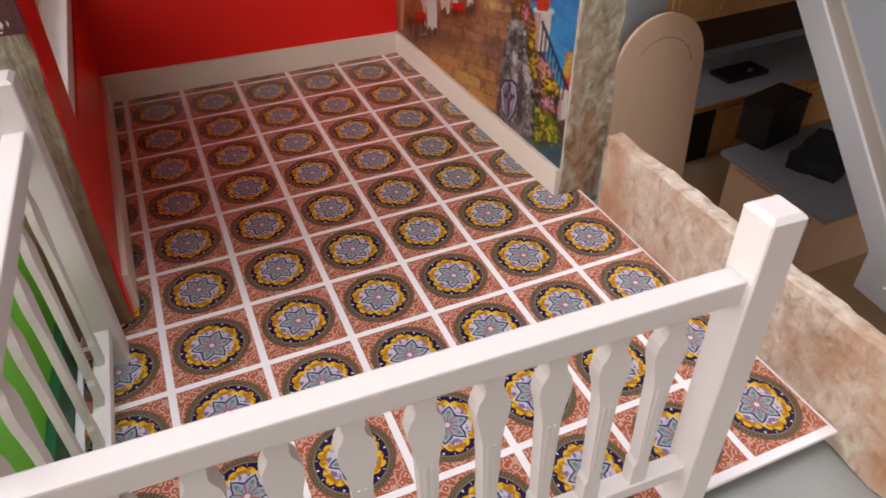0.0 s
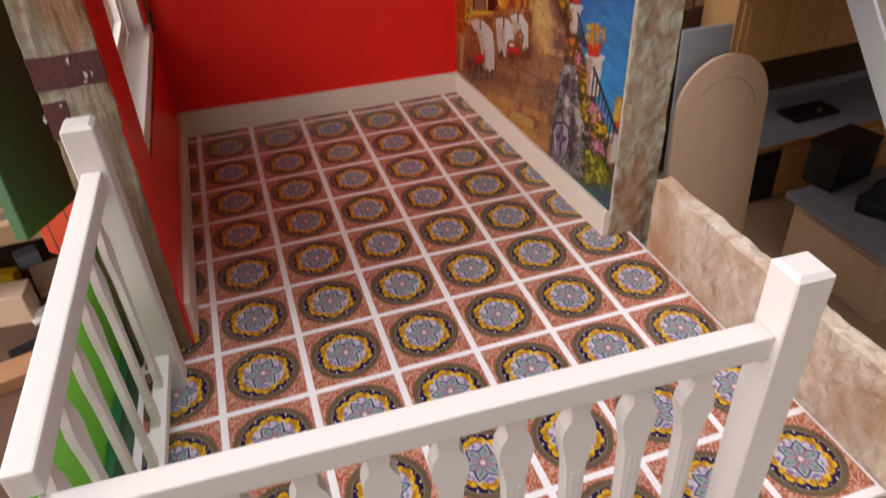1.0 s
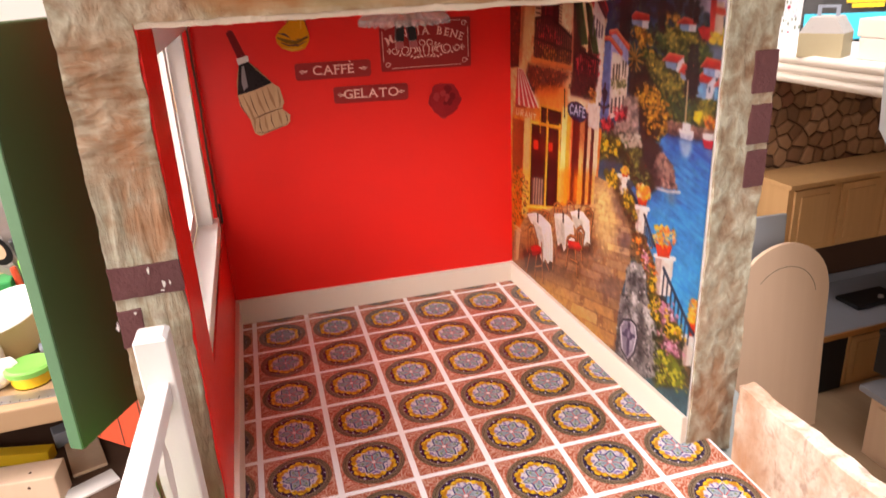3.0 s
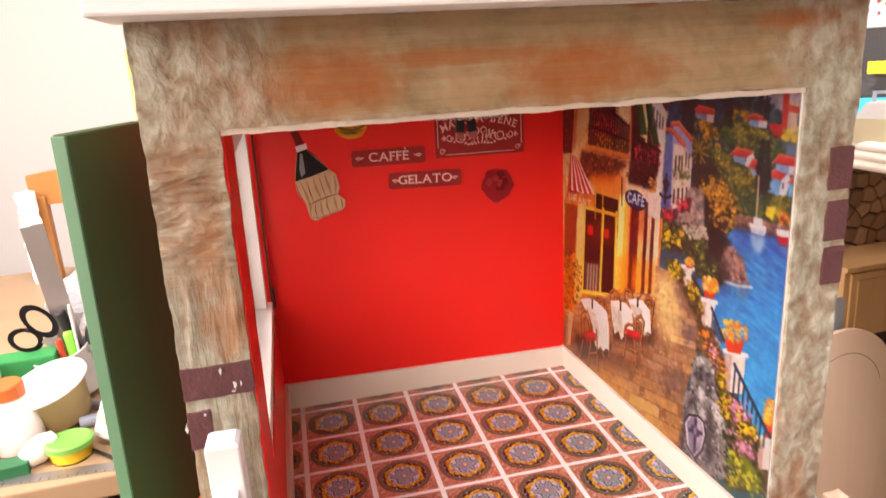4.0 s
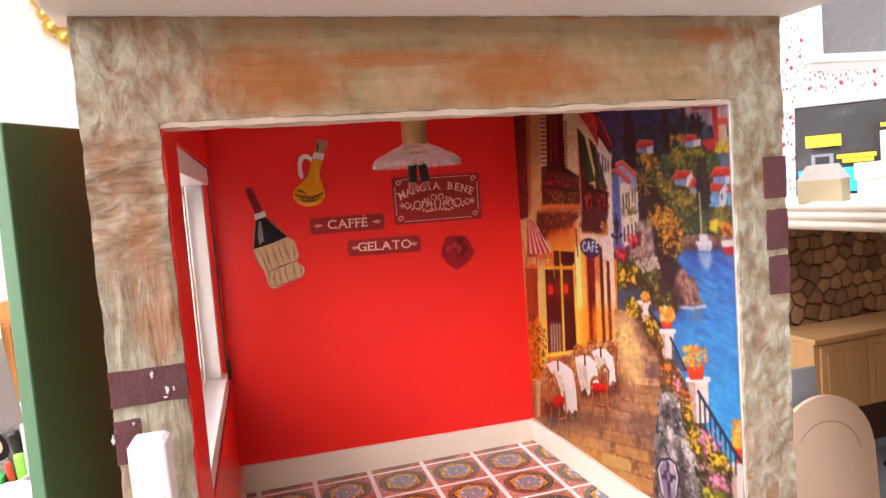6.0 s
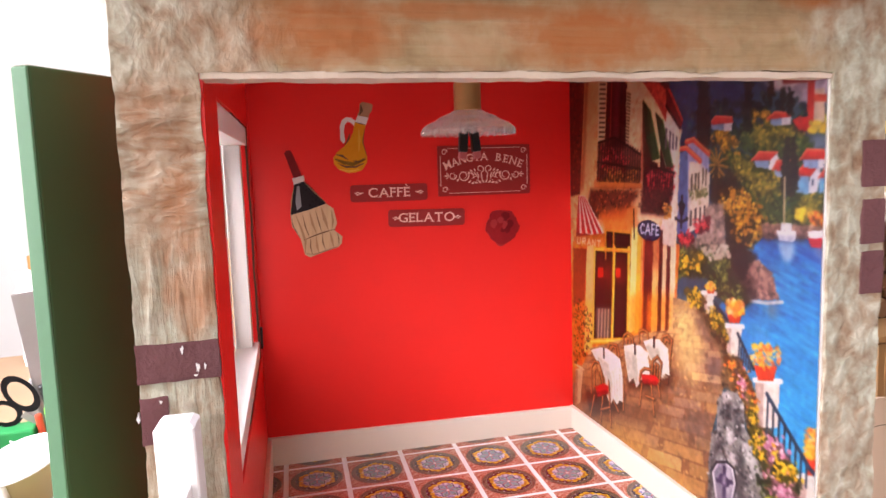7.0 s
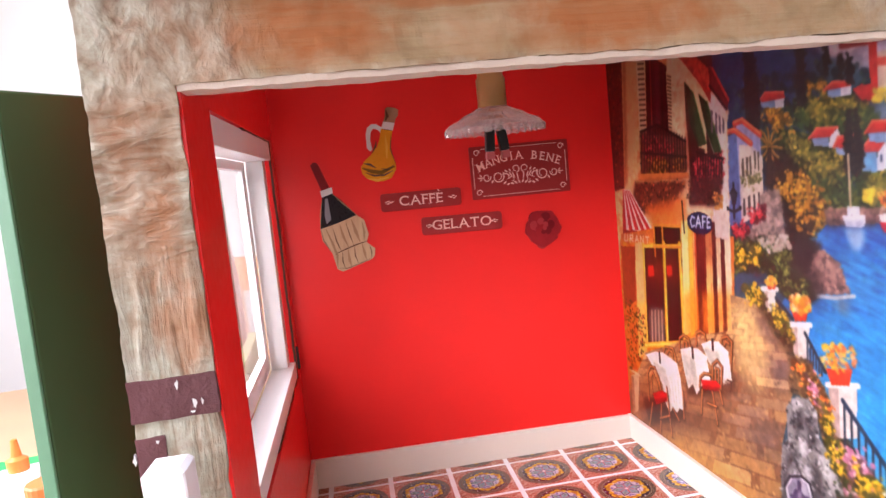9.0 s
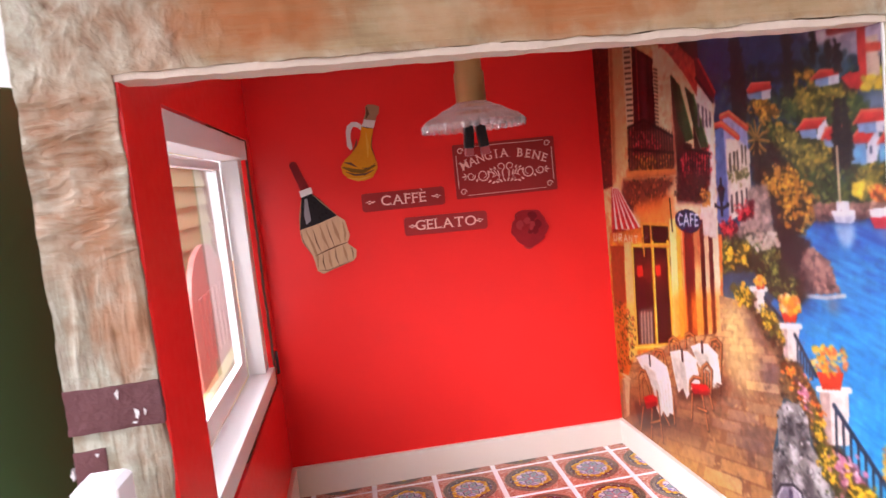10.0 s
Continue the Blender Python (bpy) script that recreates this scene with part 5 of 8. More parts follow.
poly((246, 238, 222), 25.9, 50.5, 35.9, 54.3, 43.5, 55.7, 56.7, 53.8, 58.9, 48, 60.6, 33, 56.3, 32.9, 53.9, 30, 49.9, 31.4, 46.6, 27.4, 42.8, 31.6, 41.3, 40, 34.9, 44.3)
glaze((190, 182, 170), 0.75, 1.2, 31.9, 49.3, 45.4, 48.5, 49, 38.8, 47.7, 28.4, 42.4, 31.9, 41.3, 40, 34.9, 44.3)
line((255, 250, 238), 0.6, 25.9, 50.5, 35.9, 54.3, 43.5, 55.7, 56.7, 53.8)
line((206, 196, 182), 0.5, 56.3, 46.3, 56.5, 34.9)
line((206, 196, 182), 0.5, 53.4, 45.1, 54, 34.6)
line((206, 196, 182), 0.5, 50.5, 43.8, 51.5, 34.4)
line((206, 196, 182), 0.5, 47.5, 42.5, 48.9, 34.1)
poly((246, 238, 222), 60.7, 61.4, 68.8, 64.1, 75.8, 65.1, 82.3, 63.3, 84.2, 54.2, 80.6, 51.2, 77, 49.6, 72.5, 44.4, 69.8, 48.3, 65.5, 45, 62.9, 52.1)
glaze((190, 182, 170), 0.75, 1.2, 61.5, 60.3, 72.2, 60.9, 74, 51.9, 72.5, 44.7, 69.5, 48.4, 65.5, 45, 63.2, 52.2)
line((255, 250, 238), 0.6, 60.7, 61.4, 68.8, 64.1, 75.8, 65.1, 82.3, 63.3)
line((206, 196, 182), 0.5, 82.1, 52.8, 77.2, 51.5)
line((206, 196, 182), 0.5, 79.6, 51.7, 75, 51.4)
line((206, 196, 182), 0.5, 77.1, 50.6, 72.8, 51.3)
line((206, 196, 182), 0.5, 74.6, 49.4, 70.6, 51.1)
poly((246, 238, 222), 79, 68, 85.5, 70.7, 91.8, 71.8, 98.5, 69.3, 100.1, 58.3, 96.9, 58.3, 94.3, 55.4, 90.6, 58.5, 83.8, 61.7)
glaze((190, 182, 170), 0.75, 1.2, 80, 67.1, 91, 68, 94.6, 60, 94.3, 55.7, 90.6, 58.7, 83.8, 62)
line((255, 250, 238), 0.6, 79, 68, 85.5, 70.7, 91.8, 71.8, 98.5, 69.3)
line((206, 196, 182), 0.5, 98.2, 57, 94.4, 57.1)
line((206, 196, 182), 0.5, 96, 56, 92.5, 57.1)
line((206, 196, 182), 0.5, 93.8, 55, 90.5, 57)
line((206, 196, 182), 0.5, 91.5, 53.9, 88.5, 56.9)
line((40, 30, 34), 1.5, 40.1, 54.9, 40, 50.5)
line((150, 60, 50), 0.6, 40.3, 54, 40.2, 52.2)
line((40, 30, 34), 1.5, 71.1, 64.6, 71.1, 60.6)
line((150, 60, 50), 0.6, 71.3, 63.7, 71.2, 62.2)
line((40, 30, 34), 1.5, 87.6, 71.8, 87.5, 68.1)
line((150, 60, 50), 0.6, 87.8, 71, 87.6, 69.6)
line((84, 44, 28), 1.5, 25.8, 27, 26, 41.2, 29.7, 45.6, 34.4, 46.1, 38.1, 41.7, 39.4, 34.7)
line((206, 140, 84), 0.7, 25.5, 27.1, 25.6, 41.3, 29.4, 45.7, 34, 46.2, 37.7, 41.8, 39, 34.8)
line((84, 44, 28), 1.5, 30, 31.7, 29.5, 40.4, 31.9, 43.1, 35.6, 38.5, 36.6, 34.3)
line((206, 140, 84), 0.7, 29.6, 31.8, 29.2, 40.5, 31.6, 43.2, 35.3, 38.6, 36.3, 34.4)
poly((196, 36, 34), 30, 32.1, 39.6, 36.5, 44.9, 36.6, 44.5, 32.8, 33.1, 27.4)
glaze((120, 16, 22), 0.7, 1, 30.4, 29.1, 44.7, 34.6, 44.5, 32.5, 33, 27.2)
line((84, 44, 28), 1.5, 29.5, 27, 24.3, 13.1)
line((206, 140, 84), 0.7, 29.1, 27.1, 23.9, 13.1)
line((84, 44, 28), 1.5, 38.8, 29.5, 35.6, 12.1)
line((206, 140, 84), 0.7, 38.5, 29.5, 35.3, 12.2)
line((84, 44, 28), 1.5, 45.2, 39.4, 45.9, 32.9, 47.5, 16.2)
line((206, 140, 84), 0.7, 44.9, 39.5, 45.5, 33, 47.2, 16.3)
line((84, 44, 28), 1.5, 36.6, 21.5, 46.5, 26)
line((206, 140, 84), 0.7, 36.3, 21.6, 46.2, 26.1)
line((84, 44, 28), 1.5, 60.5, 42, 60.2, 29.1)
line((206, 140, 84), 0.7, 60.2, 42.1, 59.9, 29.1)
line((84, 44, 28), 1.5, 50.2, 30.8, 55.4, 26.7)
line((206, 140, 84), 0.7, 49.9, 30.9, 55.1, 26.8)
line((84, 44, 28), 1.5, 75.3, 48.4, 76.2, 53, 79.7, 55.7, 85.4, 56.6)
line((206, 140, 84), 0.7, 75.1, 48.5, 76, 53.1, 79.4, 55.8, 85.2, 56.7)
line((84, 44, 28), 1.5, 84.9, 48.8, 86.8, 61.3, 90.5, 64, 93.8, 62.1, 91.5, 50.6)
line((206, 140, 84), 0.7, 84.6, 48.9, 86.6, 61.4, 90.2, 64.1, 93.5, 62.2, 91.3, 50.7)
line((84, 44, 28), 1.5, 87.9, 52.6, 89, 60.4, 91.2, 60.3, 90.2, 53.2)
line((206, 140, 84), 0.7, 87.7, 52.6, 88.7, 60.4, 91, 60.4, 90, 53.3)
poly((200, 38, 34), 76.7, 52.3, 88.9, 55.1, 91.7, 53.6, 90.1, 51.1, 78, 48.4)
glaze((120, 16, 22), 0.7, 1, 77, 49.6, 91.2, 52.9, 90.1, 50.8, 78, 48.1)
line((84, 44, 28), 1.5, 77.5, 47.9, 75.5, 36.7)
line((206, 140, 84), 0.7, 77.2, 48, 75.2, 36.8)
line((84, 44, 28), 1.5, 85.4, 49.5, 88, 36.2)
line((206, 140, 84), 0.7, 85.2, 49.6, 87.8, 36.2)
line((84, 44, 28), 1.5, 91.1, 51.4, 92.7, 46.4)
line((206, 140, 84), 0.7, 90.8, 51.5, 92.5, 46.4)
line((84, 44, 28), 1.5, 80.8, 43.2, 88.1, 43.8)
line((206, 140, 84), 0.7, 80.6, 43.2, 87.8, 43.9)
dabs(((70, 34, 24), (44, 26, 20), (70, 80, 40), (60, 60, 30)), 160, 1.8, 4.7, 76.3, 25.9, 76, 27.3, 59, 16.1, 40.5, 3.8, 37.5)
bush(((150, 40, 26), (214, 70, 40), (236, 160, 60)), 90, 1.3, 6.1, 74.7, 25.8, 75.1, 25.8, 58.7, 14.8, 42, 4, 39.4)
poly((222, 186, 146), 5.9, 35, 15.9, 38.3, 11.8, 17.3, 5.7, 13.5)
oval((232, 200, 164), 11.35, 37.55, 6.65, 0.55)
glaze((150, 96, 70), 0.6, 1, 5.8, 34.2, 9.2, 35.1, 8.3, 15.3, 5.7, 13.9)
glaze((104, 82, 62), 1, 3, 111.9, 98.5, 128.1, 97.1, 140.7, 88.2, 146.3, 74.4, 154.7, 65.1, 162.5, 55.3, 177, 45.1, 185.7, 28.2, 159, 14, 154.1, 43.9, 148.1, 60, 140, 68.6, 134, 78.1, 120.7, 89.3)
dabs(((110, 86, 60), (80, 62, 44), (150, 120, 80), (60, 60, 40)), 260, 2.6, 111.9, 98.5, 128.1, 97.1, 140.7, 88.2, 146.3, 74.4, 154.7, 65.1, 162.5, 55.3, 177, 45.1, 185.7, 28.2, 159, 14, 154.1, 43.9, 148.1, 60, 140, 68.6, 134, 78.1, 120.7, 89.3)
poly((232, 216, 206), 123, 98.7, 129.9, 99.6, 128.9, 90.6, 124.3, 89.8)
poly((196, 170, 160), 123, 98.7, 125.5, 99, 125.4, 90, 124.3, 89.8)
line((246, 238, 230), 1.6, 122.3, 98.3, 130.6, 99.3)
poly((232, 216, 206), 137, 88.6, 146.2, 90.2, 145.3, 78.4, 138.1, 76.8)
poly((196, 170, 160), 137, 88.6, 140.3, 89.2, 140.4, 77.3, 138.1, 76.8)
line((246, 238, 230), 1.6, 136.3, 88.2, 146.8, 90)
poly((232, 216, 206), 153.8, 72.5, 166, 75.7, 165.2, 58.8, 154.7, 55.2)
poly((196, 170, 160), 153.8, 72.5, 158.2, 73.7, 158.4, 56.5, 154.7, 55.2)
line((246, 238, 230), 1.6, 153.2, 72.1, 166.5, 75.5)
poly((232, 216, 206), 175.6, 46.5, 184.2, 50, 183.7, 36.7, 176.7, 33.3)
poly((196, 170, 160), 175.6, 46.5, 178.7, 47.7, 179.1, 34.4, 176.7, 33.3)
line((246, 238, 230), 1.6, 175.2, 46, 184.7, 49.9)
dabs(((70, 60, 44), (110, 90, 50), (90, 60, 40)), 120, 2.2, 111.8, 97.3, 124.6, 95.5, 137.6, 87.6, 140.2, 73, 149.1, 68.8, 154.5, 56.7, 146, 62.6, 134, 78.1, 120.9, 91.6)
bush(BRIGHT, 90, 1.8, 109.9, 98.3, 124.7, 97.8, 122.7, 91.8, 111.6, 93.8)
bush(BRIGHT, 70, 1.8, 126.2, 92.4, 134.5, 91.5, 137.5, 84.3, 129.3, 85)
bush(BLOOMS, 130, 1.9, 137.1, 75.5, 146.4, 77.6, 150.2, 65.9, 146, 63.7, 138.5, 70.4)
poly((206, 76, 44), 124.9, 100.5, 130.3, 101.1, 129.5, 99.1, 125.9, 98.6)
dabs(POT, 90, 1.5, 123.8, 100.4, 125.3, 102.4, 127.6, 103.7, 130.1, 102.9, 131, 101.2, 127.4, 99.9)
poly((206, 76, 44), 137.6, 93.2, 145.9, 94.5, 144.7, 90.8, 139.2, 89.8)
dabs(POT, 90, 2.2, 135.9, 92.9, 137.3, 97.5, 141.7, 99.2, 146.2, 98.7, 147, 94.6, 141.5, 93)
poly((206, 76, 44), 152.9, 77.4, 164.4, 80.1, 162.8, 74.5, 155.2, 72.5)
dabs(POT, 90, 2.2, 150.5, 76.9, 151.8, 84.4, 158.6, 86.8, 165.2, 87.1, 165.8, 80.5, 158.4, 77.9)
poly((206, 76, 44), 178.5, 54.1, 184.1, 56.2, 183.3, 49.6, 179.6, 48.1)
dabs(POT, 90, 2.2, 177.3, 53.7, 178.3, 62.7, 181.2, 64.6, 184.2, 64.7, 184.8, 56.5, 181.1, 54.4)
line((44, 54, 70), 1.3, 129.8, 96, 138, 90.5)
line((44, 54, 70), 1.3, 144, 86.7, 152.7, 76)
line((54, 70, 92), 1.6, 159.9, 68.9, 179.9, 50.9, 182.6, 49.4)
line((60, 70, 84), 0.8, 144.9, 85.1, 144.7, 78.3)
line((60, 70, 84), 0.8, 146.2, 83.7, 146, 77.5)
line((60, 70, 84), 0.8, 147.5, 82.3, 147.3, 76.8)
line((60, 70, 84), 0.8, 148.7, 80.9, 148.6, 76)
line((60, 70, 84), 0.8, 150, 79.5, 149.9, 75.3)
line((60, 70, 84), 0.8, 151.2, 78.1, 151.1, 74.6)
line((54, 64, 80), 0.9, 160.4, 68, 160.1, 54.5)
line((54, 64, 80), 0.9, 163.2, 65.5, 163, 52.9)
line((54, 64, 80), 0.9, 166, 63.1, 165.8, 51.3)
line((54, 64, 80), 0.9, 168.7, 60.7, 168.5, 49.7)
line((54, 64, 80), 0.9, 171.3, 58.4, 171.2, 48.2)
line((54, 64, 80), 0.9, 173.9, 56.1, 173.8, 46.7)
line((54, 64, 80), 0.9, 176.4, 53.9, 176.3, 45.2)
line((54, 64, 80), 0.9, 178.9, 51.7, 178.8, 43.8)
glaze((124, 96, 70), 1, 2, 135.4, 77.4, 142.9, 77.9, 153.4, 69, 156.4, 55.2, 151.7, 49, 148.8, 59.7, 142.5, 64.8, 135.6, 64.1)
dabs(((120, 90, 60), (90, 70, 46), (170, 130, 80), (60, 50, 40)), 120, 2.2, 135.4, 77.4, 142.9, 77.9, 153.4, 69, 156.4, 55.2, 151.7, 49, 148.8, 59.7, 142.5, 64.8, 135.6, 64.1)
bush(BLOOMS, 110, 2, 136, 76.3, 142.9, 77.3, 152.2, 69.8, 153.8, 58.9, 148.9, 63.2, 142.6, 67.2)
bush(PINK, 40, 2, 142.8, 74.3, 150.7, 69.4, 152, 60.6, 145.8, 65.8)
bush(BRIGHT, 50, 1.8, 149, 66.7, 155.1, 61.6, 156.4, 54.1, 151.8, 53.7)
poly((150, 144, 142), 132.7, 58.4, 138.2, 63.6, 144.1, 64.4, 148.1, 61.8, 148.6, 52.6, 153.5, 48.5, 157.9, 42.1, 159.8, 33.8, 163, 19.2, 127.1, 0.6, 127.9, 32.7, 129.2, 42.2, 132.7, 47.2)
dabs(STATUE, 420, 2.2, 132.7, 58.4, 138.2, 63.6, 144.1, 64.4, 148.1, 61.8, 148.6, 52.6, 153.5, 48.5, 157.9, 42.1, 159.8, 33.8, 163, 19.2, 127.1, 0.6, 127.9, 32.7, 129.2, 42.2, 132.7, 47.2)
glaze((46, 42, 46), 0.55, 2, 135.3, 56.7, 140.6, 60.7, 142.1, 55.2, 137.6, 48.9)
glaze((46, 42, 46), 0.55, 2, 142.2, 57.6, 147.5, 59.3, 147.6, 49.9, 142.9, 47)
glaze((46, 42, 46), 0.55, 2, 132, 41.9, 138.4, 45.4, 137.3, 38.8, 130.8, 35.1)
glaze((46, 42, 46), 0.55, 2, 143.4, 41.2, 148.3, 43, 150.9, 20.7, 145.1, 17.9)
glaze((46, 42, 46), 0.55, 2, 128.6, 35.5, 131.7, 35.4, 130.7, 11, 127.8, 9.6)
glaze((226, 220, 218), 0.8, 2, 135.5, 61.4, 140.7, 63.6, 139.8, 60.5, 135.3, 57.9)
glaze((226, 220, 218), 0.8, 2, 138.5, 47.9, 142.8, 50.6, 141.7, 43, 137.9, 42.8)
glaze((226, 220, 218), 0.8, 2, 148.5, 47.8, 152.4, 46.9, 157.5, 39.7, 154.4, 36.1, 149.9, 41.3)
glaze((226, 220, 218), 0.8, 2, 139.9, 39.8, 143.7, 41.3, 144.2, 36.6, 140.8, 35.3)
dabs(STATUE, 120, 1.6, 132.7, 58.4, 138.2, 63.6, 144.1, 64.4, 148.1, 61.8, 148.6, 52.6, 153.5, 48.5, 157.9, 42.1, 159.8, 33.8, 163, 19.2, 127.1, 0.6, 127.9, 32.7, 129.2, 42.2, 132.7, 47.2)
poly((150, 142, 156), 130.5, 28.6, 133.7, 33.4, 138, 35.4, 142.1, 34.6, 144, 29.2, 142, 20.9, 137.2, 14.1, 133.1, 18)
glaze((206, 198, 206), 0.7, 1.5, 138, 34.1, 141.4, 33.7, 142.9, 27.5, 139.2, 19.6)
line((226, 220, 224), 1.2, 130.5, 28.6, 133.7, 33.4, 138, 35.4, 142.1, 34.6, 144, 29.2, 142, 20.9, 137.2, 14.1, 133.1, 18, 130.5, 28.6)
line((60, 54, 64), 1, 129.6, 28.2, 132.7, 33, 138.9, 35.7, 143, 34.9, 144.8, 29.6, 142.9, 21.3, 138.1, 14.5, 132.1, 17.6)
oval((88, 72, 104), 137.55, 27.7, 3.25, 2.4)
line((88, 72, 104), 1.8, 137.6, 32.7, 137.7, 17.7)
line((88, 72, 104), 1.6, 133.4, 25.9, 141.9, 28.9)
glaze((176, 166, 180), 0.8, 0.8, 136.4, 29.1, 138.5, 30.4, 138.7, 26.3, 136.6, 25.4)
dabs(((40, 46, 32), (60, 70, 40), (80, 90, 50), (50, 50, 36)), 240, 2.6, 148.7, 54.8, 162.5, 55.3, 175.9, 46.6, 176.9, 33.4, 185.7, 28.2, 159, 14, 154.1, 43.9)
bush(BRIGHT, 70, 2.2, 151.6, 54.7, 161.2, 55.9, 163.7, 47.6, 154.1, 42.9)
bush(PINK, 70, 2.6, 157.1, 51.4, 167.6, 53.1, 171.2, 48.6, 162.3, 45)
bush(BRIGHT, 80, 2.4, 165, 49.1, 174.7, 48, 173.5, 39.6, 166.1, 40.5)
bush(PINK, 80, 2.6, 163.6, 41.4, 175.8, 40.7, 174.6, 34.2, 164.7, 33.7)
bush(((110, 120, 40), (190, 190, 70), (150, 170, 60), (220, 200, 80)), 120, 2.6, 159.4, 32.3, 176.9, 35.3, 179.1, 24.7, 160.4, 14.7)
for _ in range(1):
    pad = np.pad(canvas, ((1, 1), (1, 1), (0, 0)), "edge")
    canvas = (pad[:-2, 1:-1] + pad[2:, 1:-1] + pad[1:-1, :-2] + pad[1:-1, 2:] + 2 * pad[1:-1, 1:-1]) / 6
grain = rng.standard_normal((NA // 4 + 2, NB // 4 + 2)).repeat(4, 0).repeat(4, 1)[:NA, :NB]
for _ in range(3):
    grain = (np.roll(grain, 1, 0) + np.roll(grain, -1, 0) + np.roll(grain, 1, 1) + np.roll(grain, -1, 1)) / 4
canvas *= (1 + 0.05 * grain + 0.012 * rng.standard_normal(ga.shape))[..., None]
canvas = 108 + (canvas - 108) * 1.24
lum = canvas.mean(2, keepdims=True)
canvas = np.clip(lum + (canvas - lum) * 1.18, 0, 250) * INK
srgb = np.clip(canvas / 255.0, 0, 1)
linear = np.where(srgb < 0.04045, srgb / 12.92, ((srgb + 0.055) / 1.055) ** 2.4)
me = bpy.data.meshes.new("mural")
co = np.stack([np.full(ga.size, XR - 0.0004), YB - ga.ravel() / 1000.0, gb.ravel() / 1000.0 + 0.0015], 1)
idx = np.arange(NA * NB).reshape(NA, NB)
quads = np.stack([idx[:-1, :-1], idx[1:, :-1], idx[1:, 1:], idx[:-1, 1:]], -1).reshape(-1, 4)
me.from_pydata(co.tolist(), [], quads.tolist())
layer = me.color_attributes.new("print", "FLOAT_COLOR", "POINT")
layer.data.foreach_set("color", np.concatenate([linear.reshape(-1, 3), np.ones((NA * NB, 1))], 1).ravel())
PRINT = Mat("mural_print", (0.5, 0.5, 0.5), 0.38)
att = PRINT.t.nodes.new("ShaderNodeVertexColor")
att.layer_name = "print"
PRINT.colour(att.outputs[0])
me.materials.append(PRINT.m)
tagged(new("mural", me), "printed mural of a sunlit seaside cafe terrace with boats", "mural", "", "structure").matrix_world = HOUSE

# stickers on the back wall
YS = -0.0004
STICK = BACK @ Matrix(((0.985, 0, 0, 0.0050), (0, 1, 0, 0), (0, 0, 0.992, 0.0012), (0, 0, 0, 1)))


def sheet(pts, y0=0.0, thick=0.0003):
    return prism(bmesh.new(), [(x / 1000, z / 1000) for x, z in pts], y0 - thick, y0)


def rounded(w, h, r, n=5):
    out = []
    for cx, cz, a0 in ((w / 2 - r, h / 2 - r, 0), (-w / 2 + r, h / 2 - r, 90), (-w / 2 + r, -h / 2 + r, 180), (w / 2 - r, -h / 2 + r, 270)):
        out += [(cx + r * math.cos(radians(a0 + 90 * k / n)), cz + r * math.sin(radians(a0 + 90 * k / n))) for k in range(n + 1)]
    return out


PLATE = painted("sign_maroon", (0.31, 0.026, 0.025), 0.45, 90, 0.2, 0.1, 0.0004, 0.15)
INK = painted("sign_ink", (0.86, 0.50, 0.42), 0.5, 90, 0.1)
CAPSULE = painted("capsule_red", (0.20, 0.012, 0.014), 0.4, 90, 0.25, 0.1, 0.0003, 0.15)
DARKWINE = painted("dark_glass_print", (0.018, 0.012, 0.014), 0.3, 90, 0.3, 0.1, 0.0003, 0.15)
STRAW = wooden("straw_print", (0.40, 0.225, 0.105), (0.70, 0.47, 0.26), 0.5, "z", 2.6)
OILM = painted("oil_print", (0.68, 0.27, 0.006), 0.3, 160, 0.3, 0.1, 0.0003, 0.15)
OILDARK = painted("dark_oil_print", (0.20, 0.10, 0.012), 0.3, 200, 0.5, 0.1, 0.0003, 0.15)
CORKM = painted("cork_print", (0.38, 0.20, 0.10), 0.6, 200, 0.3)
PALE = painted("pale_print", (0.72, 0.66, 0.62), 0.4, 120, 0.1)
ROSEM = painted("rose_print", (0.29, 0.012, 0.016), 0.45, 260, 0.55, 0.1, 0.0003, 0.15)
ROSELINE = painted("rose_shadow_print", (0.17, 0.006, 0.010), 0.45, 260, 0.3, 0.1, 0.0003, 0.15)


FEET = {"A": ((0.03, 0), (0.97, 0)), "F": ((0.10, 0), (0.10, 1)), "E": ((0.10, 0), (0.10, 1)), "\u00c8": ((0.10, 0), (0.10, 1)),
        "L": ((0.10, 0), (0.10, 1)), "T": ((0.5, 0),), "I": ((0.5, 0), (0.5, 1)), "B": ((0.06, 0), (0.06, 1)),
        "M": ((0.05, 0), (0.95, 0), (0.05, 1), (0.95, 1)), "N": ((0.06, 0), (0.06, 1), (0.94, 1))}
TICKS = {"C": ((0.97, 0.84),), "G": ((0.97, 0.84),), "E": ((0.97, 0.92), (0.97, 0.08)), "\u00c8": ((0.97, 0.92), (0.97, 0.08)), "F": ((0.97, 0.92),),
         "L": ((0.97, 0.08),), "T": ((0.03, 0.92), (0.97, 0.92))}


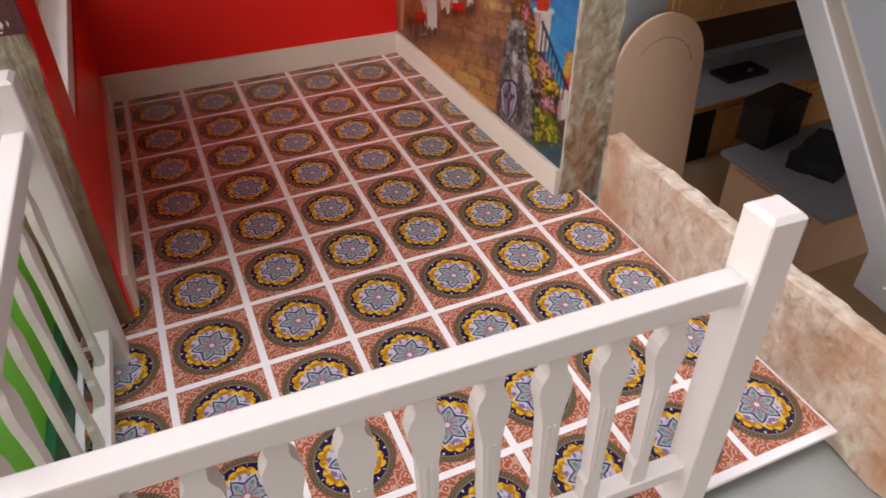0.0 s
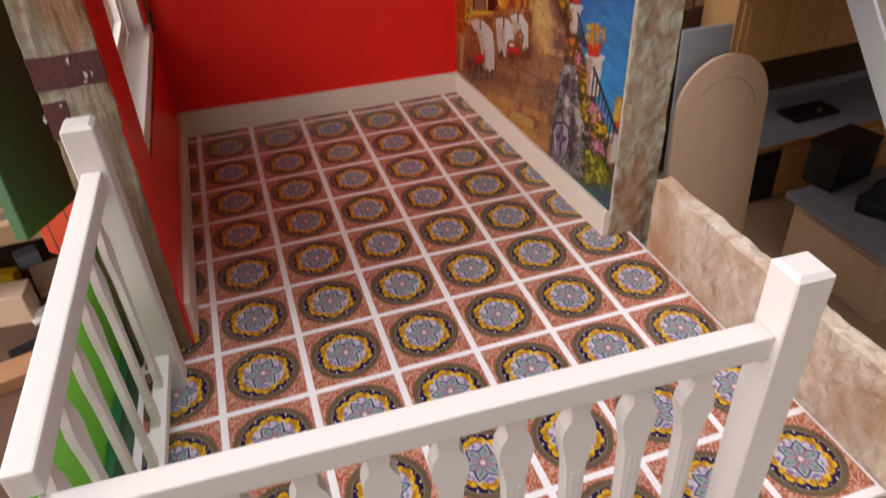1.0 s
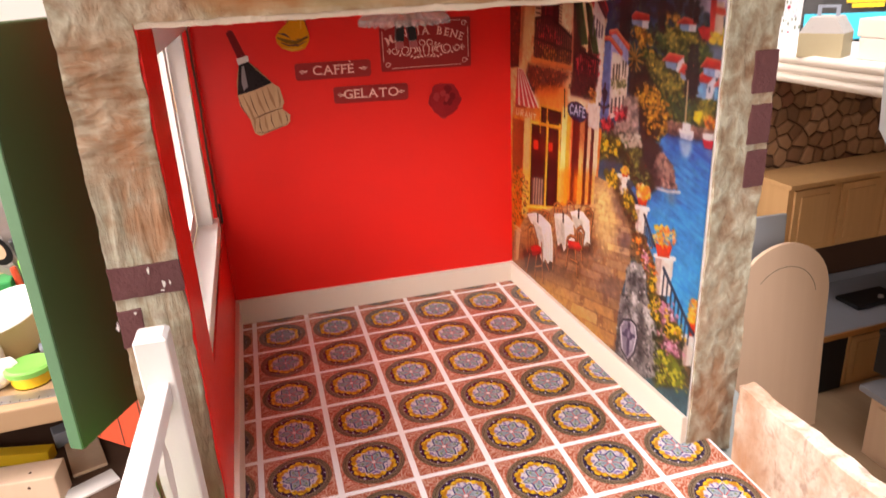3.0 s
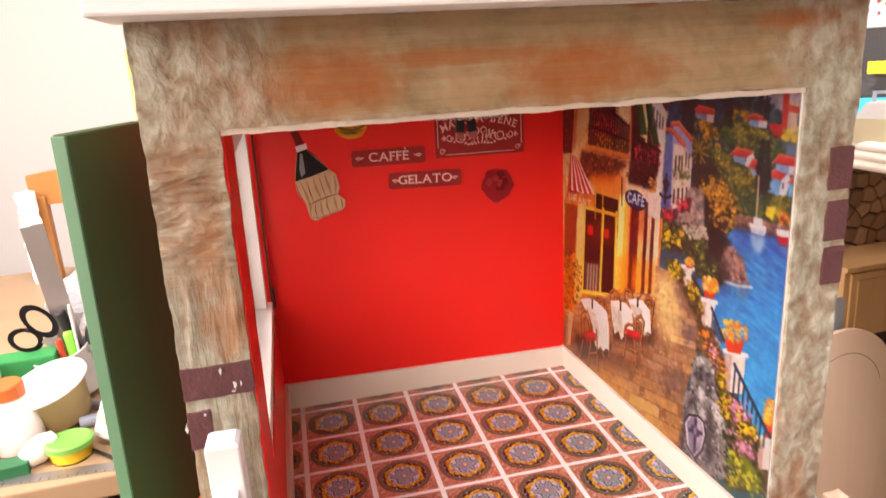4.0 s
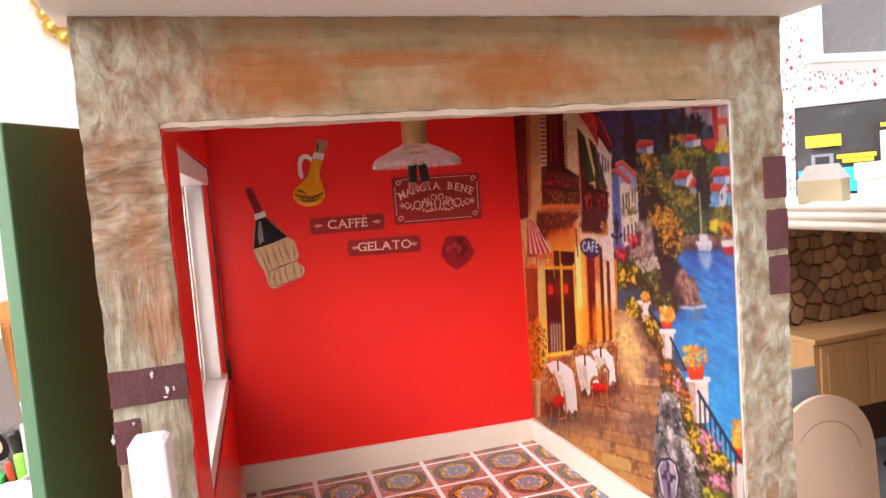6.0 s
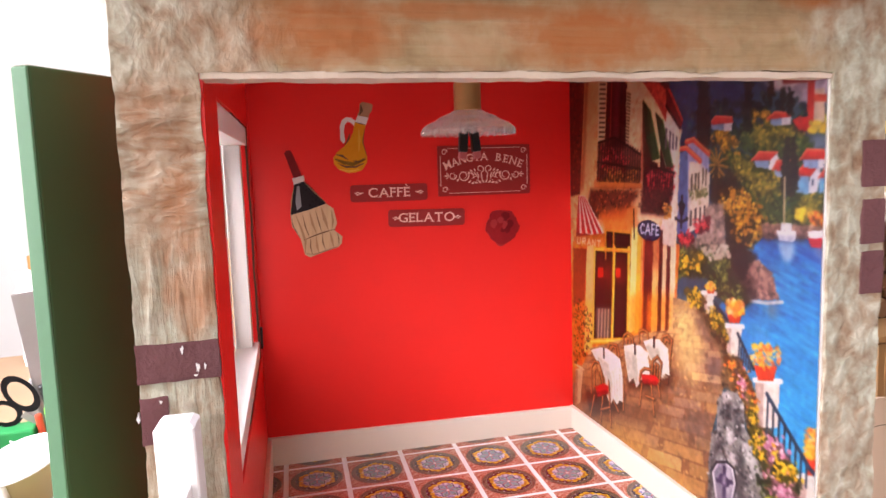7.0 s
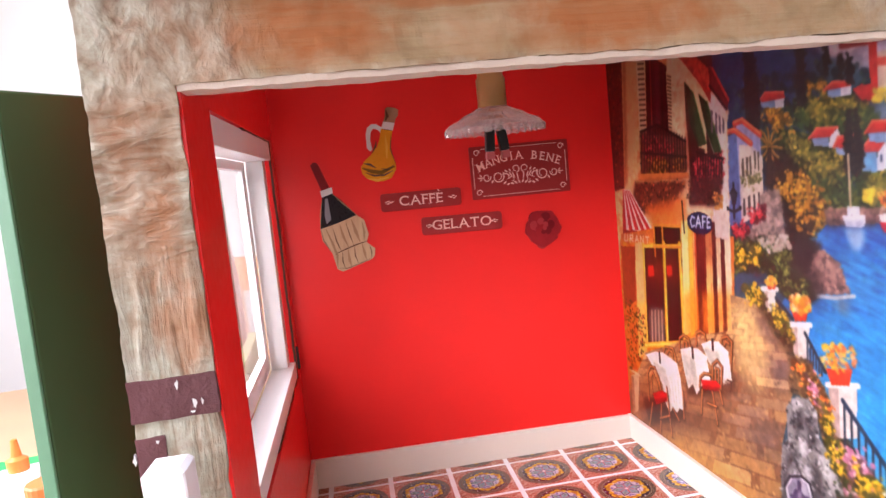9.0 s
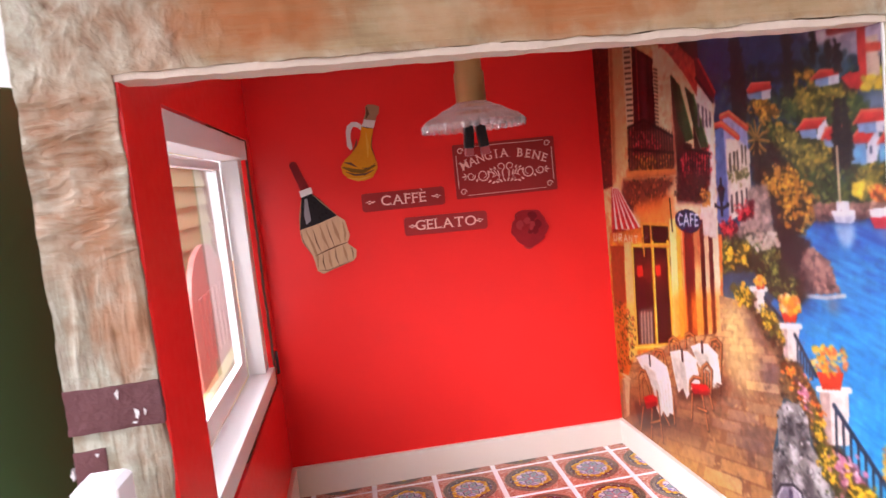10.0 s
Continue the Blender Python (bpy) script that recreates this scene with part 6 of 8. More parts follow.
def serif_letter(ch, size, stretch, parent):
    """One slim capital with small serifs at its stroke ends, centred on its own width."""
    cu = bpy.data.curves.new("letter", "FONT")
    cu.body, cu.size, cu.align_x, cu.align_y, cu.extrude, cu.offset = ch, size, "CENTER", "CENTER", 0.00008, 0.00002
    tmp = bpy.data.objects.new("letter", cu)
    me = bpy.data.meshes.new_from_object(tmp)
    bpy.data.objects.remove(tmp)
    bm = bmesh.new()
    bm.from_mesh(me)
    bpy.data.meshes.remove(me)
    xs, ys = [v.co.x for v in bm.verts], [v.co.y for v in bm.verts]
    x0, x1, y0 = min(xs), max(xs), min(ys)
    cap = max(ys) - y0
    if ch == "\u00c8":
        cap = max(y for y in ys if y - y0 < size * 0.70) - y0
        for v in bm.verts:
            if v.co.y > y0 + cap + size * 0.01:
                v.co.y += size * 0.06
    for v in bm.verts:
        v.co.x = (v.co.x - (x0 + x1) / 2) * stretch
    width = (x1 - x0) * stretch
    e = size * 0.020
    for fx, fy in FEET.get(ch, ()):
        x, y = (fx - 0.5) * width, y0 + fy * cap
        box(bm, x - size * 0.135, x + size * 0.135, y - e, y + e, -0.00008, 0.0001)
    for fx, fy in TICKS.get(ch, ()):
        x, y = (fx - 0.5) * width, y0 + fy * cap
        box(bm, x - e, x + e, y - size * 0.085, y + size * 0.085, -0.00008, 0.0001)
    return part("letter", bm, INK, parent), width


def flourish(parent, x, z, flip, k=1.0):
    """A small scrolled leaf beside the word."""
    bm = bmesh.new()
    for a, b, r in ((0.0, 0.0, 0.5), (1.1, 0.5, 0.42), (1.3, -0.5, 0.42), (2.2, 0.15, 0.34), (-0.9, 0.3, 0.28)):
        m = Matrix.Translation(((x + flip * a * k) / 1000, -0.0006, (z + b * k) / 1000)) @ Matrix.Rotation(radians(90), 4, "X") @ Matrix.Diagonal((1.5, 0.7, 1, 1))
        bmesh.ops.create_circle(bm, cap_ends=True, radius=r * k / 1000, segments=10, matrix=m)
    part("flourish", bm, INK, parent)


def word_sign(name, text, cx, cz, w, h, tilt, size, label):
    t = thing(name, label, "wall sign", STICK @ pose(cx / 1000, YS, cz / 1000, 0, tilt, 0), "stickers on the red wall")
    part("plate", sheet(rounded(w, h, 1.6)), PLATE, t)
    glyphs = [serif_letter(ch, size, 1.12, t) for ch in text]
    span = sum(g[1] for g in glyphs) + 0.00085 * (len(glyphs) - 1)
    x = -span / 2
    for ob, width in glyphs:
        ob.matrix_local = pose(x + width / 2, -0.0004, 0, 90)
        x += width + 0.00085
    flourish(t, -w / 2 + 5.2, 0, -1, 1.15)
    flourish(t, w / 2 - 5.2, 0, 1, 1.15)
    return t


word_sign("caffe_sign", "CAFF\u00c8", 64.4, 139.2, 41.0, 8.9, 0.5, 0.0068, "maroon sticker sign with the word CAFFÈ on the red wall")
word_sign("gelato_sign", "GELATO", 84.1, 125.2, 41.6, 9.0, 1.2, 0.0068, "maroon sticker sign with the word GELATO on the red wall")

mb = thing("mangia_bene_sign", "maroon sticker sign with MANGIA BENE above white scrollwork", "wall sign", STICK @ pose(0.1166, YS, 0.1493, 0, 0.3, 0), "stickers on the red wall")
part("plate", sheet(rounded(51.5, 26.6, 0.8)), PLATE, mb)
bm = bmesh.new()
for x0, x1, z0, z1 in ((-20, 20, 11.7, 11.93), (-20, 20, -11.93, -11.7), (-24.35, -24.1, -8, 8), (24.1, 24.35, -8, 8)):
    box(bm, x0 / 1000, x1 / 1000, -0.0006, -0.0003, z0 / 1000, z1 / 1000)
part("border", bm, INK, mb, "thin cream border line")
for k, ch in enumerate("MANGIA BENE"):
    if ch != " ":
        q = (k - 5) / 5.0
        ob, width = serif_letter(ch, 0.0058, 0.96, mb)
        ob.matrix_local = (pose(q * 0.0203, -0.0004, 0.0071 - 0.0042 * q * q, 90, 0, 0) @ pose(0, 0, 0, 0, 0, -q * 22))


def ring_curl(bm, cx, cz, r, a0, a1, w):
    n = 14
    prev = None
    for k in range(n + 1):
        f = k / n
        a, rr = radians(a0 + (a1 - a0) * f), r * (1 - 0.55 * f)
        ww = w * (1 - 0.5 * f)
        p = [bm.verts.new(((cx + (rr + s * ww) * math.cos(a)) / 1000, -0.0006, (cz + (rr + s * ww) * math.sin(a)) / 1000)) for s in (-1, 1)]
        if prev:
            bm.faces.new((prev[0], prev[1], p[1], p[0]))
        prev = p


def leaf(bm, x, z, turn, long, wide):
    m = Matrix.Translation((x / 1000, -0.0006, z / 1000)) @ Matrix.Rotation(radians(-turn), 4, "Y") @ Matrix.Rotation(radians(90), 4, "X") @ Matrix.Diagonal((long, wide, 1, 1))
    bmesh.ops.create_circle(bm, cap_ends=True, radius=0.001, segments=10, matrix=m)


for sgn in (-1, 1):
    for cx, cz, r, a0, a1, w in ((2.4, 0.7, 2.1, 250, -120, 0.42), (11.6, -2.7, 3.1, 150, 620, 0.50), (17.6, -2.6, 2.1, 170, 600, 0.42), (7.6, -3.4, 2.2, 40, 250, 0.40), (4.6, -4.6, 1.6, 20, 300, 0.34)):
        bm = bmesh.new()
        ring_curl(bm, sgn * cx, cz, r, a0 if sgn > 0 else 180 - a0, a1 if sgn > 0 else 180 - a1, w * 0.72)
        part("scroll", bm, INK, mb)
    bm = bmesh.new()
    for x, z, turn, long, wide in ((21.0, -2.6, 0, 1.5, 0.35), (20.6, -1.6, 40, 0.9, 0.3), (20.6, -3.6, -40, 0.9, 0.3), (14.8, -4.9, -60, 0.9, 0.45), (7.4, -0.2, 30, 0.9, 0.42), (8.6, -1.2, 20, 0.8, 0.4), (5.4, 0.2, 55, 0.9, 0.4), (6.6, -1.9, 40, 1.3, 0.35), (5.2, -1.8, 55, 1.5, 0.35), (3.6, -2.4, 70, 1.7, 0.35), (1.6, -3.0, 82, 1.9, 0.35), (8.4, -6.0, -40, 1.0, 0.45), (6.6, -6.8, -25, 0.9, 0.5), (4.6, -6.6, 20, 1.0, 0.45), (2.8, -6.2, 40, 1.1, 0.45), (1.0, -5.8, 60, 1.1, 0.4)):
        leaf(bm, sgn * x, z, turn * sgn, long, wide)
    part("scroll_leaves", bm, INK, mb, "spray of printed leaves")
    for cx, cz in ((22.0, 10.0), (22.0, -10.0)):
        bm = bmesh.new()
        ring_curl(bm, sgn * cx, cz, 1.6, 0, 400, 0.26)
        part("corner_scroll", bm, INK, mb)

bottle = thing("bottle_sticker", "printed wine bottle in a straw basket on the red wall", "sticker", STICK @ pose(0, YS, 0), "stickers on the red wall")
part("capsule", sheet([(11.4, 161.2), (12.6, 162.6), (14.4, 162.6), (15.2, 161.4), (19.6, 149.4), (15.6, 148.0)]), CAPSULE, bottle)
part("collar", sheet([(14.7, 148.4), (20.6, 149.8), (20.9, 146.9), (15.2, 145.2)], -0.0001), PALE, bottle)
part("glass_body", sheet([(15.4, 145.4), (20.3, 146.9), (24.6, 143.0), (31.4, 134.6), (22.0, 131.6), (12.7, 129.6), (14.2, 138.0)]), DARKWINE, bottle)
part("highlight", sheet([(16.8, 144.4), (18.0, 144.6), (18.6, 134.0), (16.2, 132.0), (15.6, 136.5)], -0.00025), painted("grey_print", (0.24, 0.22, 0.23), 0.4), bottle, "grey printed highlight")
part("basket", sheet([(12.7, 129.8), (22.0, 132.0), (31.3, 135.0), (34.8, 132.2), (36.3, 124.7), (34.8, 121.0), (38.7, 117.4), (38.2, 114.0), (36.6, 112.2), (28.0, 109.6), (21.4, 107.5), (18.9, 109.2), (17.3, 117.0), (13.2, 124.0)], -0.0001), STRAW, bottle, "woven straw basket")


def stroke(w, *v):
    """A tapering printed line."""
    p = pairs(v)
    edge = []
    for k, (x, z) in enumerate(p):
        x0, z0 = p[max(0, k - 1)]
        x1, z1 = p[min(len(p) - 1, k + 1)]
        d = math.hypot(x1 - x0, z1 - z0)
        f = w * 0.5 * (1 - 0.75 * abs(2 * k / (len(p) - 1) - 1))
        edge.append(((x - (z1 - z0) / d * f, z + (x1 - x0) / d * f), (x + (z1 - z0) / d * f, z - (x1 - x0) / d * f)))
    return sheet([e[0] for e in edge] + [e[1] for e in edge[::-1]], -0.0005, 0.0001)


STRAWMID = painted("straw_shade", (0.36, 0.20, 0.095), 0.6, 300, 0.3)
STRAWDARK = painted("straw_dark", (0.13, 0.058, 0.025), 0.6, 300, 0.3)
for w, mat, pts in ((1.6, STRAWMID, (15.5, 129.5, 18.0, 122.0, 19.6, 116.0, 19.2, 110.0)), (1.4, STRAWMID, (22.5, 131.0, 23.6, 125.0, 25.6, 119.5)), (1.8, STRAWMID, (28.5, 133.0, 30.0, 127.0, 31.6, 121.5)), (1.2, STRAWMID, (33.6, 131.5, 34.2, 126.0, 33.6, 122.0)),
                    (0.7, STRAWDARK, (19.0, 129.5, 20.0, 123.0, 21.8, 118.0)), (0.6, STRAWDARK, (25.6, 131.5, 27.0, 125.0, 28.2, 120.5)), (0.9, STRAWDARK, (18.6, 116.6, 24.0, 118.6, 30.0, 120.4, 35.6, 121.6)), (0.7, STRAWDARK, (22.4, 117.6, 22.0, 113.0, 22.8, 109.0)), (0.7, STRAWDARK, (28.6, 119.4, 28.4, 115.0, 29.6, 111.0)), (1.4, STRAWMID, (25.2, 118.4, 25.4, 113.0, 26.0, 109.8)), (1.4, STRAWMID, (32.4, 120.2, 33.2, 116.0, 33.8, 112.4)), (0.6, STRAWDARK, (36.2, 119.2, 36.8, 116.0, 36.6, 113.0)), (0.5, STRAWDARK, (13.0, 129.4, 13.8, 124.0, 17.2, 117.4)), (0.5, STRAWDARK, (19.2, 109.6, 24.0, 109.0, 30.0, 110.6, 36.4, 112.6)), (0.6, STRAWMID, (15.2, 144.0, 13.6, 137.0, 12.8, 130.0)), (0.6, STRAWMID, (20.6, 146.4, 25.0, 141.6, 31.2, 135.2))):
    part("straw_fold", stroke(w, *pts), mat, bottle, "brown straw fold")

cruet = thing("cruet_sticker", "printed glass oil cruet with a cork on the red wall", "sticker", STICK @ pose(-0.0008, YS, 0), "stickers on the red wall")
part("handle", sheet([(49.6, 176.3), (46.8, 178.4), (44.2, 178.6), (42.0, 177.0), (41.0, 174.0), (40.9, 167.2), (42.4, 165.4), (43.4, 166.2), (42.9, 171.0), (43.5, 174.6), (45.0, 176.4), (46.8, 175.8), (48.4, 174.2)]), PALE, cruet, "pale glass handle")
part("body", sheet([(48.8, 176.2), (54.4, 174.7), (53.0, 169.0), (52.6, 163.6), (54.3, 158.6), (54.2, 155.4), (51.4, 151.4), (47.6, 150.3), (43.6, 150.4), (39.4, 152.2), (37.2, 154.8), (36.8, 158.0), (39.0, 161.0), (42.4, 163.6), (46.0, 167.4), (47.6, 171.0)], -0.0001), OILM, cruet, "golden oil")
AMBER = painted("amber_print", (0.72, 0.36, 0.02), 0.35, 300, 0.2)
for w, mat, pts in ((2.6, OILDARK, (37.6, 157.6, 42.0, 155.6, 47.0, 154.6, 53.6, 157.0)), (1.3, STRAWDARK, (39.0, 155.2, 43.0, 153.4, 48.0, 153.2, 52.6, 155.0)), (1.2, STRAWDARK, (38.4, 159.8, 41.6, 159.0, 44.4, 157.0)), (0.9, STRAWDARK, (47.0, 156.4, 50.0, 155.8, 53.4, 157.8)), (1.4, AMBER, (39.6, 152.4, 44.6, 150.9, 50.4, 152.0)), (1.0, STRAWDARK, (43.2, 164.6, 45.2, 167.6, 45.8, 170.2)), (1.3, AMBER, (50.6, 172.8, 50.8, 167.0, 50.2, 161.0)), (0.5, STRAWDARK, (48.9, 176.0, 51.6, 175.2, 54.3, 174.6)), (0.5, STRAWDARK, (53.6, 172.6, 52.4, 166.0, 54.2, 158.4))):
    part("oil_shade", stroke(w, *pts), mat, cruet, "darker shade in the oil")
part("neck", sheet([(50.3, 179.3), (55.9, 178.2), (54.5, 174.5), (48.9, 176.0)], -0.00025), PALE, cruet, "pale glass neck")
part("cork_shade", stroke(1.6, 52.2, 184.8, 52.6, 181.8, 51.4, 179.6), STRAWDARK, cruet, "dark side of the cork")
part("cork", sheet([(51.8, 185.4), (53.2, 186.2), (56.4, 185.6), (58.4, 184.6), (57.9, 181.6), (56.6, 180.2), (55.8, 178.0), (50.2, 179.4), (51.4, 181.6)]), CORKM, cruet, "brown cork")

rose = thing("rose_sticker", "printed dark red rose on the red wall", "sticker", STICK @ pose(0.1261, YS, 0.1182), "stickers on the red wall")
bm = bmesh.new()
out = [((9.2 + 0.5 * math.cos(a * 6) + 0.4 * math.cos(a * 11.0 + 1)) * math.cos(a), (9.4 + 0.5 * math.cos(a * 5 + 2)) * math.sin(a)) for a in (2 * math.pi * k / 40 for k in range(40))]
part("bloom", sheet(out), ROSEM, rose)
ROSELITE = painted("rose_petal_light", (0.37, 0.022, 0.022), 0.5, 200, 0.3)
for k in range(16):
    a, r = k * 2.4, 0.6 + 0.46 * k
    petal = [(r * math.cos(a) + (1.3 + 0.13 * k) * math.cos(a + u) * (1.0 if math.cos(u) > 0 else 0.55), r * math.sin(a) + (1.3 + 0.13 * k) * math.sin(a + u)) for u in (2 * math.pi * j / 14 for j in range(14))]
    part("petal", sheet(petal, -0.0001 - 0.00004 * (16 - k), 0.00002), (ROSELITE, ROSEM, ROSELINE)[k % 3], rose)

# pendant lamp
lamp = thing("pendant_lamp", "pendant lamp with a fluted clear glass shade on a brass tube", "lamp", HOUSE @ pose(0.0822, -0.069, 0.1655) @ Matrix.Diagonal((0.95, 0.95, 1, 1)))
shade = bmesh.new()
rings = []
for r, z, wave, hang in ((0.0060, 0.0122, 0.0002, 0), (0.0086, 0.0106, 0.0005, 0), (0.0114, 0.0088, 0.0007, 0), (0.0143, 0.0070, 0.0009, 0), (0.0172, 0.0051, 0.0010, 0), (0.0198, 0.0034, 0.0009, 0), (0.0207, 0.0020, 0.0006, 0), (0.0204, 0.0, 0.0007, 0.0008), (0.0197, 0.0002, 0.0006, 0.0008), (0.0196, 0.0020, 0.0004, 0), (0.0165, 0.0042, 0.0004, 0), (0.0105, 0.0082, 0.0004, 0), (0.0056, 0.0110, 0.0002, 0)):
    ring = []
    for k in range(136):
        a = 2 * math.pi * k / 136
        f = (0.0, 0.7, 1.0, 0.7)[k % 4]
        rr = r + 1.6 * wave * (f - 0.5) + (0.00045 * math.cos(math.pi * len(rings)) if 0 < len(rings) < 6 else 0)
        ring.append(shade.verts.new((rr * math.cos(a), rr * math.sin(a), z * 0.8 - hang * f)))
    rings.append(ring)
for p, q in zip(rings, rings[1:]):
    for k in range(136):
        shade.faces.new((p[k], p[(k + 1) % 136], q[(k + 1) % 136], q[k]))
FROST = Mat("pressed_glass", (0.97, 0.94, 0.94), 0.04)
FROST.b.inputs["Transmission Weight"].default_value = 0.78
FROST.b.inputs["IOR"].default_value = 1.5
FROST.b.inputs["Coat Weight"].default_value = 0.5
part("shade", shade, FROST, lamp, "fluted clear pressed glass shade with a scalloped rim")
part("tube", lathe(bmesh.new(), [(0.0058, 0.0095), (0.0060, 0.0102), (0.0060, 0.0205), (0.0053, 0.0215), (0.0053, 0.0385)], 28), BRASS, lamp, "brass tube", True)
for dx, tilt in ((-0.0022, 4), (0.0027, -7)):
    s = part("socket", boxed(-0.0019, 0.0019, -0.0019, 0.0019, -0.0075, 0.0065, bevel=0.0006), BLACK, lamp, "black connector", at=pose(dx, 0, 0, 0, tilt, 0))
    part("socket_end", boxed(-0.0017, 0.0017, -0.0017, 0.0017, -0.0105, -0.0076, bevel=0.0005), PINKGLOW, s, "dull red end")

# printed floor
floor = setting("floor", boxed(-0.0262, 6 * PX, -10.05 * PY, 0.022, -0.0014, 0.0), GROUT, "floor of patterned tiles with white joints", "floor")
floor.matrix_world = TILE
setting("porch_base", boxed(-0.024, 0.166, -0.310, -0.172, -0.009, -0.0016), BLACK, "dark base board under the porch floor", "base")
setting("ground", boxed(-0.046, 0.215, -0.470, 0.03, -0.020, -0.009), GREYBASE, "grey painted base board round the model house", "ground")

# low porch wall
lw = mesh_ob("porch_wall", rough_box(0.1803, 0.1868, -0.42, -0.186, -0.0085, 0.0338, step=0.0016, amp=0.0008, worn=0.0006, seed=3.0), PORCHPLASTER, False)
lw.matrix_world = TILE
tagged(lw, "low rough plaster porch wall with rusty stains", "low wall", "", "structure")


def baluster():
    """Spindle sawn from a flat strip: square foot, slim body, wide rounded shoulder, narrow neck, square head."""
    side = [(0.0022, 0.0), (0.0022, 0.0078), (0.0015, 0.0092), (0.0016, 0.0120), (0.0019, 0.0260), (0.0022, 0.0370), (0.0028, 0.0415), (0.0036, 0.0450), (0.0038, 0.0475), (0.0033, 0.0502), (0.0022, 0.0522), (0.0019, 0.0540), (0.0022, 0.0550), (0.0022, 0.0574)]
    bm = prism(bmesh.new(), side + [(-w, z) for w, z in side[::-1]], -0.0019, 0.0019)
    for dx in (-0.0007, 0.0007):
        box(bm, dx - 0.0003, dx + 0.0003, -0.0021, -0.0018, 0.0130, 0.0360)
    return bm


def railing(name, label, at, length, newel_h, rail_h, gap=0.0137, slim=1.0):
    """A rail that runs along local -x from its newel."""
    t = thing(name, label, "railing", at, "porch railings")
    bm = boxed(-0.0043, 0.0043, -0.0043, 0.0043, 0.0, newel_h)
    top = [e for e in bm.edges if all(v.co.z > newel_h - 1e-5 for v in e.verts)]
    bmesh.ops.bevel(bm, geom=top, offset=0.0011, segments=1, affect="EDGES")
    side = [e for e in bm.edges if abs(e.verts[0].co.z - e.verts[1].co.z) > 0.05]
    bmesh.ops.bevel(bm, geom=side, offset=0.0004, segments=1, affect="EDGES")
    part("newel", bm, RAILW, t)
    part("handrail", boxed(-length, -0.0042, -0.0027, 0.0027, rail_h - 0.0062, rail_h, bevel=0.0006), RAILW, t)
    part("bottom_rail", boxed(-length, -0.0042, -0.0024, 0.0024, 0.0118, 0.0160, bevel=0.0004), RAILW, t)
    n = int((length - 0.010) / gap)
    first = None
    for k in range(n):
        x = -0.0183 - k * gap
        m = pose(x, 0, 0.0158, 0, 0, (k * 37) % 7 - 3) @ Matrix.Diagonal((slim, slim if slim == 1.0 else slim * 0.62, (rail_h - 0.022) / 0.0572, 1))
        if first is None:
            first = part("baluster", baluster(), RAILW, t, at=m)
        else:
            b = new("baluster", first.data)
            b.parent = t
            b.matrix_local = m
    return t


railing("front_railing", "white wooden railing with turned balusters along the porch front", pose(0.1120, -0.3180, 0.0002, 0, 0, -4.7), 0.1440, 0.0945, 0.0790)
railing("side_railing", "white wooden railing with turned balusters along the porch side", pose(-0.0237, -0.1955, 0.0002, 0, 0, 90 - 4.2), 0.1100, 0.1003, 0.0868, 0.0166, 0.80)

sh = thing("shutter", "dark green painted shutter board standing open beside the house", "shutter", pose(-0.0540, -0.1770, 0.058, 0, 1.6, -30))
part("board", boxed(-0.0022, 0.0022, 0.0, 0.030, 0.0, 0.1222, bevel=0.0006), GREEN, sh)
# The window light on this edge is painted in as a lighter green.
part("edge_strip", boxed(-0.0021, 0.0021, -0.0007, 0.0, 0.0004, 0.1218, bevel=0.0003), painted("lit_green_edge", (0.085, 0.19, 0.10), 0.6, 80, 0.25, 0.3), sh, "green edge with its light put into a lighter colour")

SIDE = pose(-0.0240, -0.1955, 0.0, 0, 0, 90 - 4.7)
lime = mesh_ob("green_sheet", prism(bmesh.new(), [(0.030, -0.0089), (0.030, 0.050), (-0.060, 0.053), (-0.140, 0.055), (-0.140, -0.0089)], 0.0150, 0.0164), LIME)
lime.matrix_world = SIDE
tagged(lime, "bright lime green sheet standing along the side railing", "craft sheet")
ledge = mesh_ob("white_ledge", boxed(-0.135, 0.012, 0.0046, 0.0118, -0.0089, 0.0002, bevel=0.0005), GROUT)
ledge.matrix_world = SIDE
tagged(ledge, "white painted ledge beside the tiled porch floor", "ledge")
strip = mesh_ob("dark_green_strip", boxed(-0.140, 0.028, 0.0120, 0.0149, -0.0089, 0.0130, bevel=0.0004), DARKGREEN)
strip.matrix_world = SIDE
tagged(strip, "narrow dark green strip along the foot of the lime sheet", "craft strip")

# ---- the neighbouring model kitchen ----
CHINA = painted("off_white_china", (0.50, 0.48, 0.45), 0.3, 60, 0.08)
FLOORK = wooden("kitchen_floor_wood", (0.36, 0.25, 0.15), (0.50, 0.37, 0.24), 0.55, "y", 0.4)
MORTAR = painted("stone_mortar", (0.10, 0.055, 0.035), 0.9, 80, 0.3, 0.4)
STONE = Mat("field_stone", (0.3, 0.2, 0.12), 0.8)
info = STONE.t.nodes.new("ShaderNodeObjectInfo")
STONE.colour(STONE.mix(STONE.noise(160, 4) * 0.6, STONE.ramp(N(STONE.t, info.outputs["Random"]), [(0.0, (0.14, 0.08, 0.055)), (0.12, (0.32, 0.18, 0.10)), (0.5, (0.52, 0.32, 0.18)), (0.85, (0.62, 0.41, 0.25)), (1.0, (0.28, 0.10, 0.06))]), (0.28, 0.16, 0.09)))
STONE.bump(STONE.noise(300, 5), 0.5, 0.0008)
COUNTER = painted("grey_counter", (0.26, 0.29, 0.34), 0.35, 60, 0.1)
BLUEGREY = painted("blue_grey_panel", (0.37, 0.41, 0.45), 0.5, 30, 0.08)
PAPER = Mat("floral_wallpaper", (0.85, 0.84, 0.83), 0.6)
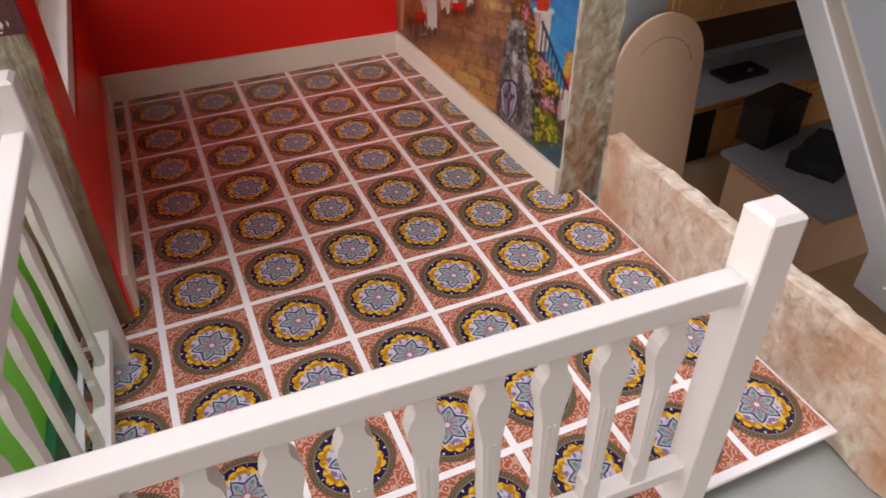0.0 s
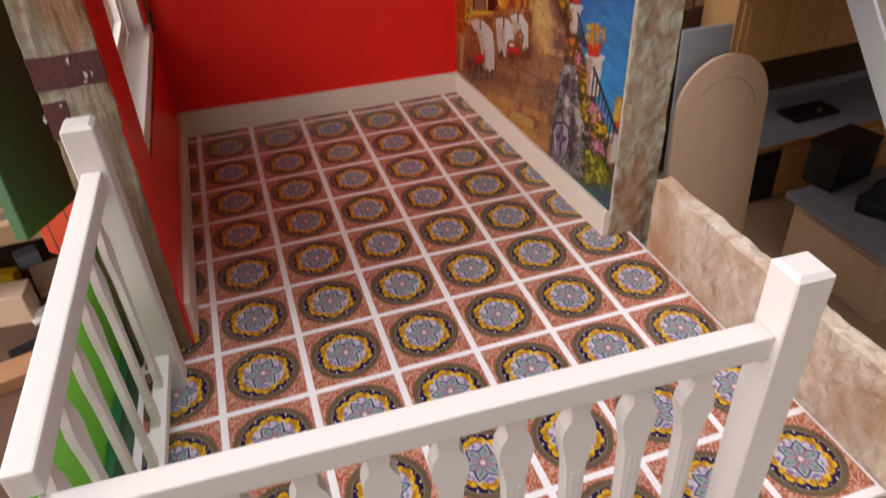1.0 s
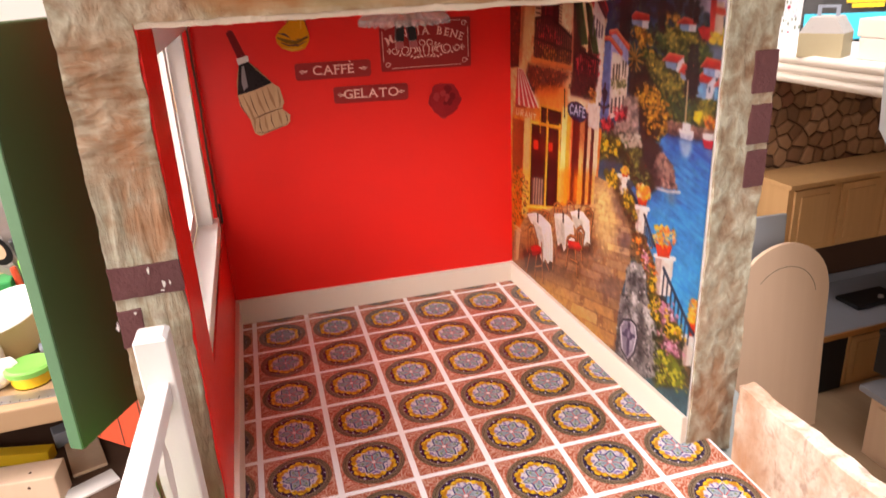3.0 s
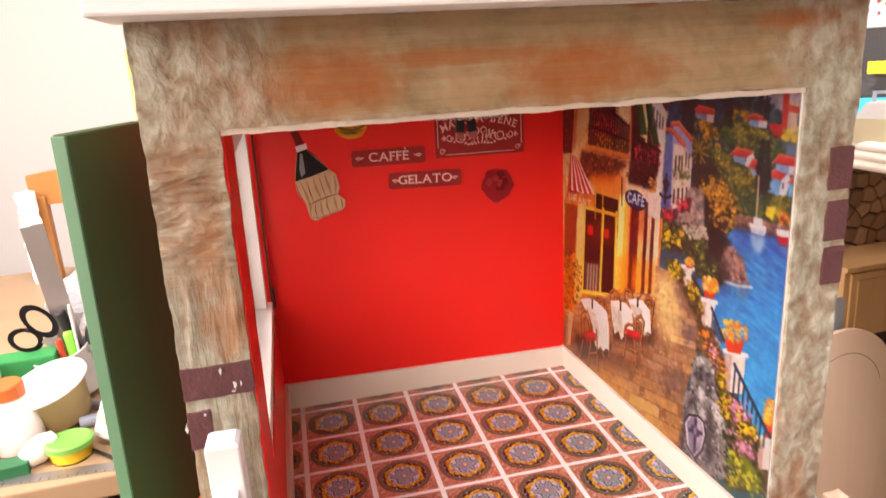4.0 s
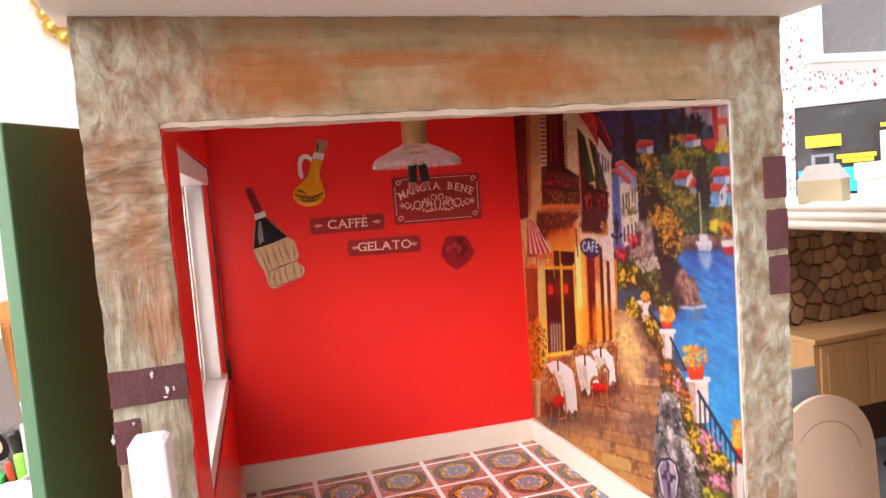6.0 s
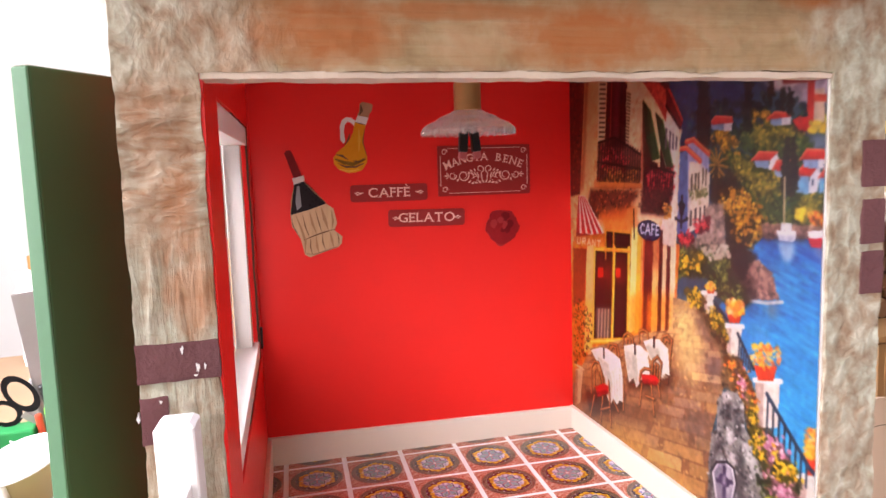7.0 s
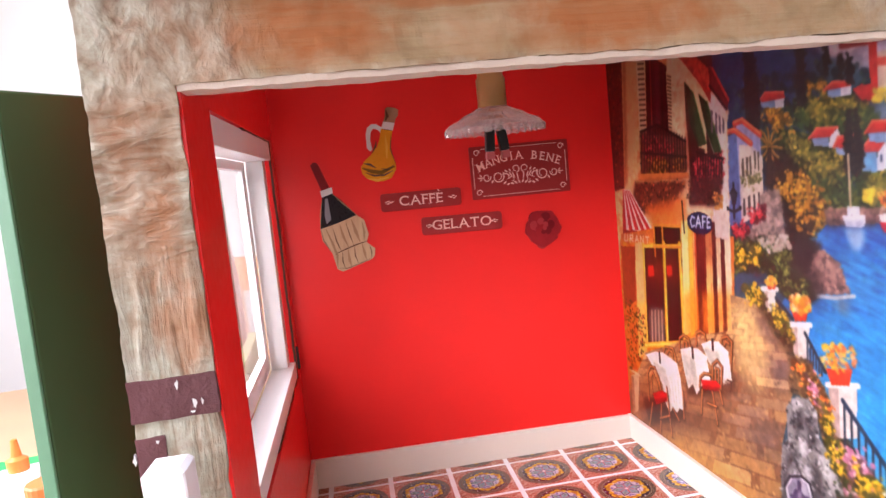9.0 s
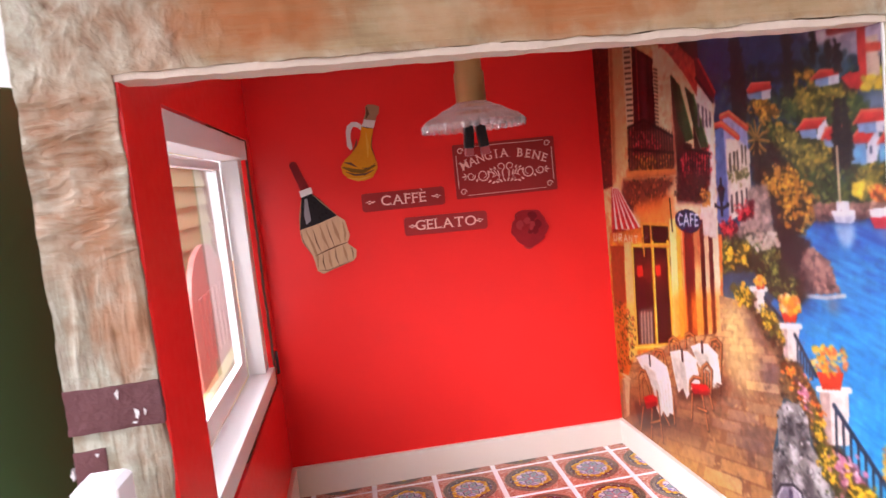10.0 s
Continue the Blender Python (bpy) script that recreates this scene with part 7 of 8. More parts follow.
v1 = PAPER.t.nodes.new("ShaderNodeTexVoronoi")
v1.inputs["Scale"].default_value, v1.inputs["Randomness"].default_value = 92, 0.6
PAPER.t.links.new(PAPER.scaled(1, 0.02, 1), v1.inputs["Vector"])
v2 = PAPER.t.nodes.new("ShaderNodeTexVoronoi")
v2.inputs["Scale"].default_value, v2.inputs["Randomness"].default_value = 200, 0.8
PAPER.t.links.new(PAPER.scaled(1.5, 0.02, 0.8), v2.inputs["Vector"])
v3 = PAPER.t.nodes.new("ShaderNodeTexVoronoi")
v3.inputs["Scale"].default_value = 115
PAPER.t.links.new(PAPER.scaled(1, 0.02, 1.1), v3.inputs["Vector"])
leafy = PAPER.mix(N(PAPER.t, v2.outputs["Distance"]).below(0.24, 0.10), (0.86, 0.85, 0.84), (0.20, 0.25, 0.14))
leafy = PAPER.mix(N(PAPER.t, v3.outputs["Distance"]).below(0.12, 0.05), leafy, (0.55, 0.55, 0.60))
PAPER.colour(PAPER.mix(N(PAPER.t, v1.outputs["Distance"]).below(0.17, 0.06), leafy, (0.55, 0.03, 0.09)))

setting("kitchen_floor", boxed(0.300, 0.80, -0.40, 0.086, -0.163, -0.155), FLOORK, "light wooden floor of the neighbouring model kitchen", "floor")
stone_wall = setting("wall_kitchen", boxed(0.372, 0.80, 0.0815, 0.086, -0.155, 0.108), MORTAR, "wall of brown field stones in the model kitchen", "wall")
setting("wall_kitchen_end", boxed(0.795, 0.80, -0.40, 0.0815, -0.155, 0.108), MORTAR, "dark end wall of the model kitchen", "wall")
slab = thing("upper_floor", "white upper floor of the neighbouring model house with rounded edge mouldings", "floor", kind="structure")
part("slab", boxed(0.342, 0.80, -0.40, 0.086, 0.108, 0.1245, bevel=0.0006), WHITE, slab)
for k in range(3):
    bm = lathe(bmesh.new(), [(0.0031, -0.243), (0.0031, 0.243)], 16, Matrix.Translation((0.3412, -0.157, 0.1112 + k * 0.0056)) @ Matrix.Rotation(radians(90), 4, "X"))
    part("moulding", bm, TRIM, slab, "cream half-round moulding", True)
setting("wall_upper", boxed(0.385, 0.80, 0.0815, 0.086, 0.1246, 0.42), PAPER, "white wallpaper with small red and green flower sprigs", "wall")
setting("corner_post_upper", boxed(0.379, 0.385, 0.078, 0.086, 0.1246, 0.42, bevel=0.0006), WHITE, "white corner post of the upper model room", "trim")

rs = random.Random(5)
seeds = [(0.390 + (c + 0.5 * (r % 2)) * 0.0128 + rs.uniform(-0.0042, 0.0042), 0.012 + r * 0.0118 + rs.uniform(-0.0040, 0.0040)) for r in range(9) for c in range(15)]


def clip(pts, px, pz, nx, nz):
    """Keeps the side of an outline that lies against the normal."""
    out = []
    for (x0, z0), (x1, z1) in zip(pts, pts[1:] + pts[:1]):
        d0, d1 = (x0 - px) * nx + (z0 - pz) * nz, (x1 - px) * nx + (z1 - pz) * nz
        if d0 <= 0:
            out.append((x0, z0))
        if d0 * d1 < 0:
            f = d0 / (d0 - d1)
            out.append((x0 + (x1 - x0) * f, z0 + (z1 - z0) * f))
    return out


for cx, cz in seeds:
    if cz > 0.106:
        continue
    pts = [(cx - 0.02, cz - 0.02), (cx + 0.02, cz - 0.02), (cx + 0.02, cz + 0.02), (cx - 0.02, cz + 0.02)]
    for ox, oz in seeds:
        d = math.hypot(ox - cx, oz - cz)
        if 0 < d < 0.035 and pts:
            pts = clip(pts, (ox + cx) / 2, (oz + cz) / 2, (ox - cx) / d, (oz - cz) / d)
    pts = clip(clip(pts, 0, 0.1078, 0, 1), 0.3725, 0, -1, 0)
    mx, mz = sum(p[0] for p in pts) / len(pts), sum(p[1] for p in pts) / len(pts)
    n = len(pts)
    bm = bmesh.new()
    rings = [[bm.verts.new(((x - mx) * k, y, (z - mz) * k)) for x, z in pts] for k, y in ((0.91, 0.0), (0.87, -0.0014), (0.70, -0.0021))]
    for ra, rb in zip(rings, rings[1:]):
        for k in range(n):
            bm.faces.new((ra[k], rb[k], rb[(k + 1) % n], ra[(k + 1) % n]))
    bm.faces.new(rings[-1])
    part("stone", bm, STONE, stone_wall, at=pose(mx, 0.0815, mz))


def panel_door(parent, x0, x1, y, z0, z1, mat):
    d = part("door", boxed(x0, x1, y - 0.0022, y, z0, z1, bevel=0.0004), mat, parent)
    bm = bmesh.new()
    w = 0.0052
    box(bm, x0 + w, x1 - w, y - 0.0034, y - 0.0021, z0 + w, z1 - w, bevel=0.0009)
    part("door_panel", bm, mat, d)
    return d


cab = thing("wall_cabinet", "honey-coloured wooden wall cabinets with panelled doors", "cabinet", pose(0, 0, 0), "model kitchen units")
part("body", boxed(0.4085, 0.622, 0.0395, 0.0795, -0.043, 0.0125, bevel=0.0004), CABWOOD, cab)
part("cornice", boxed(0.4065, 0.624, 0.0355, 0.0795, 0.0126, 0.0165, bevel=0.0006), CABWOOD, cab)
for k in range(4):
    panel_door(cab, 0.4135 + k * 0.0455, 0.4515 + k * 0.0455, 0.0395, -0.041, 0.0105, CABWOOD)
base = thing("base_cabinet", "honey-coloured wooden base cabinets with a dark oven", "cabinet", pose(0, 0, 0), "model kitchen units")
part("body", boxed(0.452, 0.66, 0.005, 0.0795, -0.155, -0.105), CABWOOD, base)
for k in range(3):
    panel_door(base, 0.456 + k * 0.052, 0.503 + k * 0.052, 0.005, -0.152, -0.109, CABWOOD)
part("oven", boxed(0.424, 0.4515, 0.003, 0.0795, -0.155, -0.105, bevel=0.0005), BLACK, base, "dark oven front")
wtop = thing("worktop", "grey worktop with a back strip over the model base cabinets", "worktop")
part("slab", boxed(0.421, 0.662, 0.0012, 0.0772, -0.1048, -0.1000, bevel=0.0005), COUNTER, wtop)
part("front_edge", boxed(0.421, 0.662, -0.0004, 0.0011, -0.1050, -0.1002, bevel=0.0003), CHAIRWOOD, wtop, "brown wooden front edge")
part("back_strip", boxed(0.421, 0.662, 0.0773, 0.0795, -0.1048, -0.0930, bevel=0.0003), COUNTER, wtop)
hob = thing("hob_tray", "small black tray with a steel rim on the worktop", "tray", pose(0.505, 0.036, -0.0999))
part("tray", boxed(-0.024, 0.024, -0.012, 0.012, 0.0, 0.004, bevel=0.001), BLACK, hob)
part("knob", lathe(bmesh.new(), [(0.0022, 0.004), (0.0022, 0.0062), (0.0012, 0.0068)], 14, Matrix.Translation((0.006, -0.006, 0))), STEEL, hob, "steel knob")
isl = thing("kitchen_island", "pale wooden kitchen island with a grey top", "cabinet", pose(0.3952, -0.0604, 0, 0, 0, -2))
part("body", boxed(0.006, 0.115, -0.094, -0.006, -0.155, -0.105, bevel=0.0005), PLY, isl)
part("side_panel", boxed(0.0035, 0.006, -0.086, -0.014, -0.149, -0.111, bevel=0.0004), PLY, isl)
part("top", boxed(0.0, 0.121, -0.100, 0.0, -0.1049, -0.1000, bevel=0.0006), COUNTER, isl, "grey island top")
bb = thing("black_case", "small matt black case standing on the island", "case", pose(0.441, -0.060, -0.0999, 0, 0, 10))
part("case_body", boxed(-0.023, 0.023, -0.013, 0.013, 0.0, 0.030, bevel=0.0012), BLACK, bb)
part("case_lid", boxed(-0.0235, 0.0235, -0.0135, 0.0135, 0.0302, 0.034, bevel=0.001), BLACK, bb)
bb2 = thing("dark_pouch", "flat dark pouch lying on the island", "pouch", pose(0.449, -0.108, -0.0999, 0, 0, 20))
part("pouch_body", rough_box(-0.028, 0.028, -0.018, 0.018, 0.0, 0.012, step=0.004, amp=0.0018, worn=0.003), painted("dark_cloth", (0.016, 0.018, 0.026), 0.8, 60, 0.3), bb2)
ow = mesh_ob("orange_board", boxed(-0.012, 0.012, -0.002, 0.002, 0.0, 0.075, bevel=0.0005), CHAIRWOOD)
ow.matrix_world = pose(0.520, -0.075, -0.1549, 0, 4, -30)
tagged(ow, "orange stained wooden board standing beyond the island", "board")

arch = thing("arched_panel", "arched light wooden panel with a pencilled arc", "panel", pose(0.356, -0.026, -0.1549, -3, 0, -3))
pts = [(-0.0385, 0.0), (0.0405, 0.0), (0.0395, 0.1135)] + [(0.001 + 0.0380 * math.cos(a), 0.1135 + 0.0385 * math.sin(a)) for a in (math.pi * k / 20 for k in range(1, 20))] + [(-0.0372, 0.1135)]
part("board", prism(bmesh.new(), pts, 0.0, 0.003), PLY, arch)
bm = bmesh.new()
prev = None
for k in range(25):
    a = math.pi * (0.06 + 0.72 * k / 24)
    p = [bm.verts.new((0.002 + r * 0.98 * math.cos(a), -0.0003, 0.108 + r * math.sin(a))) for r in (0.0268, 0.0272)]
    if prev:
        bm.faces.new((prev[0], prev[1], p[1], p[0]))
    prev = p
part("pencil_arc", bm, GAP, arch, "thin dark pencilled arc")
pb = mesh_ob("pale_board", boxed(-0.020, 0.020, -0.0015, 0.0015, 0.0, 0.163, bevel=0.0004), BLUEGREY)
pb.matrix_world = pose(0.357, 0.004, -0.1549, -2, 0, -6)
tagged(pb, "pale grey board standing behind the arched panel", "board")

GREYWHITE = painted("grey_white_paint", (0.56, 0.58, 0.60), 0.5, 40, 0.08)
# white-edged gable panel of the neighbouring house
gable = thing("model_house_front", "white framed blue-grey gable panel of the neighbouring model house", "panel", pose(0.318, 0, 0, 0, 0, 90))
edge = [(-0.1085, 0.135), (-0.1115, 0.099), (-0.2335, -0.047), (-0.2335, -0.070), (-0.34, -0.083), (-0.34, 0.135)]
inner = [(-0.1225, 0.135), (-0.1255, 0.1035), (-0.2470, -0.0425), (-0.2470, -0.0610), (-0.34, -0.0735), (-0.34, 0.135)]
part("panel", prism(bmesh.new(), inner, -0.003, 0.0), BLUEGREY, gable)
for a, b in ((0, 1), (1, 2), (2, 3), (3, 4)):
    part("frame_strip", prism(bmesh.new(), [edge[a], edge[b], inner[b], inner[a]], -0.005, 0.004), GREYWHITE, gable, "grey-white painted frame strip")
mid = [(x + 0.0 - 0.010, z) for x, z in inner[:4]]
for a, b in ((0, 1), (1, 2), (2, 3)):
    part("bead", prism(bmesh.new(), [inner[a], inner[b], mid[b], mid[a]], -0.0035, 0.002), painted("taupe_bead", (0.42, 0.38, 0.32), 0.6), gable, "taupe inner bead")
post = mesh_ob("gable_post", boxed(0.312, 0.3225, -0.345, -0.335, -0.155, 0.135, bevel=0.0006), WHITE)
tagged(post, "white post of the neighbouring model house", "post", "", "structure")

# goods on the upper floor
pouch = thing("coffee_pouch", "black foil pouch with a cyan band and yellow marks", "pouch", pose(0.425, 0.012, 0.1246, -6, 0, -38) @ Matrix.Diagonal((0.86, 0.86, 0.92, 1)))
FOIL = painted("black_foil", (0.030, 0.029, 0.028), 0.35, 40, 0.3, 0.5, 0.001)
bm = bmesh.new()
NX, NZ = 14, 16
for side in (-1, 1):
    g = [[bm.verts.new(((i / NX - 0.5) * 0.088 * (1 - 0.06 * (k / NZ)), side * 0.011 * math.sin(math.pi * min(1, max(0, i / NX))) * (1 - (k / NZ) ** 2) + 0.0012 * noise.noise(Vector((i * 0.5, k * 0.5, side))), 0.070 * k / NZ)) for k in range(NZ + 1)] for i in range(NX + 1)]
    for i in range(NX):
        for k in range(NZ):
            bm.faces.new((g[i][k], g[i + 1][k], g[i + 1][k + 1], g[i][k + 1]))
part("bag", bm, FOIL, pouch, "black foil bag", True)
CYAN = painted("cyan_print", (0.02, 0.50, 0.72), 0.4, 60, 0.08)
YEL = painted("yellow_print", (0.80, 0.52, 0.02), 0.4, 60, 0.1)
part("cyan_band", boxed(-0.0425, 0.0425, -0.0128, -0.0118, 0.0008, 0.0190, bevel=0.0003), CYAN, pouch, "cyan band")
part("yellow_patch", boxed(-0.036, -0.010, -0.0122, -0.0114, 0.036, 0.045, bevel=0.0003), YEL, pouch, "yellow patch")
for x0, x1, z in ((-0.014, 0.014, 0.026), (-0.010, 0.012, 0.0225), (0.018, 0.036, 0.047)):
    part("print_bar", boxed(x0, x1, -0.0124, -0.0116, z, z + 0.0030), YEL, pouch, "yellow bar of print")
part("top_seam", boxed(-0.0405, 0.0405, -0.0012, 0.0012, 0.0695, 0.078, bevel=0.0004), painted("grey_foil", (0.40, 0.40, 0.41), 0.35, 60, 0.2), pouch, "grey sealed top edge")

gb_ = thing("gable_box", "small cream card gable box with a handle", "box", pose(0.350, -0.034, 0.1246, 0, 0, -62) @ Matrix.Diagonal((0.82, 0.82, 0.86, 1)))
CARD = painted("cream_card", (0.42, 0.36, 0.22), 0.6, 60, 0.1)
part("box_body", boxed(-0.0150, 0.0150, -0.011, 0.011, 0.0, 0.0160, bevel=0.0004), CARD, gb_)
part("box_roof", prism(bmesh.new(), [(-0.0150, 0.0161), (0.0150, 0.0161), (0.0080, 0.0265), (-0.0080, 0.0265)], -0.0108, 0.0108), CHINA, gb_, "white folded roof")
hb = bmesh.new()
for x0, x1, z0, z1 in ((-0.0075, -0.005, 0.0265, 0.032), (0.005, 0.0075, 0.0265, 0.032), (-0.0075, 0.0075, 0.032, 0.0338)):
    box(hb, x0, x1, -0.0006, 0.0006, z0, z1)
part("box_handle", hb, COUNTER, gb_, "grey card handle")
for k, (z0, z1, y0, y1) in enumerate(((0.1246, 0.1368, -0.150, -0.056), (0.1369, 0.1468, -0.150, -0.054), (0.1469, 0.1640, -0.150, -0.072))):
    w = mesh_ob("wooden_strip", boxed(0.352, 0.400, y0, y1, z0, z1, bevel=0.0008), TRIM)
    tagged(w, "pale unpainted wooden strip stacked on the upper floor", "wood strip", "stacked wood strips")

wf = tagged(new("window_2"), "white framed window in the flowered wall", "window", "", "structure")
wf.matrix_world = pose(0.455, 0.0812, 0.232)
for nm, x0, x1, z0, z1, d in (("sill", -0.004, 0.12, -0.006, 0.0, 0.010), ("apron", 0.0, 0.12, -0.012, -0.0061, 0.004), ("frame_side", 0.002, 0.012, 0.0, 0.10, 0.006), ("frame_top", 0.002, 0.12, 0.10, 0.11, 0.006), ("frame_side", 0.11, 0.12, 0.0, 0.10, 0.006)):
    part(nm, boxed(x0, x1, -d, 0.0, z0, z1, bevel=0.0006), WHITE, wf)
part("pane", boxed(0.012, 0.11, -0.0015, -0.0005, 0.0, 0.10), painted("grey_pane", (0.22, 0.22, 0.22), 0.25, 40, 0.2), wf, "grey glazed pane")

# ---- outside the side window ----
sid = thing("siding_panel", "cream clapboard panel with a brown corner strip beyond the house", "panel", pose(-0.068, 0.075, -0.02, 0, 0, 0))
part("backing", boxed(-0.002, 0.0, 0.0, 0.172, 0.0, 0.225), CREAM, sid)
for k in range(16):
    part("clapboard", prism(bmesh.new(), [(0.0, 0.0), (0.0024, 0.0), (0.0004, 0.0138), (0.0, 0.0138)], 0.0, 0.172), CREAM, sid, at=pose(0, 0, 0.001 + k * 0.0139))
part("corner_strip", boxed(-0.002, 0.0036, 0.1722, 0.1800, 0.0, 0.225, bevel=0.0004), CORKM, sid, "brown corner strip")
part("batten", boxed(0.0003, 0.0034, -0.004, 0.004, 0.0, 0.225, bevel=0.0004), CREAM, sid)
plinth = mesh_ob("cream_block", boxed(-0.058, -0.046, 0.020, 0.200, -0.0199, 0.048, bevel=0.0008), CREAM)
tagged(plinth, "cream block under the coral board", "block")
cor = thing("coral_panel", "coral pink arched board with vertical grooves", "panel", pose(-0.052, 0.118, 0.0482, 0, 0, 90))
pts = [(-0.066, 0.0), (0.066, 0.0), (0.066, 0.036)] + [(0.066 * math.cos(a), 0.036 + 0.040 * math.sin(a)) for a in (math.pi * k / 18 for k in range(1, 18))] + [(-0.066, 0.036)]
part("board", prism(bmesh.new(), pts, 0.0, 0.003), CORAL, cor)
for k in range(6):
    x = -0.040 + k * 0.016
    part("slat", boxed(x - 0.0045, x + 0.0045, -0.0010, 0.0002, 0.008, 0.048, bevel=0.0006), CORAL, cor)
setting("back_ledge", boxed(-0.080, 0.215, 0.03, 0.31, -0.030, -0.0202), TABLEWOOD, "plain board behind the model house", "board")

# ---- work table and its clutter ----
bm = boxed(-1.15, 0.98, 0.255, 1.05, -0.182, -0.160, bevel=0.002)
setting("table_top", bm, TABLEWOOD, "worn light wooden work table", "table")
setting("table_side", boxed(-0.065, 0.98, -0.62, 0.2548, -0.182, -0.1635, bevel=0.002), TABLEWOOD, "worn light wooden table leaf under the model houses", "table")
setting("model_stand", boxed(-0.055, 0.205, -0.45, 0.29, -0.1634, -0.0302), GAP, "dark wooden stand under the model house", "stand")
setting("shelf_low", boxed(-1.15, -0.066, -0.05, 0.80, -0.300, -0.285), GAP, "dark lower shelf beside the work table", "shelf")
for x in (-1.1, 0.9):
    for y in (0.30, 1.0):
        setting("table_leg", boxed(x - 0.03, x + 0.03, y - 0.03, y + 0.03, RZ[0], -0.182), TABLEWOOD, "square wooden table leg", "table leg")
TZ = -0.1599
PURPLE = painted("violet_print", (0.16, 0.12, 0.36), 0.35, 60, 0.2)
ORANGE = painted("orange_print", (0.70, 0.20, 0.04), 0.35, 60, 0.2)
CUPP = painted("cup_yellow", (0.50, 0.42, 0.22), 0.5, 40, 0.12)
cup = thing("paper_cup", "yellow paper cup leaning on the clutter, its brightly lit inside a flat white disc", "cup", pose(-0.236, 0.382, TZ + 0.0075, 11, -12, 0) @ Matrix.Diagonal((1, 1, 0.78, 1)))
part("cup_wall", lathe(bmesh.new(), [(0.0, 0.0005), (0.0255, 0.0), (0.0265, 0.001), (0.0352, 0.052), (0.0375, 0.054)], 40), CUPP, cup, "", True)
# Open cup: a flat white disc stands in for its glaringly lit inside.
part("lid", lathe(bmesh.new(), [(0.0376, 0.0541), (0.0396, 0.0545), (0.0404, 0.0565), (0.0396, 0.0585), (0.0375, 0.0588), (0.0360, 0.0575), (0.0, 0.0575)], 48), WHITE, cup, "flat white disc for the brightly lit inside, with a rolled rim", True)
tub = thing("putty_tub", "small clear tub with a green lid and yellow putty", "tub", pose(-0.2150, 0.303, TZ))
part("putty", lathe(bmesh.new(), [(0.0, 0.001), (0.0150, 0.001), (0.0160, 0.0125), (0.0, 0.0125)], 32), YEL, tub, "yellow putty", True)
wallt = part("tub_body", lathe(bmesh.new(), [(0.0175, 0.0), (0.0205, 0.013)], 32), GLASS, tub, "clear plastic wall", True)
wallt.visible_shadow = False
part("lid", lathe(bmesh.new(), [(0.0205, 0.0131), (0.0218, 0.0138), (0.0218, 0.0185), (0.0190, 0.0200), (0.0150, 0.0185), (0.0, 0.0185)], 32), painted("green_lid", (0.16, 0.42, 0.08), 0.4, 40, 0.1), tub, "green lid", True)
egg = mesh_ob("plastic_dome", lathe(bmesh.new(), [(0.0001, -0.018), (0.009, -0.015), (0.0125, -0.004), (0.0118, 0.008), (0.007, 0.017), (0.0001, 0.019)], 24), WHITE, True)
egg.matrix_world = pose(-0.2425, 0.306, TZ + 0.0123, 0, 72, 40)
tagged(egg, "rounded white plastic dome lying on the table", "dome")
mug = thing("white_mug", "white china mug with a thick handle, full of pens", "mug", pose(-0.2340, 0.446, TZ + 0.0065, 6, -12, 0) @ Matrix.Diagonal((1.06, 1.06, 1.06, 1)))
part("mug_body", lathe(bmesh.new(), [(0.0, 0.0), (0.022, 0.0), (0.025, 0.003), (0.0275, 0.044), (0.0285, 0.050), (0.0272, 0.0508), (0.0250, 0.044), (0.022, 0.006), (0.0, 0.005)], 40), CHINA, mug, "", True)
hm = bmesh.new()
bmesh.ops.create_circle(hm, radius=0.0045, segments=10, matrix=Matrix.Translation((0.022, 0, 0)) @ Matrix.Rotation(radians(90), 4, "X"))
bmesh.ops.spin(hm, geom=hm.verts[:] + hm.edges[:], cent=(0, 0, 0), axis=(0, 1, 0), angle=radians(360), steps=24, use_merge=True)
part("mug_handle", hm, CHINA, mug, "", True, at=pose(0.031, -0.010, 0.026, 0, 0, -20) @ Matrix.Diagonal((0.72, 0.8, 0.95, 1)))
for k in range(5):
    a = radians(-100 + k * 9)
    part("print_bar", boxed(-0.0015, 0.0015, -0.0004, 0.0004, -0.0022, 0.0022 - 0.0012 * (k % 2)), BLACK, mug, "small dark mark of print", at=pose(0.0264 * math.cos(a), 0.0264 * math.sin(a), 0.020, 0, 0, math.degrees(a) + 90))
rul = mesh_ob("steel_rule", boxed(-0.0115, 0.0115, -0.0007, 0.0007, 0.0, 0.182, bevel=0.0003), STEEL)
rul.matrix_world = pose(-0.2325, 0.458, TZ + 0.018, 0, -5.5, 8)
tagged(rul, "worn steel rule standing in the mug", "rule")
sc = thing("scissors", "black handled scissors standing in the mug", "scissors", pose(-0.2500, 0.4490, TZ + 0.0660, 0, -48, 6) @ Matrix.Diagonal((0.9, 0.9, 0.9, 1)))
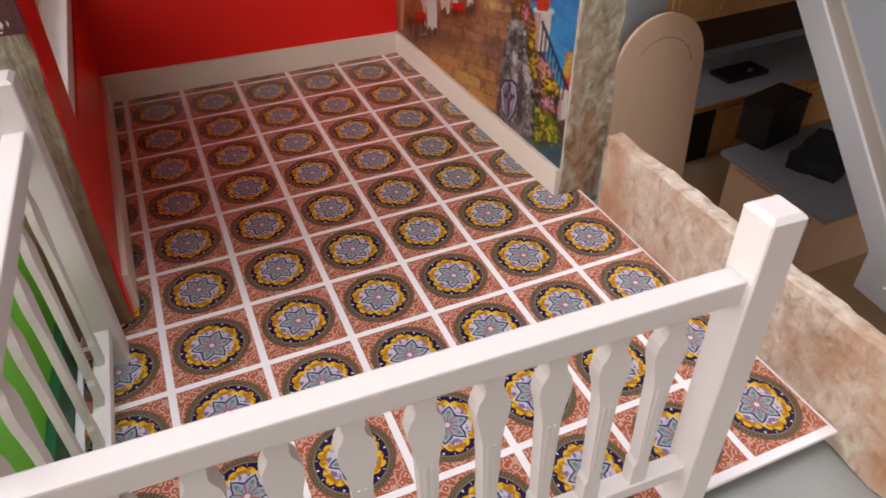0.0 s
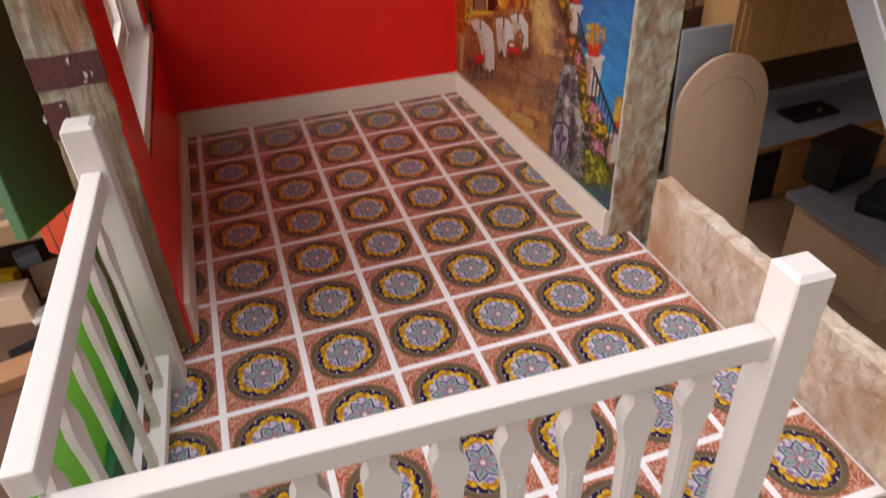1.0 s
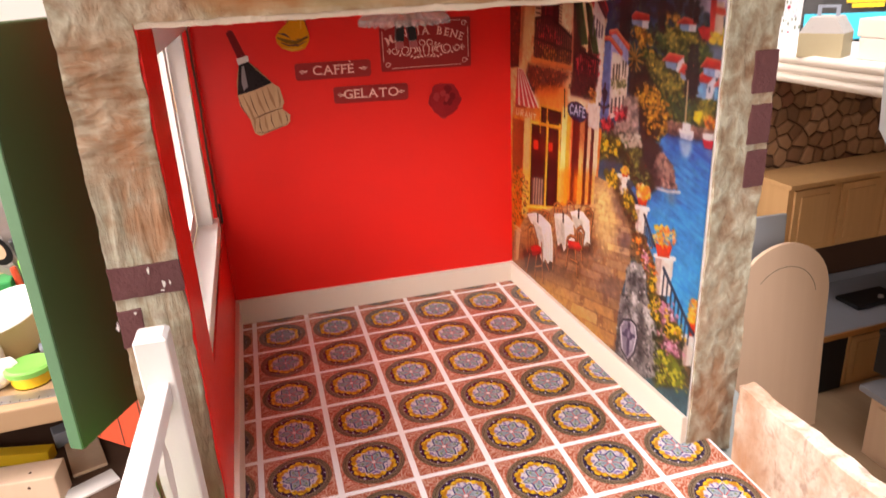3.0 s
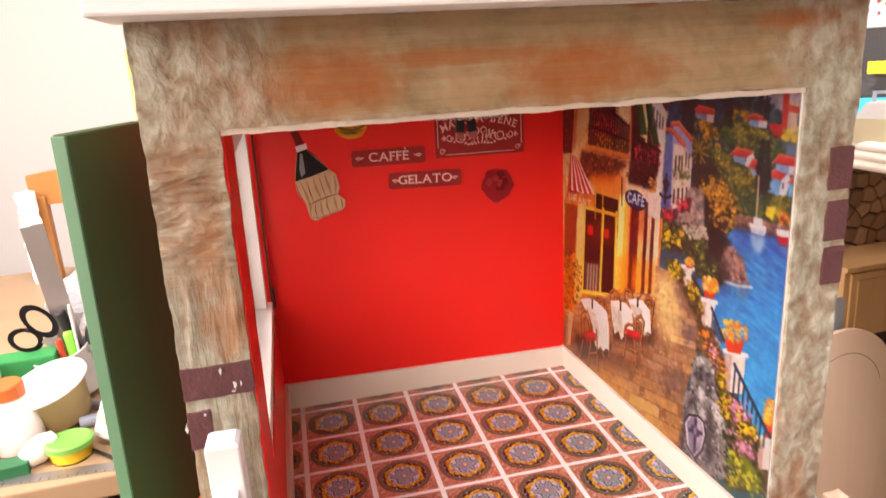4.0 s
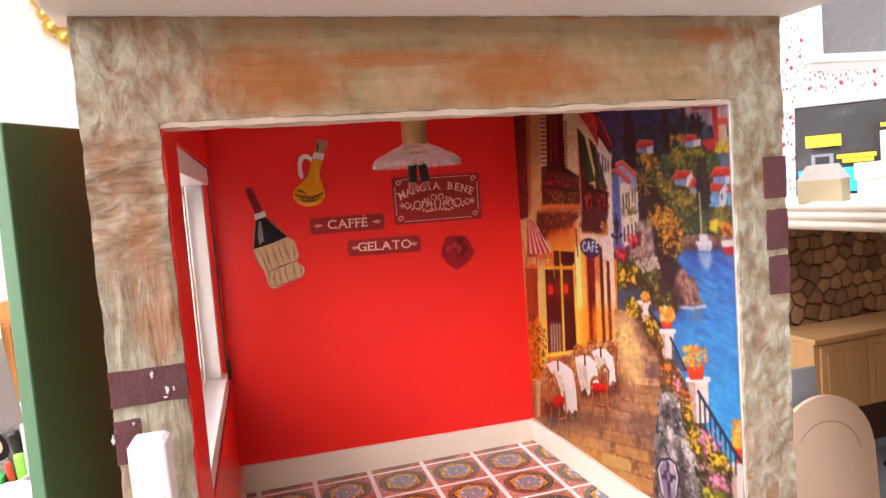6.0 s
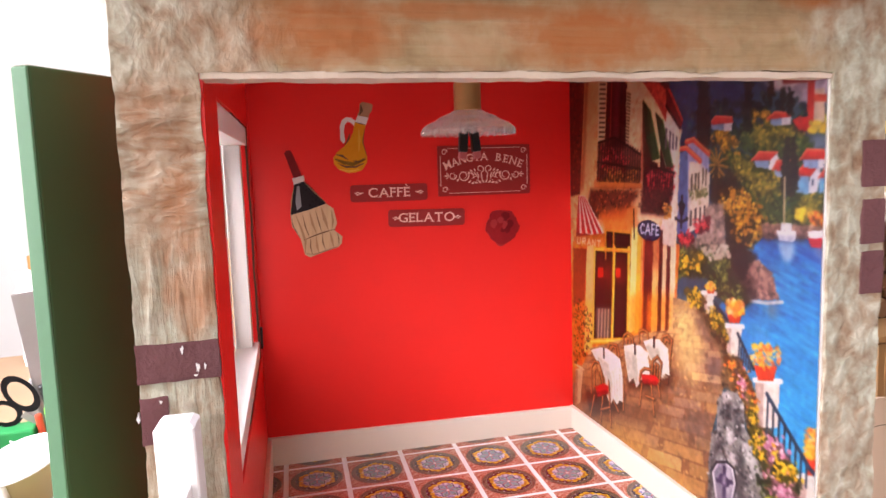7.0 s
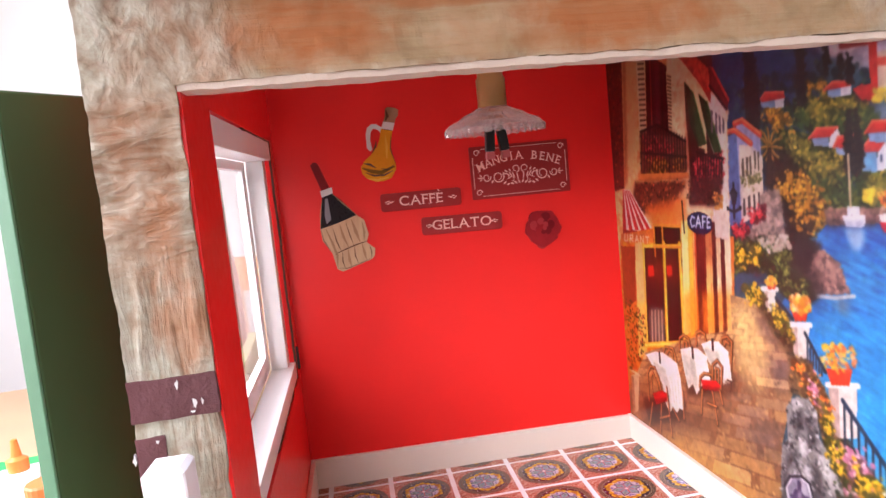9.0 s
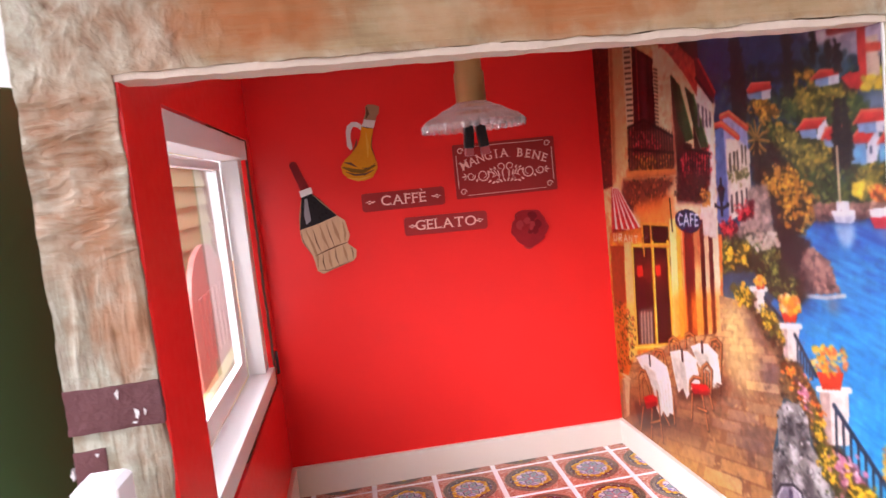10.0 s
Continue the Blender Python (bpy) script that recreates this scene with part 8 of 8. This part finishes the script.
for sgn in (-1, 1):
    rm = bmesh.new()
    bmesh.ops.create_circle(rm, radius=0.0030, segments=8, matrix=Matrix.Translation((0.0150, 0, 0)) @ Matrix.Rotation(radians(90), 4, "X"))
    bmesh.ops.spin(rm, geom=rm.verts[:] + rm.edges[:], cent=(0, 0, 0), axis=(0, 1, 0), angle=radians(360), steps=20, use_merge=True)
    part("finger_loop", rm, BLACK, sc, "black plastic loop", True, at=pose(sgn * 0.014, 0, 0.030, 0, sgn * 14, 0) @ Matrix.Diagonal((0.85, 1, 1.45 if sgn > 0 else 1.1, 1)))
    part("blade", boxed(-0.004, 0.004, -0.001 + sgn * 0.0011, 0.001 + sgn * 0.0011, -0.045, 0.014, bevel=0.0004), STEEL, sc, "steel blade", at=pose(sgn * 0.003, 0, 0, 0, sgn * 4, 0))
for x, y, h, mat, ty, r, lab in ((-0.2330, 0.4440, 0.056, LIME, -2, 0.0054, "lime green felt pen standing in the mug"), (-0.2240, 0.4520, 0.080, BLACK, -12, 0.0058, "black felt pen standing in the mug"), (-0.2200, 0.4440, 0.060, BLACK, 9, 0.0060, "black felt pen standing in the mug"), (-0.2270, 0.4400, 0.088, PALE, 0, 0.0018, "thin pale twisted stick standing in the mug"), (-0.2400, 0.4400, 0.050, REDBRICKISH, -6, 0.0036, "red pencil standing in the mug")):
    pen = thing("pen", lab, "pen", pose(x, y, TZ + 0.022, 0, ty, 0), "pens in the mug")
    part("barrel", lathe(bmesh.new(), [(r * 0.85, 0.0), (r * 0.85, h - 0.03)], 14), mat, pen)
    part("pen_cap", lathe(bmesh.new(), [(r, h - 0.0299), (r, h - 0.002), (r * 0.8, h), (0.0, h)], 14), mat, pen)
FILM = Mat("clear_film", (0.62, 0.61, 0.62), 0.12)
FILM.b.inputs["Transmission Weight"].default_value = 0.55
FILM.bump(FILM.noise(45, 5, 0.6, None, 1.5), 1.0, 0.006)
bm = bmesh.new()
bmesh.ops.create_icosphere(bm, subdivisions=4, radius=1.0)
for v in bm.verts:
    q = v.co.copy()
    v.co = Vector((q.x * 0.075, q.y * 0.05, q.z * 0.062)) * (1 + 0.30 * noise.noise(q * 2.3) + 0.22 * abs(noise.noise(q * 5.5)) + 0.10 * noise.noise(q * 11))
bag = mesh_ob("plastic_bag", bm, FILM)
bag.matrix_world = pose(-0.205, 0.560, TZ + 0.058)
part("label_patch", rough_box(-0.014, 0.014, -0.002, 0.002, -0.007, 0.007, step=0.003, amp=0.0012), ORANGE, bag, "orange printed patch", at=pose(0.020, -0.052, 0.034, -18, 8, 0))
tagged(bag, "crumpled clear plastic bag lying on the table", "bag")
cone = thing("striped_paper", "rolled white paper with pale pink stripes", "paper roll", pose(-0.1745, 0.332, TZ + 0.0052, 0, 12, 20) @ Matrix.Diagonal((1.05, 1.05, 1.25, 1)))
part("roll", lathe(bmesh.new(), [(0.024, 0.0), (0.019, 0.024), (0.010, 0.052)], 28), PALE, cone, "", True)
for k in range(3):
    part("stripe", lathe(bmesh.new(), [(0.0226 - k * 0.0040, 0.010 + k * 0.013), (0.0214 - k * 0.0042, 0.0155 + k * 0.013)], 28), painted("pink_stripe", (0.62, 0.34, 0.28), 0.6), cone, "pale pink stripe", True)
stick = mesh_ob("paint_brush", lathe(bmesh.new(), [(0.0012, -0.040), (0.0018, 0.0), (0.0024, 0.030), (0.0010, 0.042)], 10), BLACK, True)
stick.matrix_world = pose(-0.1825, 0.2890, TZ + 0.0026, 0, 90, -48)
tagged(stick, "thin dark brush lying near the table edge", "brush")
gblock = mesh_ob("green_block", boxed(-0.022, 0.022, -0.010, 0.010, 0.0, 0.012, bevel=0.001), DARKGREEN)
gblock.matrix_world = pose(-0.270, 0.290, TZ, 0, 0, 8)
tagged(gblock, "small green block on the table edge", "block")
gsheet = mesh_ob("green_box", boxed(-0.055, 0.055, -0.016, 0.016, 0.0, 0.060, bevel=0.002), painted("bright_green", (0.02, 0.27, 0.07), 0.45, 40, 0.12))
gsheet.matrix_world = pose(-0.304, 0.440, TZ, 0, 0, 4)
tagged(gsheet, "bright green box beside the mug", "box")
for x, y, r, h, mat, lab in ((-0.155, 0.42, 0.020, 0.030, WHITE, "small white jar on the work table"), (-0.300, 0.330, 0.017, 0.028, CHAIRWOOD, "small amber jar on the work table"), (-0.140, 0.50, 0.024, 0.036, PALE, "pale plastic jar on the work table")):
    j = thing("craft_jar", lab, "jar", pose(x, y, TZ))
    part("jar_body", lathe(bmesh.new(), [(r * 0.95, 0.0), (r, 0.002), (r, h * 0.8), (r * 0.85, h * 0.86)], 26), mat, j, "", True)
    part("jar_lid", lathe(bmesh.new(), [(r * 0.9, h * 0.861), (r * 0.92, h), (0.0, h)], 26), BLACK if mat is WHITE else WHITE, j, "", True)

chair = thing("slatted_chair", "orange varnished wooden chair with a slatted back", "chair", pose(-0.22, 0.98, RZ[0]))
def bent(x0, x1, z0, z1, y0, y1, bow):
    bm = bmesh.new()
    rows = []
    for k in range(13):
        f = k / 12
        x = x0 + (x1 - x0) * f
        d = bow * 4 * f * (1 - f)
        rows.append([bm.verts.new((x, y + d * 0.6, z + (d * 0.35 if z > z0 else 0))) for y, z in ((y0, z0), (y1, z0), (y1, z1), (y0, z1))])
    for a, b in zip(rows, rows[1:]):
        for k in range(4):
            bm.faces.new((a[k], a[(k + 1) % 4], b[(k + 1) % 4], b[k]))
    bm.faces.new(rows[0][::-1])
    bm.faces.new(rows[-1])
    return bm
part("top_rail", bent(-0.175, 0.175, 0.725, 0.778, -0.010, 0.010, 0.03), CHAIRWOOD, chair)
part("lower_rail", bent(-0.165, 0.165, 0.50, 0.535, -0.009, 0.009, 0.03), CHAIRWOOD, chair)
for k in range(5):
    x = -0.115 + k * 0.0575
    part("back_slat", boxed(x - 0.015, x + 0.015, 0.004, 0.014, 0.534, 0.730, bevel=0.002), CHAIRWOOD, chair)
for sx in (-0.165, 0.165):
    part("back_post", boxed(sx - 0.014, sx + 0.014, -0.012, 0.012, 0.0, 0.7405, bevel=0.003), CHAIRWOOD, chair)
    part("front_leg", boxed(sx - 0.014, sx + 0.014, 0.325, 0.353, 0.0, 0.4295, bevel=0.003), CHAIRWOOD, chair)
part("seat", boxed(-0.185, 0.185, -0.01, 0.37, 0.43, 0.455, bevel=0.006), CHAIRWOOD, chair)
cloth = mesh_ob("white_cloth", rough_box(-0.016, 0.016, -0.016, -0.012, -0.16, 0.012, step=0.008, amp=0.005), WHITE)
cloth.matrix_world = pose(-0.398, 0.972, -0.008)
tagged(cloth, "white cloth hanging over the chair back", "cloth")

# under the table edge
wb = thing("wood_block", "pale wooden offcut block with nail holes on the shelf", "offcut", pose(-0.2560, 0.2920, -0.2849, 0, 0, -7))
part("block", boxed(-0.045, 0.045, -0.0155, 0.0155, 0.0, 0.0345, bevel=0.0014), PLY, wb)
for x, y, z in ((0.019, -0.003, 0.0343), (0.020, -0.0153, 0.026), (-0.012, -0.0153, 0.020)):
    part("nail_hole", lathe(bmesh.new(), [(0.0, -0.0006), (0.0019, -0.0006), (0.0015, 0.0005), (0.0, 0.0005)], 10, Matrix.Rotation(radians(90 if z < 0.034 else 0), 4, "X")), GAP, wb, "dark nail hole", at=pose(x, y, z))
for x, y, sx, sy, sz, rz, mat, nm, lab in ((-0.2030, 0.348, 0.034, 0.066, 0.004, 16.5, PLY, "wood_offcut", "thin beige wooden plate lying"), (-0.192, 0.287, 0.056, 0.024, 0.003, 27, WHITE, "paper_scrap", "white paper scrap lying"), (-0.292, 0.372, 0.115, 0.016, 0.014, -15, YEL, "yellow_stick", "yellow painted stick lying"), (-0.2285, 0.388, 0.024, 0.020, 0.018, 20, COUNTER, "grey_tin", "small blue-grey tin"), (-0.175, 0.232, 0.110, 0.018, 0.012, 24, BLACK, "dark_offcut", "dark painted offcut"), (-0.205, 0.190, 0.12, 0.03, 0.014, 12, CORKM, "brown_offcut", "brown wooden offcut"), (-0.115, 0.245, 0.07, 0.03, 0.020, -20, PLY, "wood_offcut", "pale wooden offcut")):
    o = mesh_ob(nm, boxed(-sx / 2, sx / 2, -sy / 2, sy / 2, 0.0, sz, bevel=min(0.0012, sz * 0.3)), mat)
    o.matrix_world = pose(x, y, -0.2849, 0, 0, rz)
    tagged(o, lab + " on the dark shelf", "offcut")
rp = thing("red_board", "brick red board with scored lines leaning on the stand", "board", pose(-0.1310, 0.1200, -0.1200, 0, 0, -43.5))
part("board", boxed(0.0, 0.1085, 0.0, 0.004, 0.0, 0.075, bevel=0.0006), REDBRICKISH, rp)
for k in range(4):
    part("score_line", boxed(0.012 + k * 0.025, 0.0128 + k * 0.025, -0.0004, 0.0002, 0.002, 0.073), GAP, rp)

lr = thing("long_rule", "grey steel rule lying along the table edge", "rule", pose(-0.235, 0.2745, TZ + 0.0001, 0, 0, -5))
part("blade", boxed(-0.10, 0.10, -0.0075, 0.0075, 0.0, 0.0010, bevel=0.0003), STEEL, lr)
for k in range(24):
    part("mark", boxed(-0.096 + k * 0.008, -0.0954 + k * 0.008, -0.0074, -0.0074 + (0.005 if k % 4 == 0 else 0.003), 0.0010, 0.0012), BLACK, lr)
for x, y, w, hh, rz, mats, lab in ((-0.232, 0.545, 0.030, 0.085, 12, (PURPLE, YEL, ORANGE), "crumpled packet with violet, yellow and orange print"), (-0.205, 0.520, 0.024, 0.060, -20, (PALE, ORANGE, YEL), "small white packet with orange and yellow print"), (-0.190, 0.455, 0.026, 0.045, 30, (PALE, PURPLE, BLACK), "small pale packet with dark print")):
    pk = thing("craft_packet", lab, "packet", pose(x, y, TZ + 0.0005, -6, 0, rz), "packets on the table")
    part("wrap", rough_box(-w / 2, w / 2, -0.004, 0.004, 0.0, hh, step=0.004, amp=0.0018, worn=0.001, seed=x * 50), mats[0], pk)
    part("print_patch", rough_box(-w * 0.35, w * 0.35, -0.0066, -0.0030, hh * 0.35, hh * 0.6, step=0.004, amp=0.0006), mats[1], pk)
    part("print_patch", rough_box(-w * 0.30, w * 0.25, -0.0066, -0.0030, hh * 0.12, hh * 0.3, step=0.004, amp=0.0006), mats[2], pk)
for x, y, rz, ln, mat, lab in ((-0.2040, 0.362, 10, 0.030, COUNTER, "grey-blue paint tube"), (-0.268, 0.395, 60, 0.030, COUNTER, "grey metal paint tube"), (-0.196, 0.392, -25, 0.040, STEEL, "steel paint tube"), (-0.286, 0.360, 24, 0.036, PURPLE, "violet paint tube")):
    tb = thing("paint_tube", lab + " lying on the table", "paint tube", pose(x, y, TZ + 0.0064, 0, 90, rz), "paint tubes")
    part("tube_body", lathe(bmesh.new(), [(0.0062, -ln / 2), (0.0062, ln * 0.3), (0.0030, ln * 0.42)], 16), mat, tb, "", True)
    part("tube_cap", lathe(bmesh.new(), [(0.0042, ln * 0.421), (0.0042, ln * 0.62), (0.0034, ln * 0.64)], 12), WHITE, tb, "white cap", True)

cj = thing("orange_capped_jar", "white plastic jar with a ribbed orange screw cap", "jar", pose(-0.2731, 0.3464, TZ))
part("jar_body", lathe(bmesh.new(), [(0.023, 0.0), (0.025, 0.003), (0.025, 0.040), (0.016, 0.052), (0.015, 0.0545)], 30), WHITE, cj, "", True)
part("screw_cap", lathe(bmesh.new(), [(0.0165, 0.0546), (0.0165, 0.0665), (0.0150, 0.0685), (0.0, 0.0685)], 60, wave=(0.012, 20)), painted("orange_cap_worn", (0.60, 0.15, 0.035), 0.45, 60, 0.2), cj, "ribbed orange cap")
nb = thing("nozzle_bottle", "square white bottle with an orange nozzle cap", "bottle", pose(-0.3172, 0.4033, TZ, 0, 0, 12))
part("bottle_body", boxed(-0.020, 0.020, -0.015, 0.015, 0.0, 0.064, bevel=0.004), PALE, nb)
part("nozzle", lathe(bmesh.new(), [(0.010, 0.0641), (0.010, 0.076), (0.005, 0.079), (0.003, 0.096), (0.0, 0.097)], 24), ORANGE, nb, "orange nozzle", True)
mark = mesh_ob("wall_mark", prism(bmesh.new(), [(-0.010, 0.0), (0.0, -0.042), (0.006, -0.012), (0.024, 0.026), (-0.006, 0.010)], -0.001, 0.001), BLACK)
mark.matrix_world = pose(-0.7834, 1.6985, -0.2496)
tagged(mark, "small dark torn scrap stuck on the pale wall", "scrap")

GILT = Mat("gilt", (0.72, 0.50, 0.12), 0.32, 0.6)
gf = thing("gilt_mirror", "small round mirror in a beaded gilt frame on the far wall", "mirror", pose(-0.2641, 1.694, 0.7292))
part("glass", lathe(bmesh.new(), [(0.0, 0.0), (0.1067, 0.0), (0.1067, 0.004), (0.0, 0.004)], 40, Matrix.Rotation(radians(90), 4, "X")), painted("grey_mirror", (0.42, 0.41, 0.40), 0.1, 20, 0.1), gf, "dull grey glass")
for k in range(22):
    a = 2 * math.pi * k / 22
    bead = bmesh.new()
    bmesh.ops.create_icosphere(bead, subdivisions=2, radius=0.0274 * (1.0 if k % 2 else 0.8), matrix=Matrix.Translation((0.1266 * math.cos(a), -0.012, 0.1266 * math.sin(a))))
    part("bead", bead, GILT, gf, "gilt bead", True)

for k in range(2):
    sl = mesh_ob("wooden_lath", boxed(-0.014, 0.014, -0.012, 0.013, 0.0, 0.258, bevel=0.003), CHAIRWOOD)
    sl.matrix_world = pose(-0.1990 + 0.055 * k, 1.686, 0.5331 + 0.03 * k, 0, -29.49, 0)
    tagged(sl, "varnished wooden lath fixed slantwise on the far wall", "lath")

# ---- floor tiles, each a thin printed piece on the white sheet ----
HALF = (PX * 0.459, PY * 0.461)
whole = None
for row in range(0, 11):
    for col in range(0, 7):
        cx, cy = (col - 0.5) * PX, -(row - 0.5) * PY
        x0, x1 = max(cx - HALF[0], -0.0258), min(cx + HALF[0], 6 * PX - 0.0004)
        y0, y1 = cy - HALF[1], min(cy + HALF[1], 0.0215)
        if x1 - x0 < 0.0015 or y1 - y0 < 0.0015:
            continue
        full = x1 - x0 > 2 * HALF[0] - 1e-5 and y1 - y0 > 2 * HALF[1] - 1e-5
        if full and whole is not None:
            ob = new("tile", whole)
            ob.parent = floor
        else:
            ob = part("tile", boxed(x0 - cx, x1 - cx, y0 - cy, y1 - cy, 0.00005, 0.0003), TILEPRINT, floor)
            if full:
                whole = ob.data
        ob.matrix_local = pose(cx, cy, 0)
